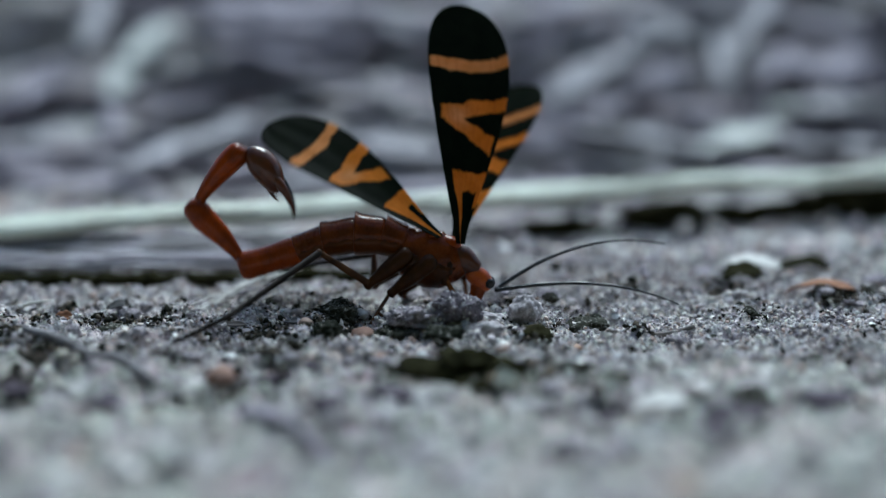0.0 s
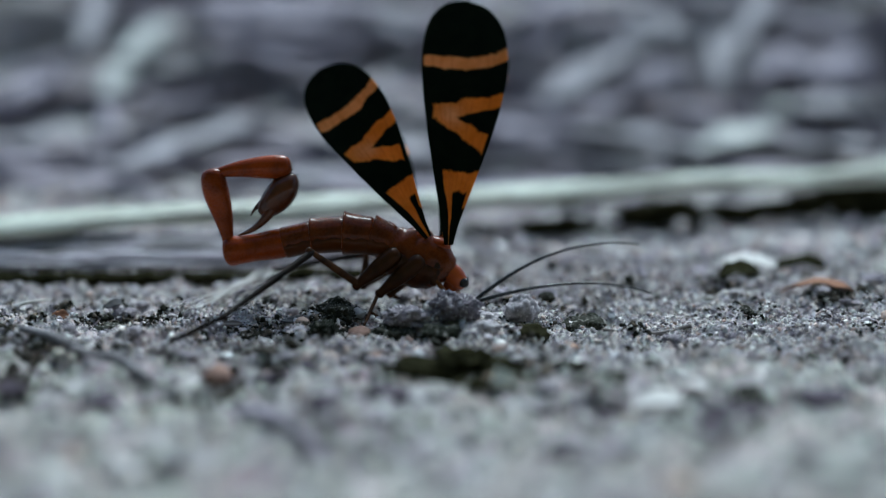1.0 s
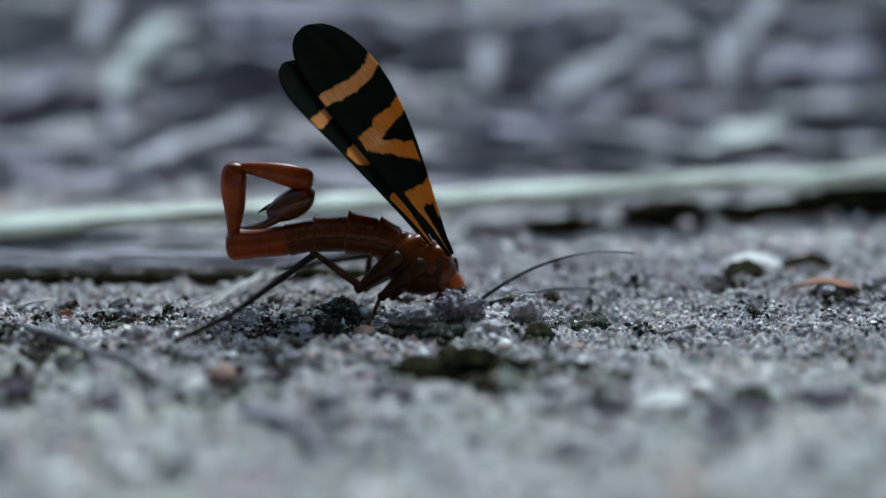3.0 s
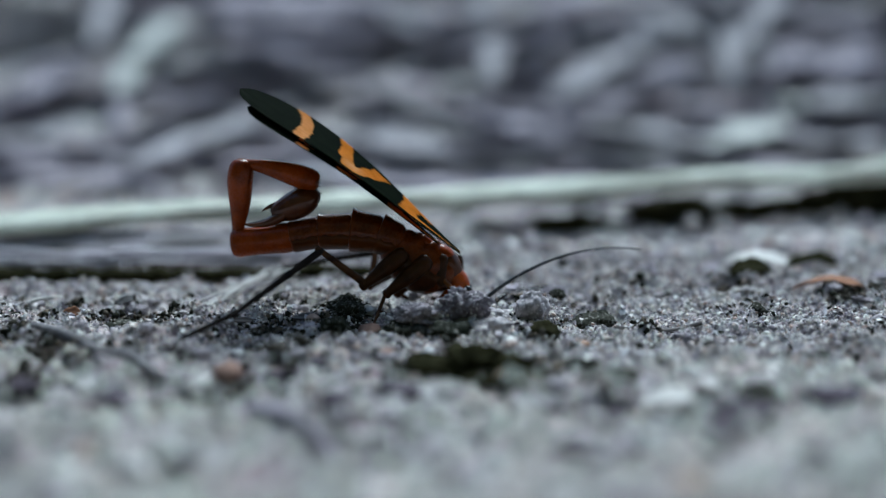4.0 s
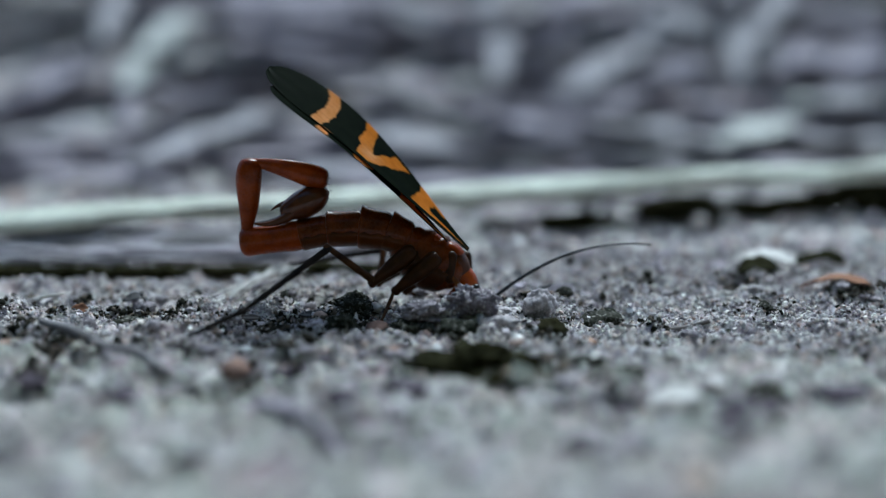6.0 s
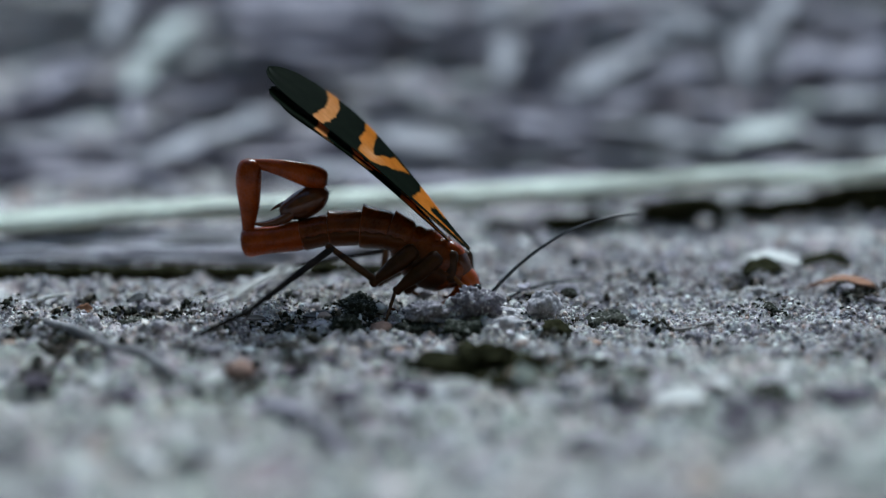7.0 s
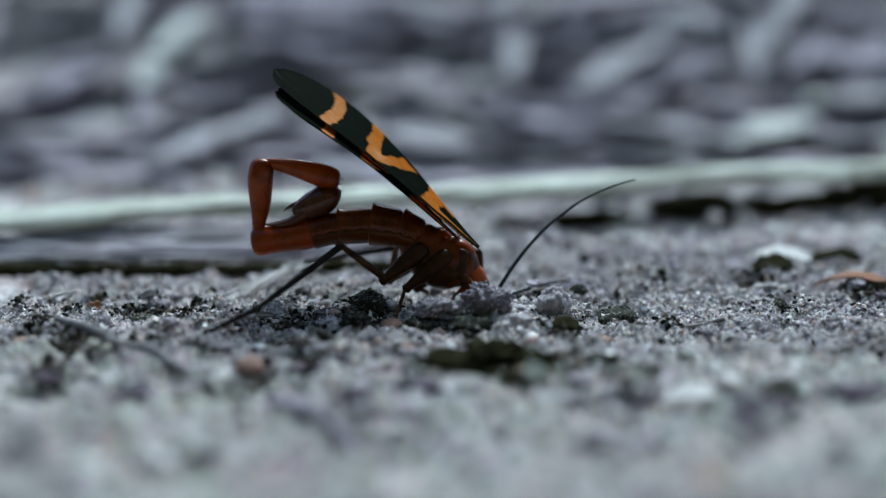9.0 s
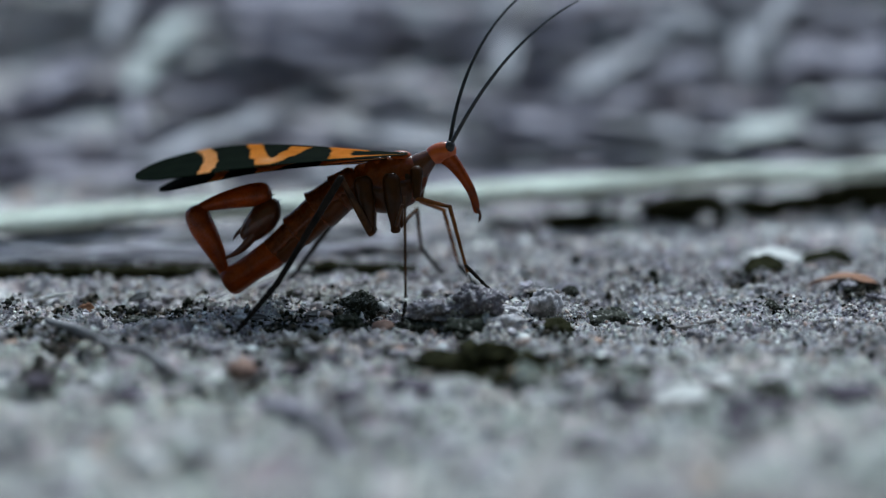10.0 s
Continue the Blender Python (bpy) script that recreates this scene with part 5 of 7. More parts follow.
    walk(insect["tail_6"], [
        (0, P(-14.14, 3.75, 130.39)), (0.1, P(-14.52, 5.09, 118.14)), (0.2, P(-14.54, 4.98, 114.06)),
        (0.3, P(-14.78, 4.99, 104.96)), (0.4, P(-14.8, 5.24, 96.98)), (0.5, P(-14.91, 5.36, 93.99)),
        (0.6, P(-14.63, 4.87, 97.98)), (0.7, P(-14.67, 4.19, 109.96)), (0.8, P(-14.75, 4.25, 109.95)),
        (0.9, P(-14.88, 4.69, 104.93)), (1, P(-14.89, 4.75, 100.94)), (1.1, P(-14.73, 5.21, 93.02)),
        (1.2, P(-14.71, 4.56, 90.05)), (1.3, P(-14.65, 6.26, 80.24)), (1.4, P(-14.65, 5.62, 80.24)),
        (1.5, P(-14.82, 5, 86.07)), (1.6, P(-14.95, 4.55, 89)), (1.7, P(-14.91, 4.55, 89.01)),
        (1.8, P(-14.9, 4.68, 89.02)), (1.9, P(-14.81, 4.92, 86.09)), (2, P(-14.75, 5.16, 86.11)),
        (2.1, P(-14.86, 5.37, 82.18)), (2.2, P(-14.81, 5.66, 81.21)), (2.4, P(-14.97, 4.91, 85.11)),
        (2.5, P(-14.93, 5.08, 86.1)), (2.7, P(-15.04, 5.06, 87.07)), (3.8, P(-14.9, 5.14, 84.17)),
        (4, P(-15.13, 5.15, 84.14)), (4.5, P(-15.07, 5.01, 84.13)), (5, P(-15.17, 4.99, 84.18)),
        (5.5, P(-14.98, 5, 84.21)), (7, P(-15.24, 5.01, 86.26)), (7.5, P(-15.28, 4.99, 86.25)),
        (8, P(-15.25, 4.9, 87.23)), (8.5, P(-15.26, 4.43, 89.15)), (9, P(-15.26, 4.85, 84.19)),
        (9.5, P(-15.35, 5.4, 85.13)), (9.6, P(-16.47, 4.8, 84.98)), (9.7, P(-17.31, 5.04, 80.95)),
        (9.8, P(-17.95, 2.29, 98.59)), (9.9, P(-17.29, 2.06, 108.68)), (10, P(-16.88, 1.99, 112.75))])
    walk(insect["tail_7"], [
        (0, P(-17.36, 7.79, 50.96)), (0.1, P(-16.83, 9.75, 33.53)), (0.2, P(-16.54, 9.83, 24.78)),
        (0.3, P(-15.99, 10.15, 11.99)), (0.4, P(-15.28, 10.57, -1)), (0.5, P(-15.11, 10.72, -5.04)),
        (0.6, P(-15.21, 10.21, -2.01)), (0.7, P(-16.34, 9.27, 10.02)), (0.8, P(-16.41, 9.32, 12.01)),
        (0.9, P(-16.09, 9.87, 10.01)), (1, P(-15.74, 10.01, 6.02)), (1.1, P(-14.85, 10.55, -2.03)),
        (1.2, P(-14.55, 9.93, -6.09)), (1.3, P(-13.58, 11.54, -18.26)), (1.4, P(-13.58, 10.9, -17.27)),
        (1.5, P(-14.29, 10.36, -12.2)), (1.6, P(-14.69, 9.93, -8.14)), (1.7, P(-14.65, 9.93, -7.12)),
        (1.8, P(-14.65, 10.05, -7.12)), (1.9, P(-14.29, 10.27, -8.13)), (2, P(-14.23, 10.51, -9.13)),
        (2.1, P(-13.97, 10.67, -13.2)), (2.2, P(-13.83, 10.95, -15.23)), (2.4, P(-14.35, 10.26, -12.2)),
        (2.5, P(-14.4, 10.43, -10.16)), (2.7, P(-14.6, 10.42, -9.14)), (3.8, P(-14.19, 10.49, -14.19)),
        (4, P(-14.41, 10.51, -14.18)), (4.5, P(-14.35, 10.35, -12.18)), (5, P(-14.46, 10.35, -13.12)),
        (5.5, P(-14.27, 10.36, -13.09)), (7, P(-14.72, 10.4, -12.98)), (7.5, P(-14.77, 10.37, -11.97)),
        (8, P(-14.83, 10.29, -10.97)), (8.5, P(-15.01, 9.84, -8)), (9, P(-14.55, 10.22, -13.08)),
        (9.5, P(-14.73, 10.77, -13.11)), (9.6, P(-15.83, 10.2, -14.15)), (9.7, P(-16.3, 10.38, -17.21)),
        (9.8, P(-18.59, 7.69, 0.03)), (9.9, P(-18.86, 7.23, 10.04)), (10, P(-18.81, 7.03, 14.01))])
    walk(insect["bulb"], [
        (0, P(-13.58, 11.39, -55.26)), (0.1, P(-12.19, 12.02, -97.54)), (0.2, P(-11.63, 11.37, -109.29)),
        (0.3, P(-10.9, 10.54, -126.76)), (0.4, P(-10.26, 9.81, -144.26)), (0.5, P(-10.17, 9.6, -149.15)),
        (0.6, P(-10.2, 9.36, -148.15)), (0.7, P(-11.23, 9.49, -134.52)), (0.8, P(-11.31, 9.72, -128.69)),
        (0.9, P(-10.99, 10.09, -131.61)), (1, P(-10.65, 9.87, -129.63)), (1.1, P(-9.84, 9.7, -144.25)),
        (1.2, P(-9.62, 8.72, -143.21)), (1.3, P(-9.04, 9.32, -157.04)), (1.4, P(-8.99, 8.76, -156.03)),
        (1.5, P(-9.52, 8.64, -149.14)), (1.6, P(-9.81, 8.55, -146.19)), (1.7, P(-9.74, 8.63, -145.2)),
        (1.8, P(-9.74, 8.75, -145.21)), (1.9, P(-9.4, 8.88, -146.18)), (2, P(-9.37, 9.04, -150.13)),
        (2.1, P(-9.23, 8.86, -155.05)), (2.2, P(-9.17, 8.98, -156.05)), (2.4, P(-9.58, 8.53, -152.08)),
        (2.5, P(-9.58, 8.88, -149.13)), (2.7, P(-9.74, 8.95, -149.14)), (3.8, P(-9.48, 8.6, -154.04)),
        (4, P(-9.7, 8.61, -154.04)), (4.5, P(-9.58, 8.62, -152.08)), (5, P(-9.71, 8.54, -153.02)),
        (5.5, P(-9.52, 8.55, -152.99)), (7, P(-9.96, 8.6, -152.91)), (7.5, P(-9.97, 8.66, -151.93)),
        (8, P(-10, 8.65, -151.94)), (8.5, P(-10.09, 8.46, -146.11)), (9, P(-9.79, 8.41, -152.03)),
        (9.5, P(-9.97, 8.96, -152.1)), (9.6, P(-11.1, 8.3, -154.07)), (9.7, P(-11.68, 8.23, -156.05)),
        (9.8, P(-13.49, 7.01, -143.3)), (9.9, P(-13.68, 7.46, -137.52)), (10, P(-13.66, 7.62, -130.74))])
    walk(insect["pronotum"], [
        (0, P(1.22, 4.05, -33.68)), (0.1, P(1.08, 4.11, -34.2)), (0.2, P(0.8, 4.14, -34.74)),
        (0.3, P(0.52, 4.16, -35.27)), (0.4, P(0.3, 4.1, -35.81)), (0.5, P(0.08, 4.05, -36.35)),
        (0.6, P(0.04, 4, -37.36)), (0.7, P(-0.01, 3.96, -38.37)), (0.8, P(-0.06, 3.92, -39.38)),
        (0.9, P(-0.11, 3.88, -40.39)), (1, P(-0.15, 3.83, -41.4)), (1.1, P(-0.12, 3.82, -42.97)),
        (1.2, P(-0.09, 3.81, -44.54)), (1.3, P(-0.04, 3.81, -47.11)), (1.4, P(-0.01, 3.8, -48.07)),
        (1.5, P(0.02, 3.78, -49.04)), (1.6, P(-0.03, 3.74, -49.52)), (1.7, P(-0.08, 3.7, -50)),
        (1.8, P(-0.13, 3.66, -50.48)), (1.9, P(-0.18, 3.62, -50.96)), (2, P(-0.22, 3.58, -51.44)),
        (2.1, P(-0.24, 3.57, -51.51)), (2.2, P(-0.26, 3.56, -51.57)), (2.4, P(-0.29, 3.54, -51.69)),
        (2.5, P(-0.31, 3.53, -51.76)), (2.7, P(-0.32, 3.52, -51.87)), (3.8, P(-0.35, 3.46, -52.49)),
        (4, P(-0.36, 3.45, -52.61)), (4.5, P(-0.07, 3.58, -52.64)), (5, P(-0.31, 3.51, -52.62)),
        (5.5, P(-0.23, 3.39, -52.63)), (7, P(-0.5, 3.48, -52.64)), (7.5, P(-0.27, 3.54, -52.66)),
        (8, P(0.03, 3.61, -52.68)), (8.5, P(-0.53, 3.69, -52.81)), (9, P(-0.65, 3.46, -52.88)),
        (9.5, P(-0.54, 3.64, -52.93)), (9.6, P(-2.18, 3.55, -43.04)), (9.7, P(-2.15, 2.48, -42.7)),
        (9.8, P(-2.62, 6.06, 8.16)), (9.9, P(-3.59, 9.87, 44.97)), (10, P(-3.31, 9.9, 40.01))])
    walk(insect["head"], [
        (0, P(2.05, 3.0, -44.5)), (0.1, P(1.91, 3.07, -45)), (0.2, P(1.62, 3.15, -45.2)),
        (0.3, P(1.34, 3.25, -45.6)), (0.4, P(1.1, 3.33, -46)), (0.5, P(0.98, 3.24, -48.5)),
        (0.6, P(0.9, 3.23, -49.5)), (0.7, P(0.82, 3.2, -50.8)), (0.8, P(0.74, 3.19, -52)),
        (0.9, P(0.66, 3.17, -53.4)), (1, P(0.58, 3.19, -54.56)), (1.1, P(0.59, 3.16, -56.15)),
        (1.2, P(0.61, 3.13, -57.75)), (1.3, P(0.62, 3.1, -59.34)), (1.4, P(0.64, 3.07, -60.93)),
        (1.5, P(0.66, 3.04, -62.51)), (1.6, P(0.6, 3, -63.31)), (1.7, P(0.55, 2.95, -64.1)),
        (1.8, P(0.49, 2.91, -64.89)), (1.9, P(0.44, 2.86, -65.68)), (2, P(0.38, 2.82, -66.48)),
        (2.1, P(0.37, 2.81, -66.48)), (2.2, P(0.35, 2.8, -66.48)), (2.4, P(0.31, 2.77, -66.49)),
        (2.5, P(0.3, 2.76, -66.49)), (2.7, P(0.29, 2.75, -66.49)), (3.8, P(0.25, 2.69, -66.46)),
        (4, P(0.24, 2.67, -66.45)), (4.5, P(0.52, 2.81, -66.44)), (5, P(0.28, 2.74, -66.39)),
        (5.5, P(0.37, 2.61, -66.36)), (7, P(0.1, 2.7, -66.27)), (7.5, P(0.32, 2.76, -66.25)),
        (8, P(0.62, 2.83, -66.23)), (8.5, P(0.06, 2.91, -66.34)), (9, P(-0.06, 2.68, -66.37)),
        (9.5, P(0.05, 2.86, -66.38)), (9.6, P(-1.47, 2.88, -50.66)), (9.7, P(-1.07, 1.49, -30.57)),
        (9.8, P(-1.2, 6.26, 8.16)), (9.9, P(-2.58, 10.89, 14.02)), (10, P(-2.21, 10.82, 14.03))])
    walk(insect["forewing_near"], [
        (0, P(1.22, 5.26, 88.4, -1, 30, 16)), (0.1, P(0.95, 5.82, 89.01, -1, 30)), (0.2, P(0.88, 5.97, 93.87, -1, 25, 22)),
        (0.3, P(0.65, 5.93, 113.28, -1, 17, 28)), (0.4, P(0.7, 5.69, 125.15, -1, 19, 42)), (0.5, P(0.59, 5.76, 126.68, -1, 30, 45)),
        (0.6, P(0.86, 5.37, 112.8, -1, 38, 38)), (0.7, P(0.78, 5.1, 89.17, -1, 44, 24)), (0.8, P(0.7, 5.14, 83.51, -1, 42, 18)),
        (0.9, P(0.62, 5.15, 80.25, -1, 32)), (1, P(0.62, 5.12, 85.38, -1, 27)), (1.1, P(0.78, 5.19, 95, -1, 24, 24)),
        (1.2, P(0.74, 4.99, 116.32, -1, 17, 16)), (1.3, P(0.78, 4.94, 142.3, -1, 13, 58)), (1.4, P(0.78, 4.74, 145.66, -1, 18, 62)),
        (1.5, P(0.59, 4.54, 140.31, -1, 31, 56)), (1.6, P(0.44, 4.4, 133.43, -1, 31, 46)), (1.7, P(0.48, 4.39, 117.91, -1, 30, 5)),
        (1.8, P(0.49, 4.45, 113.47, -1, 25, 23)), (1.9, P(0.58, 4.63, 119.79, -1, 18, 33)), (2, P(0.67, 4.54, 127.94, -1, 13, 44)),
        (2.1, P(0.56, 4.68, 139, -1, 14, 60)), (2.2, P(0.61, 4.55, 141.91, -1, 18, 58)), (2.4, P(0.44, 4.36, 135.48, -1, 32, 47)),
        (2.5, P(0.49, 4.3, 127.31, -1, 33, 34)), (2.7, P(0.37, 4.37, 124.18, -1, 17, 38)), (3.8, P(0.91, 4.32, 137.7, -1, 2, 75)),
        (4, P(0.68, 4.39, 143.15, -1, 2, 83)), (4.2, P(0.7, 4.41, 142.73, -1, 6, 82)), (4.4, P(0.71, 4.43, 140.42, -1, 10, 74)),
        (4.5, P(0.72, 4.44, 137.06, -1, 12, 65)), (4.6, P(0.7, 4.43, 135.11, -1, 13, 64)), (4.8, P(0.67, 4.41, 137.26, -1, 7, 74)),
        (5, P(0.64, 4.38, 142.48, -1, 7, 81)), (5.2, P(0.71, 4.38, 140.81, -1, 4, 79)), (5.5, P(0.82, 4.37, 137.86, -1, 7, 74)),
        (7, P(0.56, 4.5, 138.1, -1, 5, 78)), (7.5, P(0.51, 4.47, 138.1, -1, 8, 78)), (8, P(0.54, 4.33, 137.88, -1, 3, 78)),
        (8.5, P(0.52, 4.27, 138.03, -1, -1, 79)), (9, P(0.53, 4.38, 139.18, -1, 5, 78)), (9.5, P(0.47, 4.4, 138.62, -1, -3, 79)),
        (9.6, P(-0.62, 4.08, 143.57, -1, -5, 83)), (9.7, P(-1.63, 4.05, 141.37, -1, -5, 81)), (9.8, P(-2.92, 7.44, 159.97, -1, 0, 67)),
        (9.9, P(-4.16, 11.07, 188.54, -1, -4, 82)), (10, P(-3.85, 11.11, 184.24, -1, -1, 80))])
    walk(insect["hindwing_near"], [
        (0, P(-0.19, 5.76, 150.0, -0.9, 25, 49)), (0.1, P(-0.46, 6.32, 136.25, -0.9, 24, 50)), (0.2, P(-0.53, 6.48, 131.95, -0.9, 13, 47)),
        (0.3, P(-0.75, 6.44, 142.79, -0.9, 0, 66)), (0.4, P(-0.71, 6.2, 144.51, -0.9, -4, 74)), (0.5, P(-0.82, 6.28, 153.08, -0.9, 4, 80)),
        (0.6, P(-0.54, 5.89, 158.42, -0.9, 13, 76)), (0.7, P(-0.62, 5.62, 157.75, -0.9, 25, 65)), (0.8, P(-0.7, 5.67, 152.56, -0.9, 29, 59)),
        (0.9, P(-0.78, 5.68, 134.66, -0.9, 31, 36)), (1, P(-0.79, 5.65, 125.96, -0.9, 31, 6)), (1.1, P(-0.61, 5.76, 125.24, -0.9, 9, 41)),
        (1.2, P(-0.63, 5.59, 131.36, -0.9, -2, 52)), (1.3, P(-0.54, 5.64, 147.66, -0.9, -4, 85)), (1.4, P(-0.54, 5.44, 150.76, -0.9, -4, 85)),
        (1.5, P(-0.74, 5.24, 155.4, -0.9, 3, 85)), (1.6, P(-0.89, 5.1, 147.85, -0.9, 13, 75)), (1.7, P(-0.84, 5.09, 132.88, -0.9, 20, 42)),
        (1.8, P(-0.84, 5.15, 128, -0.9, 12, 35)), (1.9, P(-0.75, 5.33, 129.18, -0.9, -1, 52)), (2, P(-0.66, 5.24, 131.9, -0.9, -2, 58)),
        (2.1, P(-0.76, 5.39, 141.21, -0.9, -3, 73)), (2.2, P(-0.71, 5.25, 142.76, -0.9, -3, 73)), (2.4, P(-0.88, 5.07, 143.63, -0.9, 19, 65)),
        (2.5, P(-0.83, 5.02, 140.02, -0.9, 19, 56)), (2.7, P(-0.94, 5.09, 129.47, -0.9, -1, 57)), (3.8, P(-0.57, 4.92, 138.12, -0.9, -2, 85)),
        (4, P(-0.8, 4.99, 143.45, -0.9, -3, 85)), (4.2, P(-0.78, 5.01, 143.1, -0.9, -3, 85)), (4.4, P(-0.77, 5.04, 140.01, -0.9, -3, 85)),
        (4.5, P(-0.76, 5.05, 137.14, -0.9, -2, 85)), (4.6, P(-0.77, 5.04, 134.47, -0.9, -2, 85)), (4.8, P(-0.81, 5.01, 137.57, -0.9, -2, 85)),
        (5, P(-0.84, 4.99, 142.26, -0.9, -3, 85)), (5.2, P(-0.77, 4.98, 140.83, -0.9, -3, 85)), (5.5, P(-0.65, 4.98, 137.78, -0.9, -2, 85)),
        (7, P(-0.92, 5.12, 139.13, -0.9, -3, 85)), (7.5, P(-0.96, 5.08, 138.97, -0.9, -3, 85)), (8, P(-0.93, 4.94, 138.83, -0.9, -3, 85)),
        (8.5, P(-0.96, 4.89, 139.84, -0.9, -3, 85)), (9, P(-0.94, 5, 140.26, -0.9, -3, 85)), (9.5, P(-1, 5.03, 140.75, -0.9, -3, 85)),
        (9.6, P(-2.1, 4.68, 146.11, -0.9, -4, 85)), (9.7, P(-3.03, 4.71, 144.51, -0.9, -4, 85)), (9.8, P(-4.42, 7.45, 164.98, -0.9, 4, 81)),
        (9.9, P(-5.61, 10.69, 190.05, -0.9, 19, 84)), (10, P(-5.31, 10.79, 187.73, -0.9, 2, 84))])
    walk(insect["forewing_far"], [
        (0, P(0.77, 4.97, 63, 1, 48, -45)), (0.1, P(0.49, 5.54, 75, 1, 38, -50)), (0.2, P(0.42, 5.7, 80, 1, 34, -50)),
        (0.3, P(0.18, 5.66, 95, 1, 30, -45)), (0.4, P(0.23, 5.41, 106, 1, 32, -40)), (0.5, P(0.12, 5.49, 122, 1, 37, -20)),
        (0.6, P(0.4, 5.09, 109, 1, 41, -20)), (0.7, P(0.32, 4.81, 95, 1, 44, -35)), (0.8, P(0.23, 4.86, 84, 1, 43, -45)),
        (0.9, P(0.15, 4.87, 75, 1, 42, -50)), (1, P(0.15, 4.84, 74, 1, 40, -52)), (1.1, P(0.32, 4.93, 88, 1, 39, -30)),
        (1.2, P(0.28, 4.72, 114, 1, 38, 20)), (1.3, P(0.33, 4.71, 144.41, 1, 13, 79)), (1.4, P(0.33, 4.51, 148.74, 1, 11, 84)),
        (1.5, P(0.13, 4.3, 145.72, 1, 26, 80)), (1.6, P(-0.02, 4.16, 136.06, 1, 30, 74)), (1.7, P(0.03, 4.14, 121.87, 1, 39, 62)),
        (1.8, P(0.04, 4.21, 114.4, 1, 38, 56)), (1.9, P(0.13, 4.4, 123.46, 1, 33, 63)), (2, P(0.22, 4.3, 133.2, 1, 23, 69)),
        (2.1, P(0.11, 4.45, 139.92, 1, 6, 75)), (2.4, P(-0.02, 4.12, 137.06, 1, 29, 70)), (2.7, P(-0.08, 4.13, 129.82, 1, 29, 69)),
        (3.8, P(0.52, 4.17, 138.34, 1, -3, 85)), (4, P(0.28, 4.24, 143.33, 1, -4, 85)), (4.5, P(0.32, 4.3, 136.79, 1, -2, 85)),
        (5, P(0.24, 4.24, 141.91, 1, -3, 85)), (5.5, P(0.43, 4.22, 137.57, 1, -2, 85)), (7, P(0.16, 4.36, 139.74, 1, -3, 85)),
        (7.5, P(0.11, 4.33, 139.32, 1, -3, 85)), (8.5, P(0.11, 4.12, 140.2, 1, -3, 85)), (9.5, P(0.06, 4.26, 141.11, 1, -3, 85)),
        (9.6, P(-1.05, 3.93, 143.89, 1, -4, 85)), (9.7, P(-2.11, 3.85, 142.1, 1, -4, 85)), (9.8, P(-3.47, 7.04, 161.51, 1, 5, 80)),
        (9.9, P(-4.71, 10.63, 186.92, 1, -7, 85)), (10, P(-4.39, 10.69, 183.69, 1, -3, 83))])
    walk(insect["hindwing_far"], [
        (0, P(-0.55, 5.39, 148.92, 0.9, 27, 82)), (0.1, P(-0.82, 5.96, 124.94, 0.9, 39, 69)), (0.2, P(-0.9, 6.13, 123.93, 0.9, 35, 68)),
        (0.3, P(-1.13, 6.08, 126.98, 0.9, 26, 69)), (0.4, P(-1.08, 5.84, 139.78, 0.9, 23, 81)), (0.5, P(-1.19, 5.92, 152.66, 0.9, 24, 82)),
        (0.6, P(-0.91, 5.52, 156.7, 0.9, 28, 82)), (0.7, P(-1, 5.25, 154.05, 0.9, 35, 83)), (0.8, P(-1.08, 5.3, 142.44, 0.9, 44, 82)),
        (0.9, P(-1.16, 5.31, 127.1, 0.9, 43, 75)), (1, P(-1.16, 5.28, 119.2, 0.9, 39, 68)), (1.1, P(-0.98, 5.4, 121.4, 0.9, 22, 69)),
        (1.2, P(-1, 5.24, 129.95, 0.9, 12, 70)), (1.3, P(-0.92, 5.32, 149.52, 0.9, -4, 85)), (1.4, P(-0.92, 5.11, 152.54, 0.9, -4, 85)),
        (1.5, P(-1.12, 4.91, 154.62, 0.9, -4, 85)), (1.6, P(-1.27, 4.77, 148.03, 0.9, 10, 82)), (1.7, P(-1.22, 4.75, 132.94, 0.9, 24, 71)),
        (1.8, P(-1.21, 4.82, 125.95, 0.9, 18, 65)), (1.9, P(-1.12, 5, 127.9, 0.9, 0, 71)), (2, P(-1.04, 4.9, 133.03, 0.9, -1, 76)),
        (2.1, P(-1.14, 5.06, 142.03, 0.9, -3, 82)), (2.4, P(-1.26, 4.74, 143.55, 0.9, 16, 82)), (2.7, P(-1.32, 4.76, 129.47, 0.9, 0, 76)),
        (3.8, P(-0.75, 4.77, 138.47, 0.9, -2, 85)), (4, P(-0.98, 4.84, 143.54, 0.9, -3, 85)), (4.5, P(-0.94, 4.9, 137.02, 0.9, -2, 85)),
        (5, P(-1.03, 4.84, 141.99, 0.9, -3, 85)), (5.5, P(-0.83, 4.83, 137.68, 0.9, -2, 85)), (7, P(-1.1, 4.97, 139.72, 0.9, -3, 85)),
        (7.5, P(-1.15, 4.94, 139.5, 0.9, -2, 85)), (8.5, P(-1.14, 4.74, 140.15, 0.9, -3, 85)), (9.5, P(-1.19, 4.88, 141.2, 0.9, -3, 85)),
        (9.6, P(-2.31, 4.53, 144.43, 0.9, -4, 85)), (9.7, P(-3.36, 4.47, 143.6, 0.9, -4, 85)), (9.8, P(-4.84, 7, 164.08, 0.9, 4, 82)),
        (9.9, P(-6.01, 10.23, 187.85, 0.9, 14, 85)), (10, P(-5.7, 10.34, 186.12, 0.9, 4, 85))])
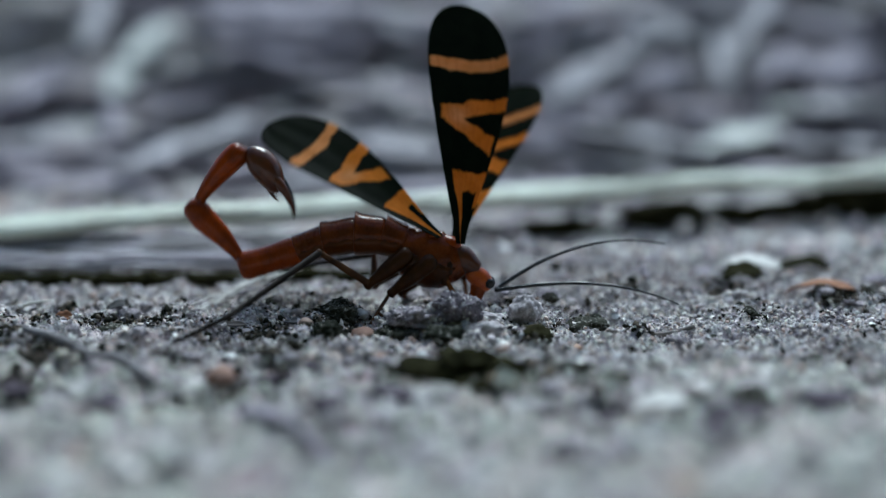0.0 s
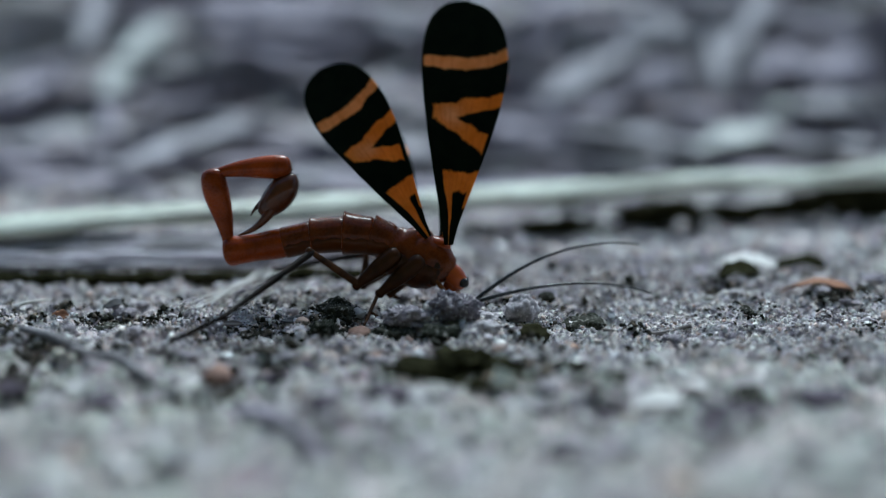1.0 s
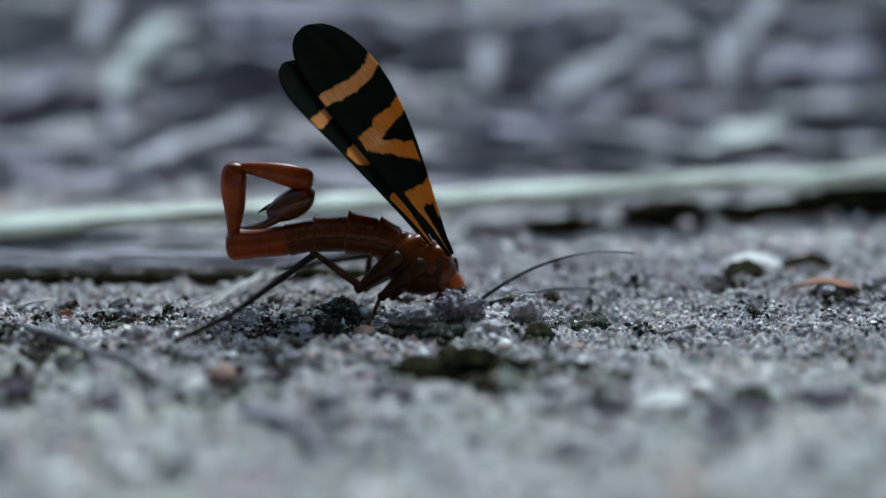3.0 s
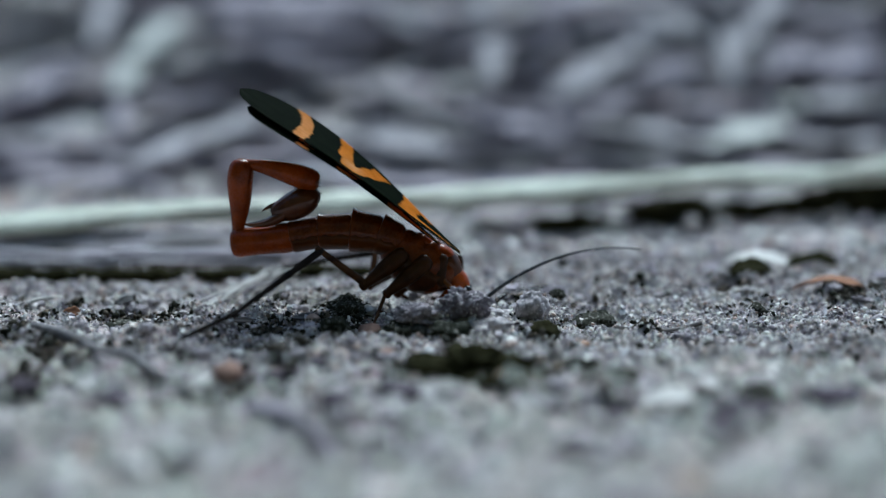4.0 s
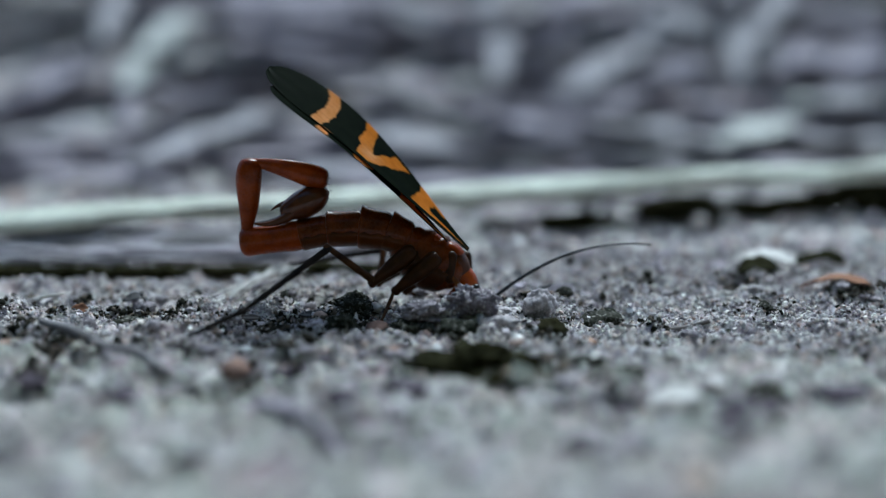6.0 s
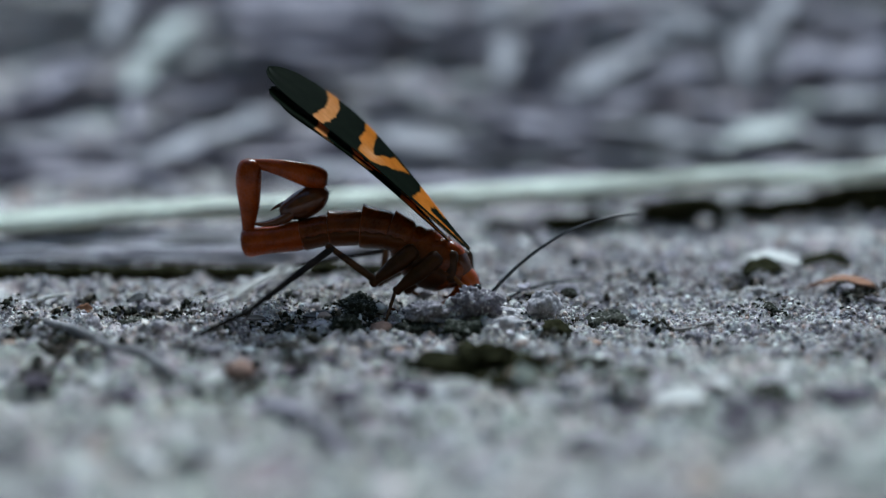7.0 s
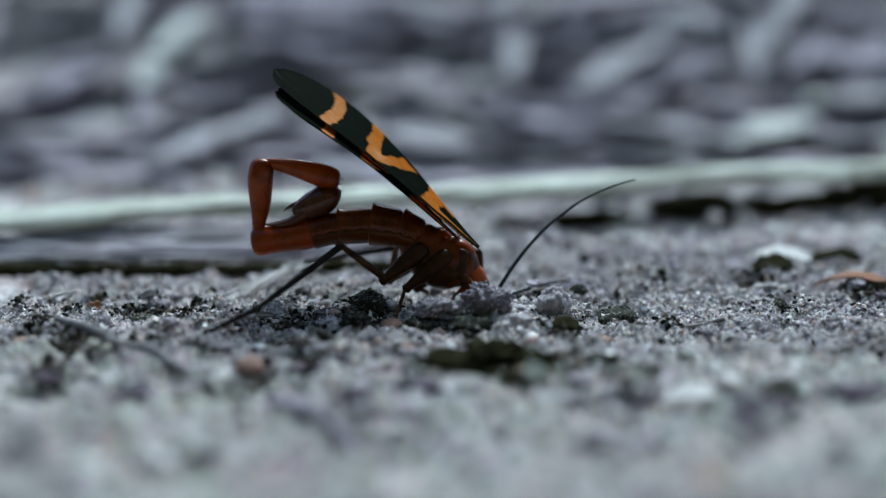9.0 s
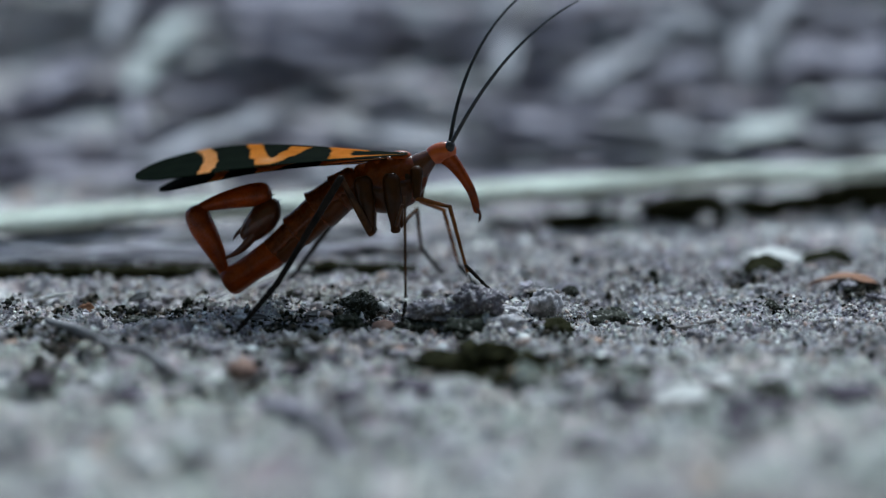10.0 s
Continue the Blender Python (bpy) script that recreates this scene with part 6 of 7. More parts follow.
    walk(insect["antenna_far"], [
        (0, P(3.72, 1.62, 33.81, 0.35, 12)), (0.5, P(2.59, 1.75, 34.76, 0.35, 12)), (1, P(2.35, 0.65, 37.85, 0.35, 12)),
        (1.5, P(1.73, 0.52, 36.78, 0.35, 12)), (2, P(1.74, 0.19, 37.83, 0.35, 12)), (2.5, P(1.69, 0.09, 36.81, 0.35, 12)),
        (4, P(1.67, 0.05, 37.9, 0.35, 12)), (4.5, P(1.72, -0.05, 37.88, 0.35, 12)), (5, P(1.88, -0.1, 36.98, 0.35, 12)),
        (5.5, P(2.08, -0.06, 37.01, 0.35, 12)), (7, P(1.54, 0.33, 49.15, 0.35, 12)), (7.5, P(1.41, 0.26, 55.11, 0.35, 12)),
        (8, P(1.53, 0.21, 56.1, 0.35, 12)), (8.5, P(1.5, 0.33, 53.08, 0.35, 12)), (9, P(1.72, 0.71, 59.03, 0.35, 12)),
        (9.5, P(1.61, 0.66, 57.99, 0.35, 14.5)), (9.6, P(-0.35, 1.95, 60.67, 0.35, 15)), (9.7, P(0.28, 0.99, 68.65, 0.35, 15.5)),
        (9.8, P(0.1, 6.72, 50.46, 0.35, 16)), (9.9, P(-1.35, 11.48, 68.96, 0.35, 13)), (10, P(-0.99, 11.41, 82, 0.35, 10))])
    walk(insect["antenna_near"], [
        (0, P(3.69, 1.78, 8.21, -0.35, 2)), (0.5, P(2.57, 1.91, 9.22, -0.35, 5.6)), (1, P(2.33, 0.81, 14.37, -0.35, 9.2)),
        (1.5, P(1.72, 0.69, 8.17, -0.35, 12.8)), (2, P(1.72, 0.36, 16.42, -0.35, 16.4)), (2.5, P(1.68, 0.26, 14.36, -0.35, 20)),
        (4, P(1.66, 0.22, 11.35, -0.35, 44)), (4.5, P(1.7, 0.13, 12.26, -0.35, 44)), (5, P(2.19, -0.21, 12.28, -0.35, 44)),
        (5.5, P(2.39, -0.17, 13.24, -0.35, 44)), (7, P(1.85, 0.21, 15.14, -0.35, 44)), (7.5, P(1.72, 0.15, 15.04, -0.35, 44)),
        (8, P(1.84, 0.1, 11.84, -0.35, 44)), (8.5, P(1.81, 0.21, 8.63, -0.35, 44)), (9, P(2.03, 0.59, 8.52, -0.35, 44)),
        (9.5, P(1.92, 0.54, 11.47, -0.35, 44)), (9.6, P(-0.35, 2.11, 16.49, -0.35, 16)), (9.7, P(0.28, 1.16, 26.74, -0.35, 4)),
        (9.8, P(0.1, 6.84, 40.45, -0.35, -8)), (9.9, P(-1.34, 11.56, 55.99, -0.35, -8)), (10, P(-0.98, 11.49, 62.5, -0.35, -8))])
    walk(insect["hind_near_coxa"], [
        (0, P(-2.48, 4.57, -142.3, -1.2, -6.77)), (0.1, P(-2.74, 5.14, -141.27, -1.2, -6.75)), (0.3, P(-3.04, 5.27, -140.78, -1.2, -6.78)),
        (0.5, P(-3.11, 5.12, -140.92, -1.2, -6.81)), (1, P(-3.08, 4.51, -141.76, -1.2, -6.88)), (1.3, P(-2.85, 4.83, -141.6, -1.2, -6.8)),
        (1.5, P(-3.05, 4.43, -141.95, -1.2, -6.88)), (2, P(-2.97, 4.43, -142.02, -1.2, -6.87)), (2.5, P(-3.14, 4.25, -142.1, -1.2, -6.91)),
        (4, P(-3.32, 4.27, -141.81, -1.2, -6.94)), (4.5, P(-3.27, 4.33, -141.8, -1.2, -6.92)), (5, P(-3.36, 4.27, -141.69, -1.2, -6.94)),
        (5.5, P(-3.17, 4.26, -141.89, -1.2, -6.91)), (7, P(-3.43, 4.41, -141.27, -1.2, -6.94)), (7.5, P(-3.48, 4.38, -141.27, -1.2, -6.95)),
        (8, P(-3.44, 4.25, -141.5, -1.2, -6.96)), (8.5, P(-3.47, 4.2, -141.58, -1.2, -6.97)), (9, P(-3.45, 4.32, -141.45, -1.2, -6.95)),
        (9.5, P(-3.52, 4.35, -141.37, -1.2, -6.96)), (9.6, P(-4.62, 3.96, -140.7, -1.2, -7.19)), (9.7, P(-5.44, 3.96, -139.75, -1.2, -7.33)),
        (9.8, P(-6.01, 6.46, -112.15, -1.2, -6.74)), (9.9, P(-6.82, 9.05, -85.47, -1.2, -5.55)), (10, P(-6.97, 9.26, -81.22, -1.2, -6.16))])
    walk(insect["hind_near_femur"], [
        (0, P(-5.14, 2.51, 142.1, -1.6, -21.13)), (0.1, P(-5.38, 3.03, 143.84, -1.6, -22.25)), (0.3, P(-5.65, 3.14, 143.39, -1.6, -22.94)),
        (0.5, P(-5.71, 3.01, 142.38, -1.6, -22.85)), (1, P(-5.69, 2.46, 139.58, -1.6, -21.97)), (1.3, P(-5.48, 2.75, 141.92, -1.6, -22.03)),
        (1.5, P(-5.66, 2.39, 139.29, -1.6, -21.82)), (2, P(-5.59, 2.38, 139.6, -1.6, -21.69)), (2.5, P(-5.74, 2.22, 138.14, -1.6, -21.7)),
        (4, P(-5.9, 2.23, 137.55, -1.6, -22)), (4.5, P(-5.86, 2.29, 137.99, -1.6, -22.03)), (5, P(-5.94, 2.24, 137.46, -1.6, -22.08)),
        (5.5, P(-5.77, 2.22, 138.19, -1.6, -21.78)), (7, P(-6, 2.35, 137.94, -1.6, -22.41)), (7.5, P(-6.04, 2.33, 137.63, -1.6, -22.44)),
        (8, P(-6.01, 2.21, 137.14, -1.6, -22.19)), (8.5, P(-6.04, 2.17, 136.73, -1.6, -22.16)), (9, P(-6.02, 2.27, 137.32, -1.6, -22.31)),
        (9.5, P(-6.08, 2.3, 137.16, -1.6, -22.45)), (9.6, P(-7.07, 1.95, 130.44, -1.6, -23.51)), (9.7, P(-7.81, 1.95, 126.2, -1.6, -24.78)),
        (9.8, P(-7.28, 3.33, 131.44, -1.6, -21.49)), (9.9, P(-6.5, 4.95, 113.23, -1.6, -17.13)), (10, P(-6.4, 5.6, 114.87, -1.6, -17.16))])
    walk(insect["hind_near_tibia"], [
        (0, P(-8.41, 5.06, -150.2, -3.2, -43.41)), (0.1, P(-8.54, 5.33, -147.4, -3.2, -43.24)), (0.3, P(-8.68, 5.4, -146.17, -3.2, -43.65)),
        (0.5, P(-8.71, 5.32, -146.59, -3.2, -43.97)), (1, P(-8.71, 5.03, -149.06, -3.2, -44.7)), (1.3, P(-8.59, 5.19, -148.38, -3.2, -43.83)),
        (1.5, P(-8.69, 5, -149.52, -3.2, -44.72)), (2, P(-8.65, 4.99, -149.7, -3.2, -44.55)), (2.5, P(-8.73, 4.9, -150.05, -3.2, -45.14)),
        (4, P(-8.82, 4.91, -149.44, -3.2, -45.45)), (4.5, P(-8.8, 4.94, -149.32, -3.2, -45.28)), (5, P(-8.84, 4.9, -149.23, -3.2, -45.5)),
        (5.5, P(-8.75, 4.89, -149.72, -3.2, -45.11)), (7, P(-8.88, 4.95, -148.28, -3.2, -45.45)), (7.5, P(-8.9, 4.94, -148.28, -3.2, -45.58)),
        (8, P(-8.88, 4.88, -148.95, -3.2, -45.69)), (8.5, P(-8.9, 4.86, -149.12, -3.2, -45.78)), (9, P(-8.89, 4.92, -148.69, -3.2, -45.57)),
        (9.5, P(-8.92, 4.94, -148.43, -3.2, -45.67)), (9.6, P(-9.46, 4.74, -147.12, -3.2, -48.65)), (9.7, P(-9.86, 4.75, -144.48, -3.2, -50.55)),
        (9.8, P(-9.64, 5.99, -139.36, -3, -28.13)), (9.9, P(-8.29, 9.12, -122.84, -3, -18.42)), (10, P(-8.31, 9.71, -121.35, -3, -17.7))])
    walk(insect["hind_near_tarsus"], [
        (0, P(-13.73, 2.01, -158.42, -9, -24.55)), (0.1, P(-13.73, 2.01, -158.42, -9, -24.56)), (0.3, P(-13.73, 2.01, -158.42, -9, -24.57)),
        (0.5, P(-13.73, 2.01, -158.43, -9, -24.57)), (1, P(-13.73, 2.02, -158.43, -9, -24.58)), (1.3, P(-13.74, 2.02, -158.46, -9, -24.56)),
        (1.5, P(-13.74, 2.02, -158.48, -9, -24.55)), (2, P(-13.74, 2.02, -158.46, -9, -24.54)), (2.5, P(-13.74, 2.02, -158.46, -9, -24.56)),
        (4, P(-13.74, 2, -158.41, -9, -24.48)), (4.5, P(-13.74, 2.01, -158.43, -9, -24.49)), (5, P(-13.74, 1.99, -158.35, -9, -24.43)),
        (5.5, P(-13.74, 1.98, -158.32, -9, -24.43)), (7, P(-13.73, 1.95, -158.19, -9, -24.38)), (7.5, P(-13.73, 1.95, -158.2, -9, -24.39)),
        (8, P(-13.73, 1.96, -158.22, -9, -24.4)), (8.5, P(-13.74, 1.96, -158.27, -9, -24.33)), (9, P(-13.74, 1.96, -158.28, -9, -24.3)),
        (9.5, P(-13.75, 1.97, -158.32, -9, -24.32)), (9.6, P(-13.75, 1.97, -158.33, -9, -24.33)), (9.7, P(-13.75, 1.98, -158.33, -9, -24.34)),
        (9.8, P(-13.9, 2.34, -154.13, -6, -18.56)), (9.9, P(-12.36, 2.82, -134.39, -5.5, -26.65)), (10, P(-12.38, 3.02, -130.86, -5.5, -25.07))])
    walk(insect["hind_far_coxa"], [
        (0, P(-2.35, 3.89, -141.95, 1.2)), (0.1, P(-2.62, 4.47, -140.89, 1.2)), (0.3, P(-2.93, 4.61, -140.4, 1.2)),
        (0.5, P(-3, 4.45, -140.54, 1.2)), (1, P(-2.97, 3.82, -141.4, 1.2)), (1.3, P(-2.73, 4.16, -141.24, 1.2)),
        (1.5, P(-2.94, 3.74, -141.59, 1.2)), (2, P(-2.85, 3.74, -141.66, 1.2)), (2.5, P(-3.03, 3.55, -141.74, 1.2)),
        (4, P(-3.21, 3.57, -141.45, 1.2)), (4.5, P(-3.17, 3.64, -141.43, 1.2)), (5, P(-3.25, 3.58, -141.33, 1.2)),
        (5.5, P(-3.06, 3.57, -141.52, 1.2)), (7, P(-3.33, 3.72, -140.9, 1.2)), (7.5, P(-3.37, 3.69, -140.89, 1.2)),
        (8, P(-3.34, 3.56, -141.13, 1.2)), (8.5, P(-3.37, 3.51, -141.2, 1.2)), (9, P(-3.35, 3.63, -141.07, 1.2)),
        (9.5, P(-3.42, 3.66, -140.99, 1.2)), (9.6, P(-4.55, 3.25, -140.29, 1.2)), (9.7, P(-5.39, 3.26, -139.3, 1.2)),
        (9.8, P(-6.02, 5.84, -112.77, 1.2)), (9.9, P(-6.86, 8.5, -86.05, 1.2)), (10, P(-7.01, 8.72, -81.55, 1.2))])
    walk(insect["hind_far_femur"], [
        (0, P(-4.91, 1.89, 94.03, 1.2, 34.04)), (0.1, P(-5.15, 2.42, 90.97, 1.2, 37.63)), (0.3, P(-5.43, 2.54, 86.76, 1.2, 38.48)),
        (0.5, P(-5.49, 2.39, 86.01, 1.2, 37.41)), (1, P(-5.47, 1.83, 86.79, 1.2, 33.7)), (1.3, P(-5.26, 2.13, 89.49, 1.2, 35.63)),
        (1.5, P(-5.44, 1.76, 87.13, 1.2, 33.26)), (2, P(-5.37, 1.75, 88.08, 1.2, 33.26)), (2.5, P(-5.53, 1.58, 86.24, 1.2, 32.25)),
        (4, P(-5.69, 1.6, 84.1, 1.2, 32.27)), (4.5, P(-5.65, 1.66, 84.51, 1.2, 32.63)), (5, P(-5.73, 1.6, 83.59, 1.2, 32.28)),
        (5.5, P(-5.55, 1.59, 85.77, 1.2, 32.32)), (7, P(-5.79, 1.72, 82.64, 1.2, 32.98)), (7.5, P(-5.83, 1.7, 82.16, 1.2, 32.81)),
        (8, P(-5.8, 1.57, 82.73, 1.2, 32.13)), (8.5, P(-5.83, 1.53, 82.27, 1.2, 31.84)), (9, P(-5.81, 1.64, 82.27, 1.2, 32.45)),
        (9.5, P(-5.87, 1.67, 81.47, 1.2, 32.57)), (9.6, P(-6.9, 1.3, 70.92, 1.2, 29.44)), (9.7, P(-7.67, 1.31, 63.41, 1.2, 28.13)),
        (9.8, P(-7.32, 2.73, 137.43, 1.2, 32.01)), (9.9, P(-6.59, 4.61, 117.42, 1.2, 21.86)), (10, P(-6.49, 5.24, 127.06, 1.2, 24.69))])
    walk(insect["hind_far_tibia"], [
        (0, P(-5.05, 3.81, -163.75, 2.5, 31.88)), (0.1, P(-5.18, 4.1, -161.65, 2.5, 32.01)), (0.3, P(-5.34, 4.17, -160.9, 2.5, 32.38)),
        (0.5, P(-5.37, 4.09, -161.33, 2.5, 32.56)), (1, P(-5.36, 3.77, -163.39, 2.5, 32.81)), (1.3, P(-5.24, 3.94, -162.58, 2.5, 32.31)),
        (1.5, P(-5.34, 3.74, -163.73, 2.5, 32.8)), (2, P(-5.3, 3.73, -163.8, 2.5, 32.67)), (2.5, P(-5.39, 3.64, -164.26, 2.5, 33.02)),
        (4, P(-5.48, 3.64, -163.95, 2.5, 33.27)), (4.5, P(-5.46, 3.68, -163.8, 2.5, 33.18)), (5, P(-5.5, 3.64, -163.83, 2.5, 33.32)),
        (5.5, P(-5.4, 3.64, -164.02, 2.5, 33.02)), (7, P(-5.53, 3.71, -163.12, 2.5, 33.35)), (7.5, P(-5.56, 3.69, -163.17, 2.5, 33.43)),
        (8, P(-5.54, 3.62, -163.69, 2.5, 33.45)), (8.5, P(-5.55, 3.6, -163.87, 2.5, 33.51)), (9, P(-5.54, 3.66, -163.49, 2.5, 33.42)),
        (9.5, P(-5.57, 3.68, -163.35, 2.5, 33.52)), (9.6, P(-6.15, 3.48, -163.61, 2.5, 35.56)), (9.7, P(-6.58, 3.48, -162.64, 2.5, 37.06)),
        (9.8, P(-8.86, 4.14, -147.19, 2.5, 31.34)), (9.9, P(-8.09, 7.49, -125.85, 2.5, 22.39)), (10, P(-8.2, 7.5, -125.89, 2.5, 22.38))])
    walk(insect["hind_far_tarsus"], [
        (0, P(-13.54, 1.33, -151.37, 8, 29.85)), (0.1, P(-13.54, 1.33, -151.37, 8, 29.86)), (0.3, P(-13.54, 1.33, -151.37, 8, 29.86)),
        (0.5, P(-13.54, 1.33, -151.37, 8, 29.87)), (1, P(-13.53, 1.33, -151.38, 8, 29.87)), (1.3, P(-13.54, 1.34, -151.41, 8, 29.86)),
        (1.5, P(-13.54, 1.34, -151.43, 8, 29.86)), (2, P(-13.54, 1.34, -151.41, 8, 29.85)), (2.5, P(-13.54, 1.34, -151.41, 8, 29.86)),
        (4, P(-13.54, 1.33, -151.38, 8, 29.81)), (4.5, P(-13.54, 1.33, -151.41, 8, 29.81)), (5, P(-13.53, 1.31, -151.35, 8, 29.77)),
        (5.5, P(-13.53, 1.31, -151.33, 8, 29.77)), (7, P(-13.53, 1.28, -151.23, 8, 29.73)), (7.5, P(-13.53, 1.28, -151.23, 8, 29.74)),
        (8, P(-13.53, 1.29, -151.24, 8, 29.75)), (8.5, P(-13.53, 1.29, -151.31, 8, 29.7)), (9, P(-13.53, 1.3, -151.33, 8, 29.69)),
        (9.5, P(-13.53, 1.3, -151.36, 8, 29.7)), (9.6, P(-13.53, 1.31, -151.36, 8, 29.71)), (9.7, P(-13.53, 1.31, -151.36, 8, 29.71)),
        (9.8, P(-15.07, 0.13, -152.21, 7, 30.03)), (9.9, P(-13.06, 0.6, -127.19, 6, 45.06)), (10, P(-13.18, 0.61, -131.99, 6, 43.08))])
    walk(insect["mid_near_coxa"], [
        (0, P(-0.82, 4.09, -141.37, -1.2, -5.97)), (0.1, P(-1.09, 4.66, -140.47, -1.2, -5.96)), (0.3, P(-1.39, 4.79, -140.04, -1.2, -5.98)),
        (0.5, P(-1.45, 4.64, -140.16, -1.2, -6)), (1, P(-1.42, 4.03, -140.9, -1.2, -6.05)), (1.3, P(-1.2, 4.35, -140.77, -1.2, -6)),
        (1.5, P(-1.39, 3.95, -141.06, -1.2, -6.05)), (2, P(-1.31, 3.94, -141.12, -1.2, -6.04)), (2.5, P(-1.48, 3.76, -141.19, -1.2, -6.08)),
        (4, P(-1.66, 3.78, -140.92, -1.2, -6.1)), (4.5, P(-1.62, 3.85, -140.92, -1.2, -6.09)), (5, P(-1.7, 3.79, -140.81, -1.2, -6.1)),
        (5.5, P(-1.51, 3.78, -140.98, -1.2, -6.08)), (7, P(-1.77, 3.93, -140.42, -1.2, -6.1)), (7.5, P(-1.82, 3.91, -140.41, -1.2, -6.11)),
        (8, P(-1.78, 3.77, -140.62, -1.2, -6.11)), (8.5, P(-1.81, 3.72, -140.68, -1.2, -6.12)), (9, P(-1.79, 3.84, -140.57, -1.2, -6.11)),
        (9.5, P(-1.86, 3.87, -140.51, -1.2, -6.11)), (9.6, P(-2.96, 3.47, -139.91, -1.2, -6.29)), (9.7, P(-3.78, 3.48, -139.07, -1.2, -6.39)),
        (9.8, P(-4.59, 6.67, -109.42, -1.2, -5.76)), (9.9, P(-5.18, 9.25, -87.97, -1.2, -5.85)), (10, P(-5.01, 9.46, -85.04, -1.2, -6.57))])
    walk(insect["mid_near_femur"], [
        (0, P(-3.81, 1.7, -128.74, -1.6, -51.84)), (0.1, P(-4.05, 2.22, -118.06, -1.6, -48.58)), (0.3, P(-4.32, 2.34, -111.94, -1.6, -48.66)),
        (0.5, P(-4.37, 2.2, -111.92, -1.6, -50.25)), (1, P(-4.35, 1.65, -118.15, -1.6, -56.04)), (1.3, P(-4.15, 1.94, -119.25, -1.6, -51.75)),
        (1.5, P(-4.33, 1.58, -119.84, -1.6, -56.67)), (2, P(-4.25, 1.57, -121.56, -1.6, -56.24)), (2.5, P(-4.41, 1.41, -120.24, -1.6, -59.15)),
        (4, P(-4.57, 1.42, -115.09, -1.6, -59.98)), (4.5, P(-4.53, 1.48, -115.49, -1.6, -59.02)), (5, P(-4.6, 1.43, -113.62, -1.6, -60.11)),
        (5.5, P(-4.43, 1.42, -118.57, -1.6, -59.18)), (7, P(-4.66, 1.55, -109.84, -1.6, -58.81)), (7.5, P(-4.7, 1.52, -108.94, -1.6, -59.29)),
        (8, P(-4.67, 1.4, -111.22, -1.6, -60.75)), (8.5, P(-4.7, 1.36, -110.65, -1.6, -61.52)), (9, P(-4.68, 1.46, -109.93, -1.6, -60.01)),
        (9.5, P(-4.74, 1.5, -107.96, -1.6, -59.9)), (9.6, P(-5.74, 1.14, -71.93, -1.6, -65.41)), (9.7, P(-6.48, 1.14, -48.92, -1.6, -59.89)),
        (9.8, P(-5.91, 2.93, 70.43, -1.6, -34.77)), (9.9, P(-5.04, 5.35, 67.58, -1.6, -48.22)), (10, P(-4.71, 6, 73.11, -1.6, -46.92))])
    walk(insect["mid_near_tibia"], [
        (0, P(-4.5, 0.85, -32.23, -3, -37.45)), (0.1, P(-4.63, 1.13, -38.44, -3, -32.41)), (0.3, P(-4.78, 1.19, -37.1, -3, -30.03)),
        (0.5, P(-4.81, 1.12, -34.45, -3, -30.31)), (1, P(-4.8, 0.82, -25.42, -3, -32.85)), (1.3, P(-4.68, 0.98, -32.72, -3, -33.21)),
        (1.5, P(-4.79, 0.78, -24.33, -3, -33.36)), (2, P(-4.74, 0.77, -24.88, -3, -33.99)), (2.5, P(-4.83, 0.69, -20.46, -3, -33.26)),
        (4, P(-4.91, 0.69, -19.59, -3, -31.72)), (4.5, P(-4.89, 0.72, -20.96, -3, -31.87)), (5, P(-4.92, 0.69, -19.39, -3, -31.32)),
        (5.5, P(-4.83, 0.68, -20.35, -3, -32.77)), (7, P(-4.94, 0.75, -21.06, -3, -30.38)), (7.5, P(-4.97, 0.74, -20.4, -3, -30.16)),
        (8, P(-4.95, 0.67, -18.47, -3, -30.72)), (8.5, P(-4.96, 0.65, -17.47, -3, -30.53)), (9, P(-4.95, 0.71, -19.48, -3, -30.38)),
        (9.5, P(-4.99, 0.72, -19.66, -3, -29.88)), (9.6, P(-5.54, 0.53, -10.07, -3, -24.28)), (9.7, P(-5.94, 0.53, -8.59, -3, -20.92)),
        (9.8, P(-4.75, 6.19, -94.4, -4, -11.62)), (9.9, P(-4.05, 7.75, -89.07, -4.5, -14.14)), (10, P(-3.92, 8.59, -89.25, -4.5, -12.45))])
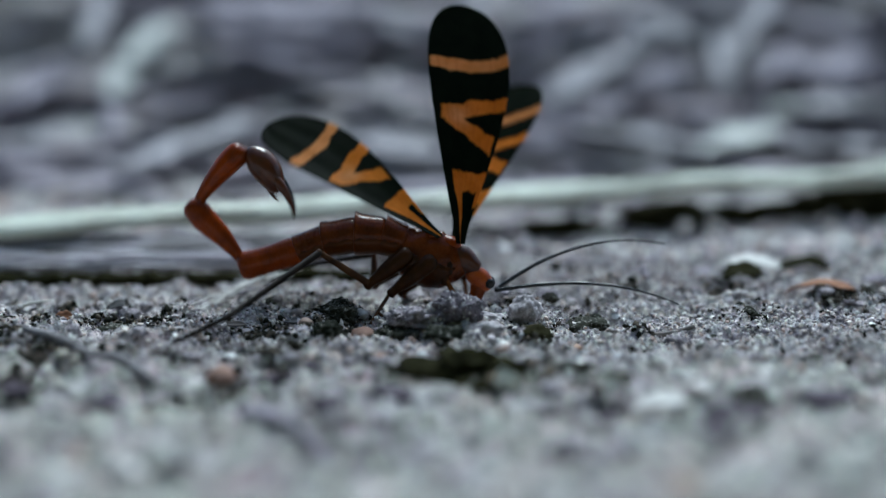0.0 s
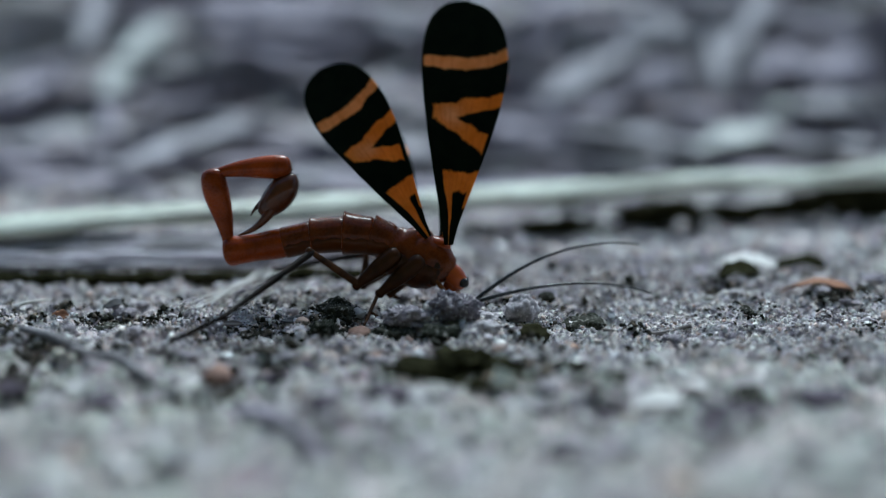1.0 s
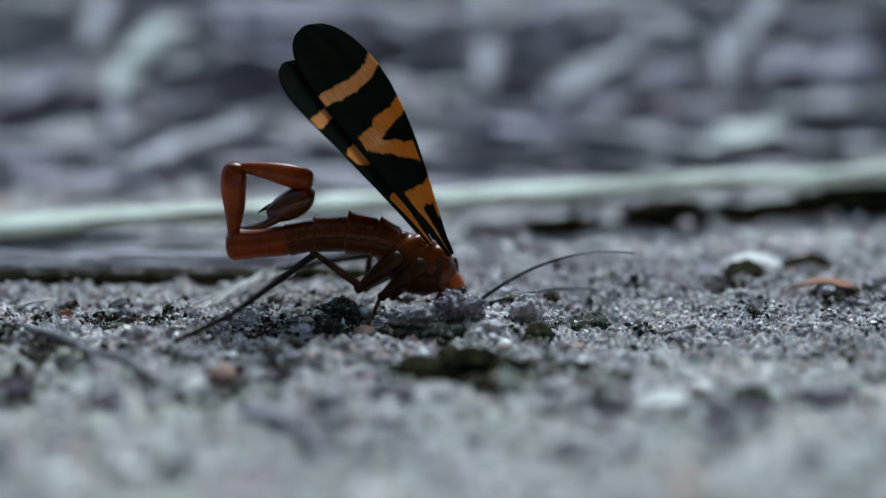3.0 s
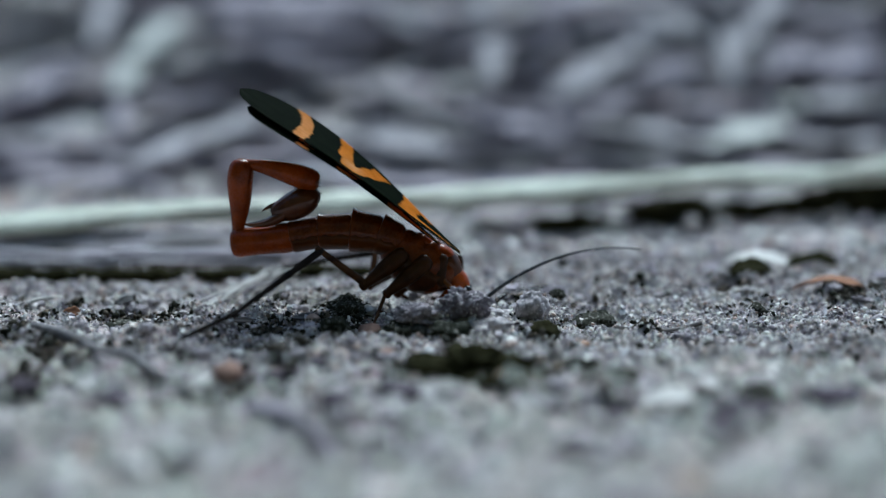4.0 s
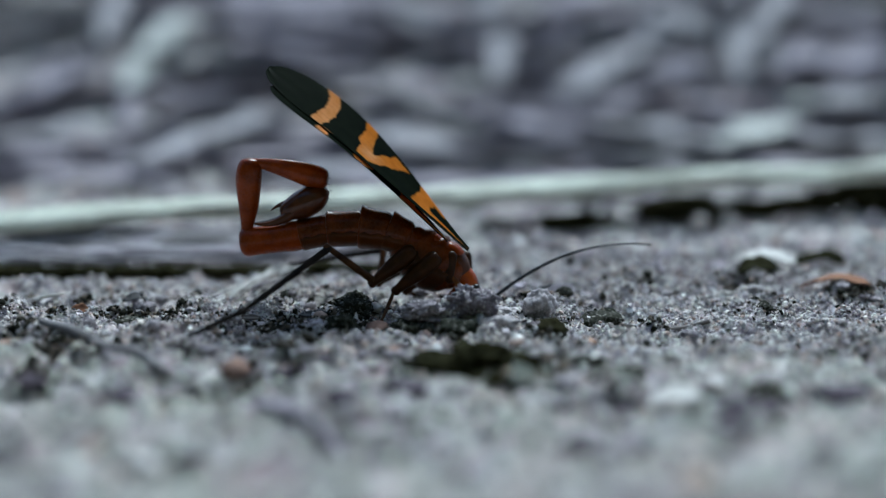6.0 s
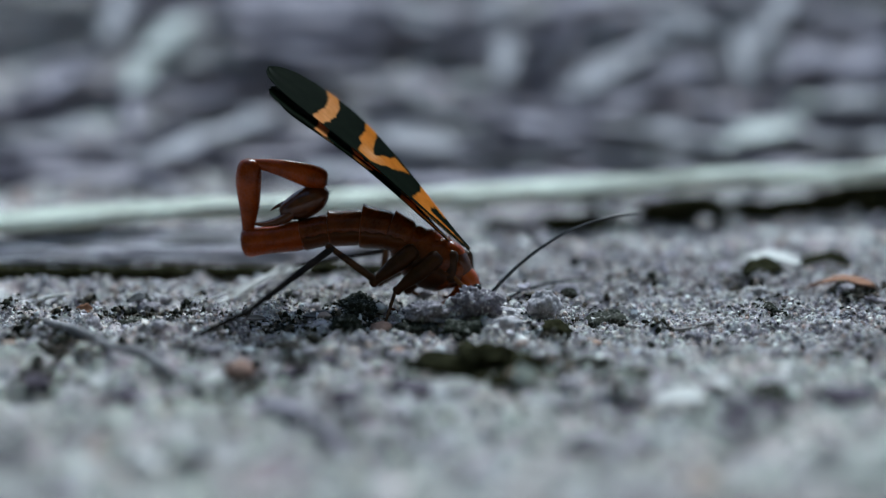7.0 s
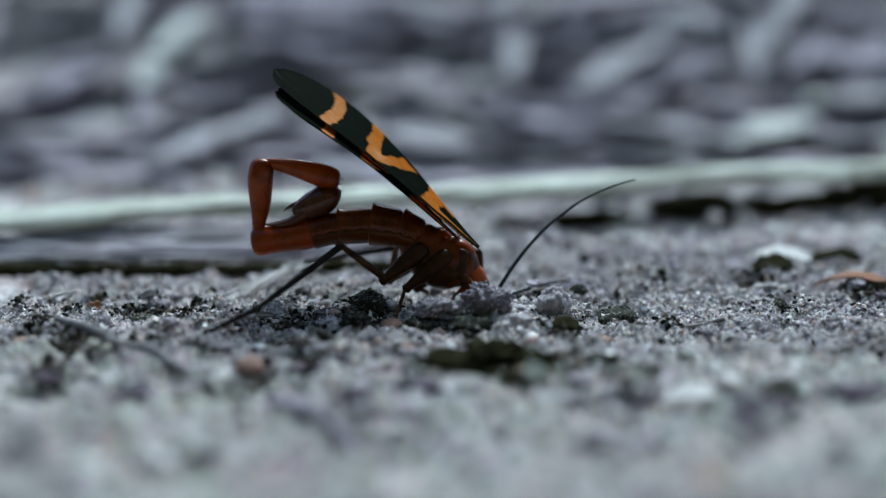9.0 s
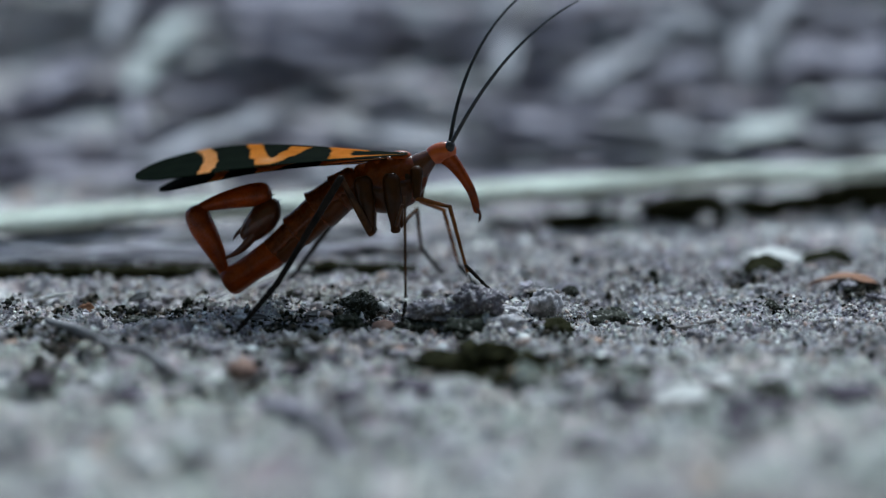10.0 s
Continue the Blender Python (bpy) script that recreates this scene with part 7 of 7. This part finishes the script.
    walk(insect["mid_near_tarsus"], [
        (0, P(-3.39, 0.15, -17.55, -4, -66.2)), (0.1, P(-3.39, 0.15, -17.55, -4, -66.2)), (0.3, P(-3.4, 0.15, -17.56, -4, -66.2)),
        (0.5, P(-3.4, 0.15, -17.57, -4, -66.2)), (1, P(-3.4, 0.15, -17.57, -4, -66.2)), (1.3, P(-3.4, 0.15, -17.61, -4, -66.2)),
        (1.5, P(-3.4, 0.15, -17.64, -4, -66.21)), (2, P(-3.4, 0.15, -17.6, -4, -66.2)), (2.5, P(-3.4, 0.15, -17.6, -4, -66.21)),
        (4, P(-3.38, 0.15, -17.54, -4, -66.19)), (4.5, P(-3.39, 0.15, -17.57, -4, -66.2)), (5, P(-3.37, 0.14, -17.47, -4, -66.18)),
        (5.5, P(-3.37, 0.14, -17.45, -4, -66.18)), (7, P(-3.35, 0.14, -17.3, -4, -66.16)), (7.5, P(-3.35, 0.14, -17.31, -4, -66.16)),
        (8, P(-3.36, 0.14, -17.33, -4, -66.17)), (8.5, P(-3.35, 0.14, -17.36, -4, -66.18)), (9, P(-3.35, 0.14, -17.39, -4, -66.18)),
        (9.5, P(-3.35, 0.14, -17.43, -4, -66.18)), (9.6, P(-3.35, 0.14, -17.44, -4, -66.18)), (9.7, P(-3.36, 0.14, -17.45, -4, -66.18)),
        (9.8, P(-5.12, 1.34, -106.46, -5, -40.79)), (9.9, P(-3.95, 1.79, -98.2, -6, -44.21)), (10, P(-3.83, 1.8, -100.82, -6, -39.98))])
    walk(insect["mid_far_coxa"], [
        (0, P(-0.6, 3.6, -135.11, 1.2)), (0.1, P(-0.88, 4.18, -134.15, 1.2)), (0.3, P(-1.19, 4.32, -133.66, 1.2)),
        (0.5, P(-1.25, 4.16, -133.76, 1.2)), (1, P(-1.22, 3.53, -134.5, 1.2)), (1.3, P(-0.99, 3.87, -134.42, 1.2)),
        (1.5, P(-1.19, 3.45, -134.67, 1.2)), (2, P(-1.1, 3.45, -134.75, 1.2)), (2.5, P(-1.28, 3.26, -134.77, 1.2)),
        (4, P(-1.46, 3.28, -134.47, 1.2)), (4.5, P(-1.42, 3.35, -134.47, 1.2)), (5, P(-1.5, 3.29, -134.34, 1.2)),
        (5.5, P(-1.31, 3.28, -134.55, 1.2)), (7, P(-1.58, 3.44, -133.93, 1.2)), (7.5, P(-1.62, 3.41, -133.92, 1.2)),
        (8, P(-1.59, 3.27, -134.13, 1.2)), (8.5, P(-1.62, 3.22, -134.19, 1.2)), (9, P(-1.6, 3.34, -134.08, 1.2)),
        (9.5, P(-1.67, 3.37, -134, 1.2)), (9.6, P(-2.8, 2.96, -133.13, 1.2)), (9.7, P(-3.64, 2.97, -132.09, 1.2)),
        (9.8, P(-4.56, 6.04, -104.8, 1.2)), (9.9, P(-5.17, 8.91, -84.04, 1.2)), (10, P(-4.99, 9.12, -82.6, 1.2))])
    walk(insect["mid_far_femur"], [
        (0, P(-3.04, 1.17, -49.43, 1.2, 51.45)), (0.1, P(-3.28, 1.71, -51.79, 1.2, 47.01)), (0.3, P(-3.56, 1.83, -49.83, 1.2, 45.1)),
        (0.5, P(-3.62, 1.68, -47.92, 1.2, 45.58)), (1, P(-3.6, 1.11, -42.21, 1.2, 48.66)), (1.3, P(-3.39, 1.42, -47.88, 1.2, 48.19)),
        (1.5, P(-3.57, 1.04, -41.64, 1.2, 49.21)), (2, P(-3.49, 1.04, -42.38, 1.2, 49.66)), (2.5, P(-3.65, 0.87, -38.63, 1.2, 49.59)),
        (4, P(-3.82, 0.88, -37.1, 1.2, 48.38)), (4.5, P(-3.78, 0.94, -38.25, 1.2, 48.36)), (5, P(-3.85, 0.89, -36.72, 1.2, 48.06)),
        (5.5, P(-3.68, 0.88, -38.27, 1.2, 49.19)), (7, P(-3.91, 1.02, -37.52, 1.2, 47.02)), (7.5, P(-3.95, 0.99, -36.87, 1.2, 46.89)),
        (8, P(-3.93, 0.86, -35.64, 1.2, 47.63)), (8.5, P(-3.95, 0.82, -34.74, 1.2, 47.58)), (9, P(-3.93, 0.93, -36.25, 1.2, 47.2)),
        (9.5, P(-4, 0.96, -36.13, 1.2, 46.72)), (9.6, P(-5.02, 0.59, -24.82, 1.2, 42.02)), (9.7, P(-5.79, 0.6, -21.44, 1.2, 38.01)),
        (9.8, P(-5.49, 2.52, 40.62, 1.2, 37.61)), (9.9, P(-4.76, 5.02, 52.65, 1.2, 51.64)), (10, P(-4.54, 5.65, 38.94, 1.2, 50.5))])
    walk(insect["mid_far_tibia"], [
        (0, P(-2.11, 0.08, -42.1, 3, 59.15)), (0.1, P(-2.25, 0.39, -45.66, 3, 54.98)), (0.3, P(-2.41, 0.46, -44.04, 3, 52.98)),
        (0.5, P(-2.44, 0.38, -41.95, 3, 53.36)), (1, P(-2.43, 0.05, -35.36, 3, 56.09)), (1.3, P(-2.31, 0.22, -41.32, 3, 55.93)),
        (1.5, P(-2.41, 0.01, -34.64, 3, 56.57)), (2, P(-2.37, 0.01, -35.28, 3, 57.04)), (2.5, P(-2.46, -0.09, -31.48, 3, 56.77)),
        (4, P(-2.54, -0.08, -30.23, 3, 55.55)), (4.5, P(-2.52, -0.05, -31.4, 3, 55.58)), (5, P(-2.56, -0.08, -29.92, 3, 55.23)),
        (5.5, P(-2.46, -0.08, -31.21, 3, 56.39)), (7, P(-2.58, -0.01, -30.98, 3, 54.28)), (7.5, P(-2.61, -0.02, -30.36, 3, 54.12)),
        (8, P(-2.59, -0.09, -28.94, 3, 54.77)), (8.5, P(-2.6, -0.12, -28.05, 3, 54.68)), (9, P(-2.59, -0.06, -29.66, 3, 54.38)),
        (9.5, P(-2.63, -0.04, -29.64, 3, 53.91)), (9.6, P(-3.21, -0.25, -19.32, 3, 48.77)), (9.7, P(-3.65, -0.25, -16.69, 3, 44.6)),
        (9.8, P(-3.72, 4.04, -66.68, 3, 36.96)), (9.9, P(-3.9, 6.16, -77.31, 3, 33.39)), (10, P(-3.39, 6.59, -86.26, 3, 35.94))])
    walk(insect["mid_far_tarsus"], [
        (0, P(-0.78, -1.12, -25.61, 6, 54.02)), (0.1, P(-0.78, -1.12, -25.62, 6, 54.02)), (0.3, P(-0.78, -1.12, -25.62, 6, 54.02)),
        (0.5, P(-0.78, -1.12, -25.63, 6, 54.02)), (1, P(-0.78, -1.12, -25.63, 6, 54.02)), (1.3, P(-0.78, -1.12, -25.65, 6, 54.01)),
        (1.5, P(-0.78, -1.12, -25.67, 6, 54.01)), (2, P(-0.78, -1.12, -25.65, 6, 54.01)), (2.5, P(-0.78, -1.12, -25.65, 6, 54.01)),
        (4, P(-0.76, -1.12, -25.59, 6, 54.01)), (4.5, P(-0.77, -1.12, -25.61, 6, 54.01)), (5, P(-0.75, -1.12, -25.52, 6, 54.02)),
        (5.5, P(-0.75, -1.12, -25.5, 6, 54.02)), (7, P(-0.73, -1.12, -25.38, 6, 54.04)), (7.5, P(-0.73, -1.12, -25.39, 6, 54.04)),
        (8, P(-0.74, -1.12, -25.41, 6, 54.04)), (8.5, P(-0.72, -1.12, -25.43, 6, 54.04)), (9, P(-0.72, -1.12, -25.44, 6, 54.03)),
        (9.5, P(-0.73, -1.12, -25.47, 6, 54.03)), (9.6, P(-0.73, -1.12, -25.48, 6, 54.03)), (9.7, P(-0.73, -1.12, -25.49, 6, 54.02)),
        (9.8, P(-2.14, 0.38, -52.26, 6, 49.26)), (9.9, P(-2.9, 1.72, -40.99, 6, 36.42)), (10, P(-3.16, 3.14, -56.33, 5.5, 31.31))])
    walk(insect["fore_near_coxa"], [
        (0, P(0.29, 4.27, -95.43, -0.7, -7.73)), (0.1, P(0.02, 4.84, -94.23, -0.7, -7.47)), (0.3, P(-0.29, 4.97, -93.1, -0.7, -7.42)),
        (0.5, P(-0.35, 4.82, -92.9, -0.7, -7.49)), (1, P(-0.32, 4.21, -93.14, -0.7, -7.78)), (1.3, P(-0.09, 4.53, -93.97, -0.7, -7.62)),
        (1.5, P(-0.29, 4.13, -93.32, -0.7, -7.82)), (2, P(-0.21, 4.12, -93.61, -0.7, -7.82)), (2.5, P(-0.37, 3.94, -93, -0.7, -7.92)),
        (4, P(-0.56, 3.96, -92.18, -0.7, -7.92)), (4.5, P(-0.51, 4.03, -92.38, -0.7, -7.88)), (5, P(-0.6, 3.97, -91.93, -0.7, -7.91)),
        (5.5, P(-0.41, 3.96, -92.66, -0.7, -7.91)), (7, P(-0.67, 4.12, -91.45, -0.7, -7.84)), (7.5, P(-0.71, 4.09, -91.29, -0.7, -7.85)),
        (8, P(-0.68, 3.95, -91.46, -0.7, -7.92)), (8.5, P(-0.71, 3.9, -91.34, -0.7, -7.95)), (9, P(-0.69, 4.02, -91.41, -0.7, -7.89)),
        (9.5, P(-0.76, 4.05, -91.19, -0.7, -7.87)), (9.6, P(-1.86, 3.65, -86.79, -0.7, -8.07)), (9.7, P(-2.69, 3.66, -83.5, -0.7, -8.03)),
        (9.8, P(-3.34, 6.43, -85.03, -1, -28.75)), (9.9, P(-3.5, 9.54, -88.62, -1, -16.37)), (10, P(-3.25, 10.02, -88.57, -1, -17))])
    walk(insect["fore_near_femur"], [
        (0, P(0.15, 2.81, -60.03, -0.9, -13.31)), (0.1, P(-0.1, 3.32, -60.83, -0.9, -11.16)), (0.3, P(-0.37, 3.44, -58.03, -0.9, -10.45)),
        (0.5, P(-0.43, 3.3, -56.1, -0.9, -10.7)), (1, P(-0.4, 2.75, -50.83, -0.9, -12.23)), (1.3, P(-0.19, 3.04, -56.98, -0.9, -11.81)),
        (1.5, P(-0.37, 2.67, -50.4, -0.9, -12.52)), (2, P(-0.3, 2.67, -51.4, -0.9, -12.71)), (2.5, P(-0.45, 2.51, -47.12, -0.9, -12.82)),
        (4, P(-0.61, 2.52, -44.97, -0.9, -12.28)), (4.5, P(-0.57, 2.58, -46.27, -0.9, -12.23)), (5, P(-0.64, 2.53, -44.44, -0.9, -12.14)),
        (5.5, P(-0.47, 2.52, -46.59, -0.9, -12.63)), (7, P(-0.71, 2.66, -45.03, -0.9, -11.62)), (7.5, P(-0.75, 2.64, -44.25, -0.9, -11.58)),
        (8, P(-0.72, 2.52, -43.08, -0.9, -11.96)), (8.5, P(-0.74, 2.47, -42.07, -0.9, -11.97)), (9, P(-0.72, 2.58, -43.68, -0.9, -11.75)),
        (9.5, P(-0.79, 2.61, -43.38, -0.9, -11.54)), (9.6, P(-1.78, 2.25, -29.34, -0.9, -9.82)), (9.7, P(-2.53, 2.25, -24.83, -0.9, -8.41)),
        (9.8, P(-3.24, 5.34, -30.24, -1.6, -32.42)), (9.9, P(-3.45, 7.5, -13.43, -1.6, -32.59)), (10, P(-3.2, 8.06, -8.05, -1.6, -31.33))])
    walk(insect["fore_near_tibia"], [
        (0, P(0.78, 1.71, -73.6, -1.2, -38.08)), (0.1, P(0.64, 1.99, -71.53, -1.2, -30.92)), (0.3, P(0.49, 2.06, -66.72, -1.2, -28.88)),
        (0.5, P(0.46, 1.98, -64.3, -1.2, -29.87)), (1, P(0.47, 1.67, -58.16, -1.2, -35.66)), (1.3, P(0.59, 1.84, -66.89, -1.2, -33.54)),
        (1.5, P(0.49, 1.63, -57.75, -1.2, -36.72)), (2, P(0.53, 1.63, -59.51, -1.2, -37.29)), (2.5, P(0.45, 1.54, -52.82, -1.2, -38.11)),
        (4, P(0.36, 1.55, -49.09, -1.2, -36.29)), (4.5, P(0.38, 1.58, -51.1, -1.2, -36.03)), (5, P(0.35, 1.56, -48.22, -1.2, -35.8)),
        (5.5, P(0.45, 1.55, -51.93, -1.2, -37.45)), (7, P(0.33, 1.63, -48.94, -1.2, -33.9)), (7.5, P(0.3, 1.62, -47.74, -1.2, -33.8)),
        (8, P(0.32, 1.55, -46.08, -1.2, -35.22)), (8.5, P(0.31, 1.52, -44.49, -1.2, -35.32)), (9, P(0.32, 1.58, -46.9, -1.2, -34.44)),
        (9.5, P(0.28, 1.6, -46.34, -1.2, -33.69)), (9.6, P(-0.27, 1.4, -25.83, -1.2, -27.58)), (9.7, P(-0.68, 1.4, -20.55, -1.2, -22.71)),
        (9.8, P(-1.34, 4.23, -68.18, -3, -25.47)), (9.9, P(-1.32, 6.99, -75.38, -3, -7.76)), (10, P(-0.93, 7.74, -74.81, -3, -6.93))])
    walk(insect["fore_near_tarsus"], [
        (0, P(1.07, 0.73, -66.64, -2, -30.26)), (0.1, P(1.07, 0.73, -66.64, -2, -30.26)), (0.3, P(1.06, 0.73, -66.64, -2, -30.26)),
        (0.5, P(1.06, 0.73, -66.65, -2, -30.25)), (1, P(1.06, 0.73, -66.65, -2, -30.26)), (1.3, P(1.06, 0.73, -66.68, -2, -30.25)),
        (1.5, P(1.06, 0.73, -66.7, -2, -30.25)), (2, P(1.07, 0.73, -66.68, -2, -30.26)), (2.5, P(1.06, 0.73, -66.69, -2, -30.26)),
        (4, P(1.08, 0.73, -66.63, -2, -30.26)), (4.5, P(1.08, 0.73, -66.66, -2, -30.26)), (5, P(1.09, 0.73, -66.57, -2, -30.26)),
        (5.5, P(1.09, 0.73, -66.54, -2, -30.26)), (7, P(1.11, 0.73, -66.42, -2, -30.27)), (7.5, P(1.11, 0.73, -66.43, -2, -30.27)),
        (8, P(1.1, 0.73, -66.44, -2, -30.27)), (8.5, P(1.11, 0.73, -66.5, -2, -30.28)), (9, P(1.12, 0.73, -66.51, -2, -30.27)),
        (9.5, P(1.11, 0.73, -66.55, -2, -30.27)), (9.6, P(1.11, 0.73, -66.56, -2, -30.27)), (9.7, P(1.11, 0.73, -66.56, -2, -30.27)),
        (9.8, P(-0.56, 2.28, -43.08, -4, -15.21)), (9.9, P(-0.4, 3.44, -36.32, -3.5, -6.39)), (10, P(0.15, 3.77, -44.66, -3.5, -6.07))])
    walk(insect["fore_far_coxa"], [
        (0, P(1.3, 3.93, -83.57, 1, 23.37)), (0.1, P(1.03, 4.51, -82.81, 1, 22.58)), (0.3, P(0.72, 4.65, -81.79, 1, 22.37)),
        (0.5, P(0.66, 4.49, -81.49, 1, 22.55)), (1, P(0.69, 3.86, -81.26, 1, 23.35)), (1.3, P(0.92, 4.19, -82.32, 1, 22.96)),
        (1.5, P(0.72, 3.78, -81.37, 1, 23.46)), (2, P(0.8, 3.78, -81.65, 1, 23.48)), (2.5, P(0.63, 3.59, -80.91, 1, 23.7)),
        (4, P(0.45, 3.61, -80.13, 1, 23.62)), (4.5, P(0.49, 3.68, -80.37, 1, 23.54)), (5, P(0.41, 3.62, -79.9, 1, 23.6)),
        (5.5, P(0.6, 3.62, -80.6, 1, 23.66)), (7, P(0.33, 3.78, -79.55, 1, 23.39)), (7.5, P(0.29, 3.75, -79.38, 1, 23.41)),
        (8, P(0.32, 3.61, -79.43, 1, 23.6)), (8.5, P(0.29, 3.56, -79.27, 1, 23.66)), (9, P(0.31, 3.68, -79.43, 1, 23.5)),
        (9.5, P(0.24, 3.71, -79.24, 1, 23.44)), (9.6, P(-0.88, 3.3, -74.75, 1, 23.62)), (9.7, P(-1.72, 3.31, -71.72, 1, 23.27)),
        (9.8, P(-3.22, 5.88, -85.2, 1, 8.9)), (9.9, P(-3.39, 9.14, -86.19, 1, 5.42)), (10, P(-3.13, 9.55, -88.34, 1, 5.44))])
    walk(insect["fore_far_femur"], [
        (0, P(1.46, 2.55, -81.36, 1.6, 37.21)), (0.1, P(1.21, 3.08, -79.36, 1.6, 33.84)), (0.3, P(0.93, 3.2, -76.48, 1.6, 32.9)),
        (0.5, P(0.87, 3.06, -75.44, 1.6, 33.56)), (1, P(0.9, 2.49, -73.92, 1.6, 36.81)), (1.3, P(1.11, 2.79, -77.54, 1.6, 35.35)),
        (1.5, P(0.93, 2.41, -74.04, 1.6, 37.33)), (2, P(1, 2.41, -74.98, 1.6, 37.47)), (2.5, P(0.85, 2.24, -72.26, 1.6, 38.27)),
        (4, P(0.68, 2.26, -69.96, 1.6, 37.76)), (4.5, P(0.72, 2.32, -70.79, 1.6, 37.48)), (5, P(0.65, 2.27, -69.37, 1.6, 37.6)),
        (5.5, P(0.82, 2.26, -71.6, 1.6, 38.05)), (7, P(0.58, 2.41, -68.93, 1.6, 36.63)), (7.5, P(0.54, 2.39, -68.32, 1.6, 36.68)),
        (8, P(0.57, 2.26, -68.11, 1.6, 37.51)), (8.5, P(0.55, 2.21, -67.42, 1.6, 37.7)), (9, P(0.56, 2.32, -68.19, 1.6, 37.06)),
        (9.5, P(0.5, 2.35, -67.64, 1.6, 36.75)), (9.6, P(-0.52, 1.98, -53.69, 1.6, 35.64)), (9.7, P(-1.29, 1.98, -46.67, 1.6, 32.85)),
        (9.8, P(-3.11, 4.6, -54.06, 1.2, 28.39)), (9.9, P(-3.25, 7.04, -23.57, 1.2, 27.06)), (10, P(-3.07, 7.46, -25.64, 1.2, 23.75))])
    walk(insect["fore_far_tibia"], [
        (0, P(1.74, 0.73, -87.89, 3, 41.35)), (0.1, P(1.59, 1.03, -82.69, 3, 34.61)), (0.3, P(1.43, 1.1, -77.21, 3, 32.93)),
        (0.5, P(1.4, 1.02, -75.29, 3, 34.17)), (1, P(1.42, 0.69, -72.04, 3, 40.82)), (1.3, P(1.54, 0.86, -79.44, 3, 37.69)),
        (1.5, P(1.43, 0.65, -72.18, 3, 41.96)), (2, P(1.48, 0.65, -74.21, 3, 42.31)), (2.5, P(1.39, 0.55, -68.08, 3, 44.01)),
        (4, P(1.3, 0.56, -63.32, 3, 42.6)), (4.5, P(1.32, 0.6, -65.2, 3, 42.07)), (5, P(1.29, 0.57, -62.18, 3, 42.18)),
        (5.5, P(1.39, 0.57, -66.84, 3, 43.45)), (7, P(1.26, 0.65, -61.95, 3, 40.03)), (7.5, P(1.24, 0.64, -60.66, 3, 40.06)),
        (8, P(1.25, 0.57, -59.7, 3, 41.82)), (8.5, P(1.24, 0.54, -58.07, 3, 42.12)), (9, P(1.25, 0.6, -60.09, 3, 40.86)),
        (9.5, P(1.21, 0.61, -59.12, 3, 40.1)), (9.6, P(0.63, 0.4, -34.26, 3, 34.86)), (9.7, P(0.2, 0.41, -26.64, 3, 28.91)),
        (9.8, P(-2.24, 3.4, -64.78, 2, 35.24)), (9.9, P(-1.81, 6.41, -75.22, 2, 24.4)), (10, P(-1.43, 6.67, -76.37, 2, 23.31))])
    walk(insect["fore_far_tarsus"], [
        (0, P(1.78, -0.41, -41.9, 4, 48.29)), (0.1, P(1.78, -0.41, -41.9, 4, 48.29)), (0.3, P(1.78, -0.41, -41.91, 4, 48.29)),
        (0.5, P(1.77, -0.41, -41.91, 4, 48.29)), (1, P(1.77, -0.41, -41.92, 4, 48.29)), (1.3, P(1.77, -0.41, -41.94, 4, 48.28)),
        (1.5, P(1.77, -0.41, -41.95, 4, 48.28)), (2, P(1.78, -0.41, -41.93, 4, 48.29)), (2.5, P(1.78, -0.41, -41.94, 4, 48.29)),
        (4, P(1.79, -0.41, -41.88, 4, 48.3)), (4.5, P(1.79, -0.41, -41.91, 4, 48.29)), (5, P(1.8, -0.4, -41.83, 4, 48.31)),
        (5.5, P(1.8, -0.4, -41.81, 4, 48.31)), (7, P(1.82, -0.4, -41.7, 4, 48.33)), (7.5, P(1.82, -0.4, -41.71, 4, 48.33)),
        (8, P(1.82, -0.4, -41.72, 4, 48.32)), (8.5, P(1.83, -0.4, -41.76, 4, 48.34)), (9, P(1.83, -0.4, -41.77, 4, 48.33)),
        (9.5, P(1.82, -0.4, -41.8, 4, 48.32)), (9.6, P(1.82, -0.4, -41.81, 4, 48.32)), (9.7, P(1.82, -0.4, -41.81, 4, 48.32)),
        (9.8, P(-1.04, 0.84, -46.17, 4, 28.61)), (9.9, P(-0.69, 2.15, -47.57, 4, 19.84)), (10, P(-0.34, 2.16, -51.65, 4, 20.97))])


motions()
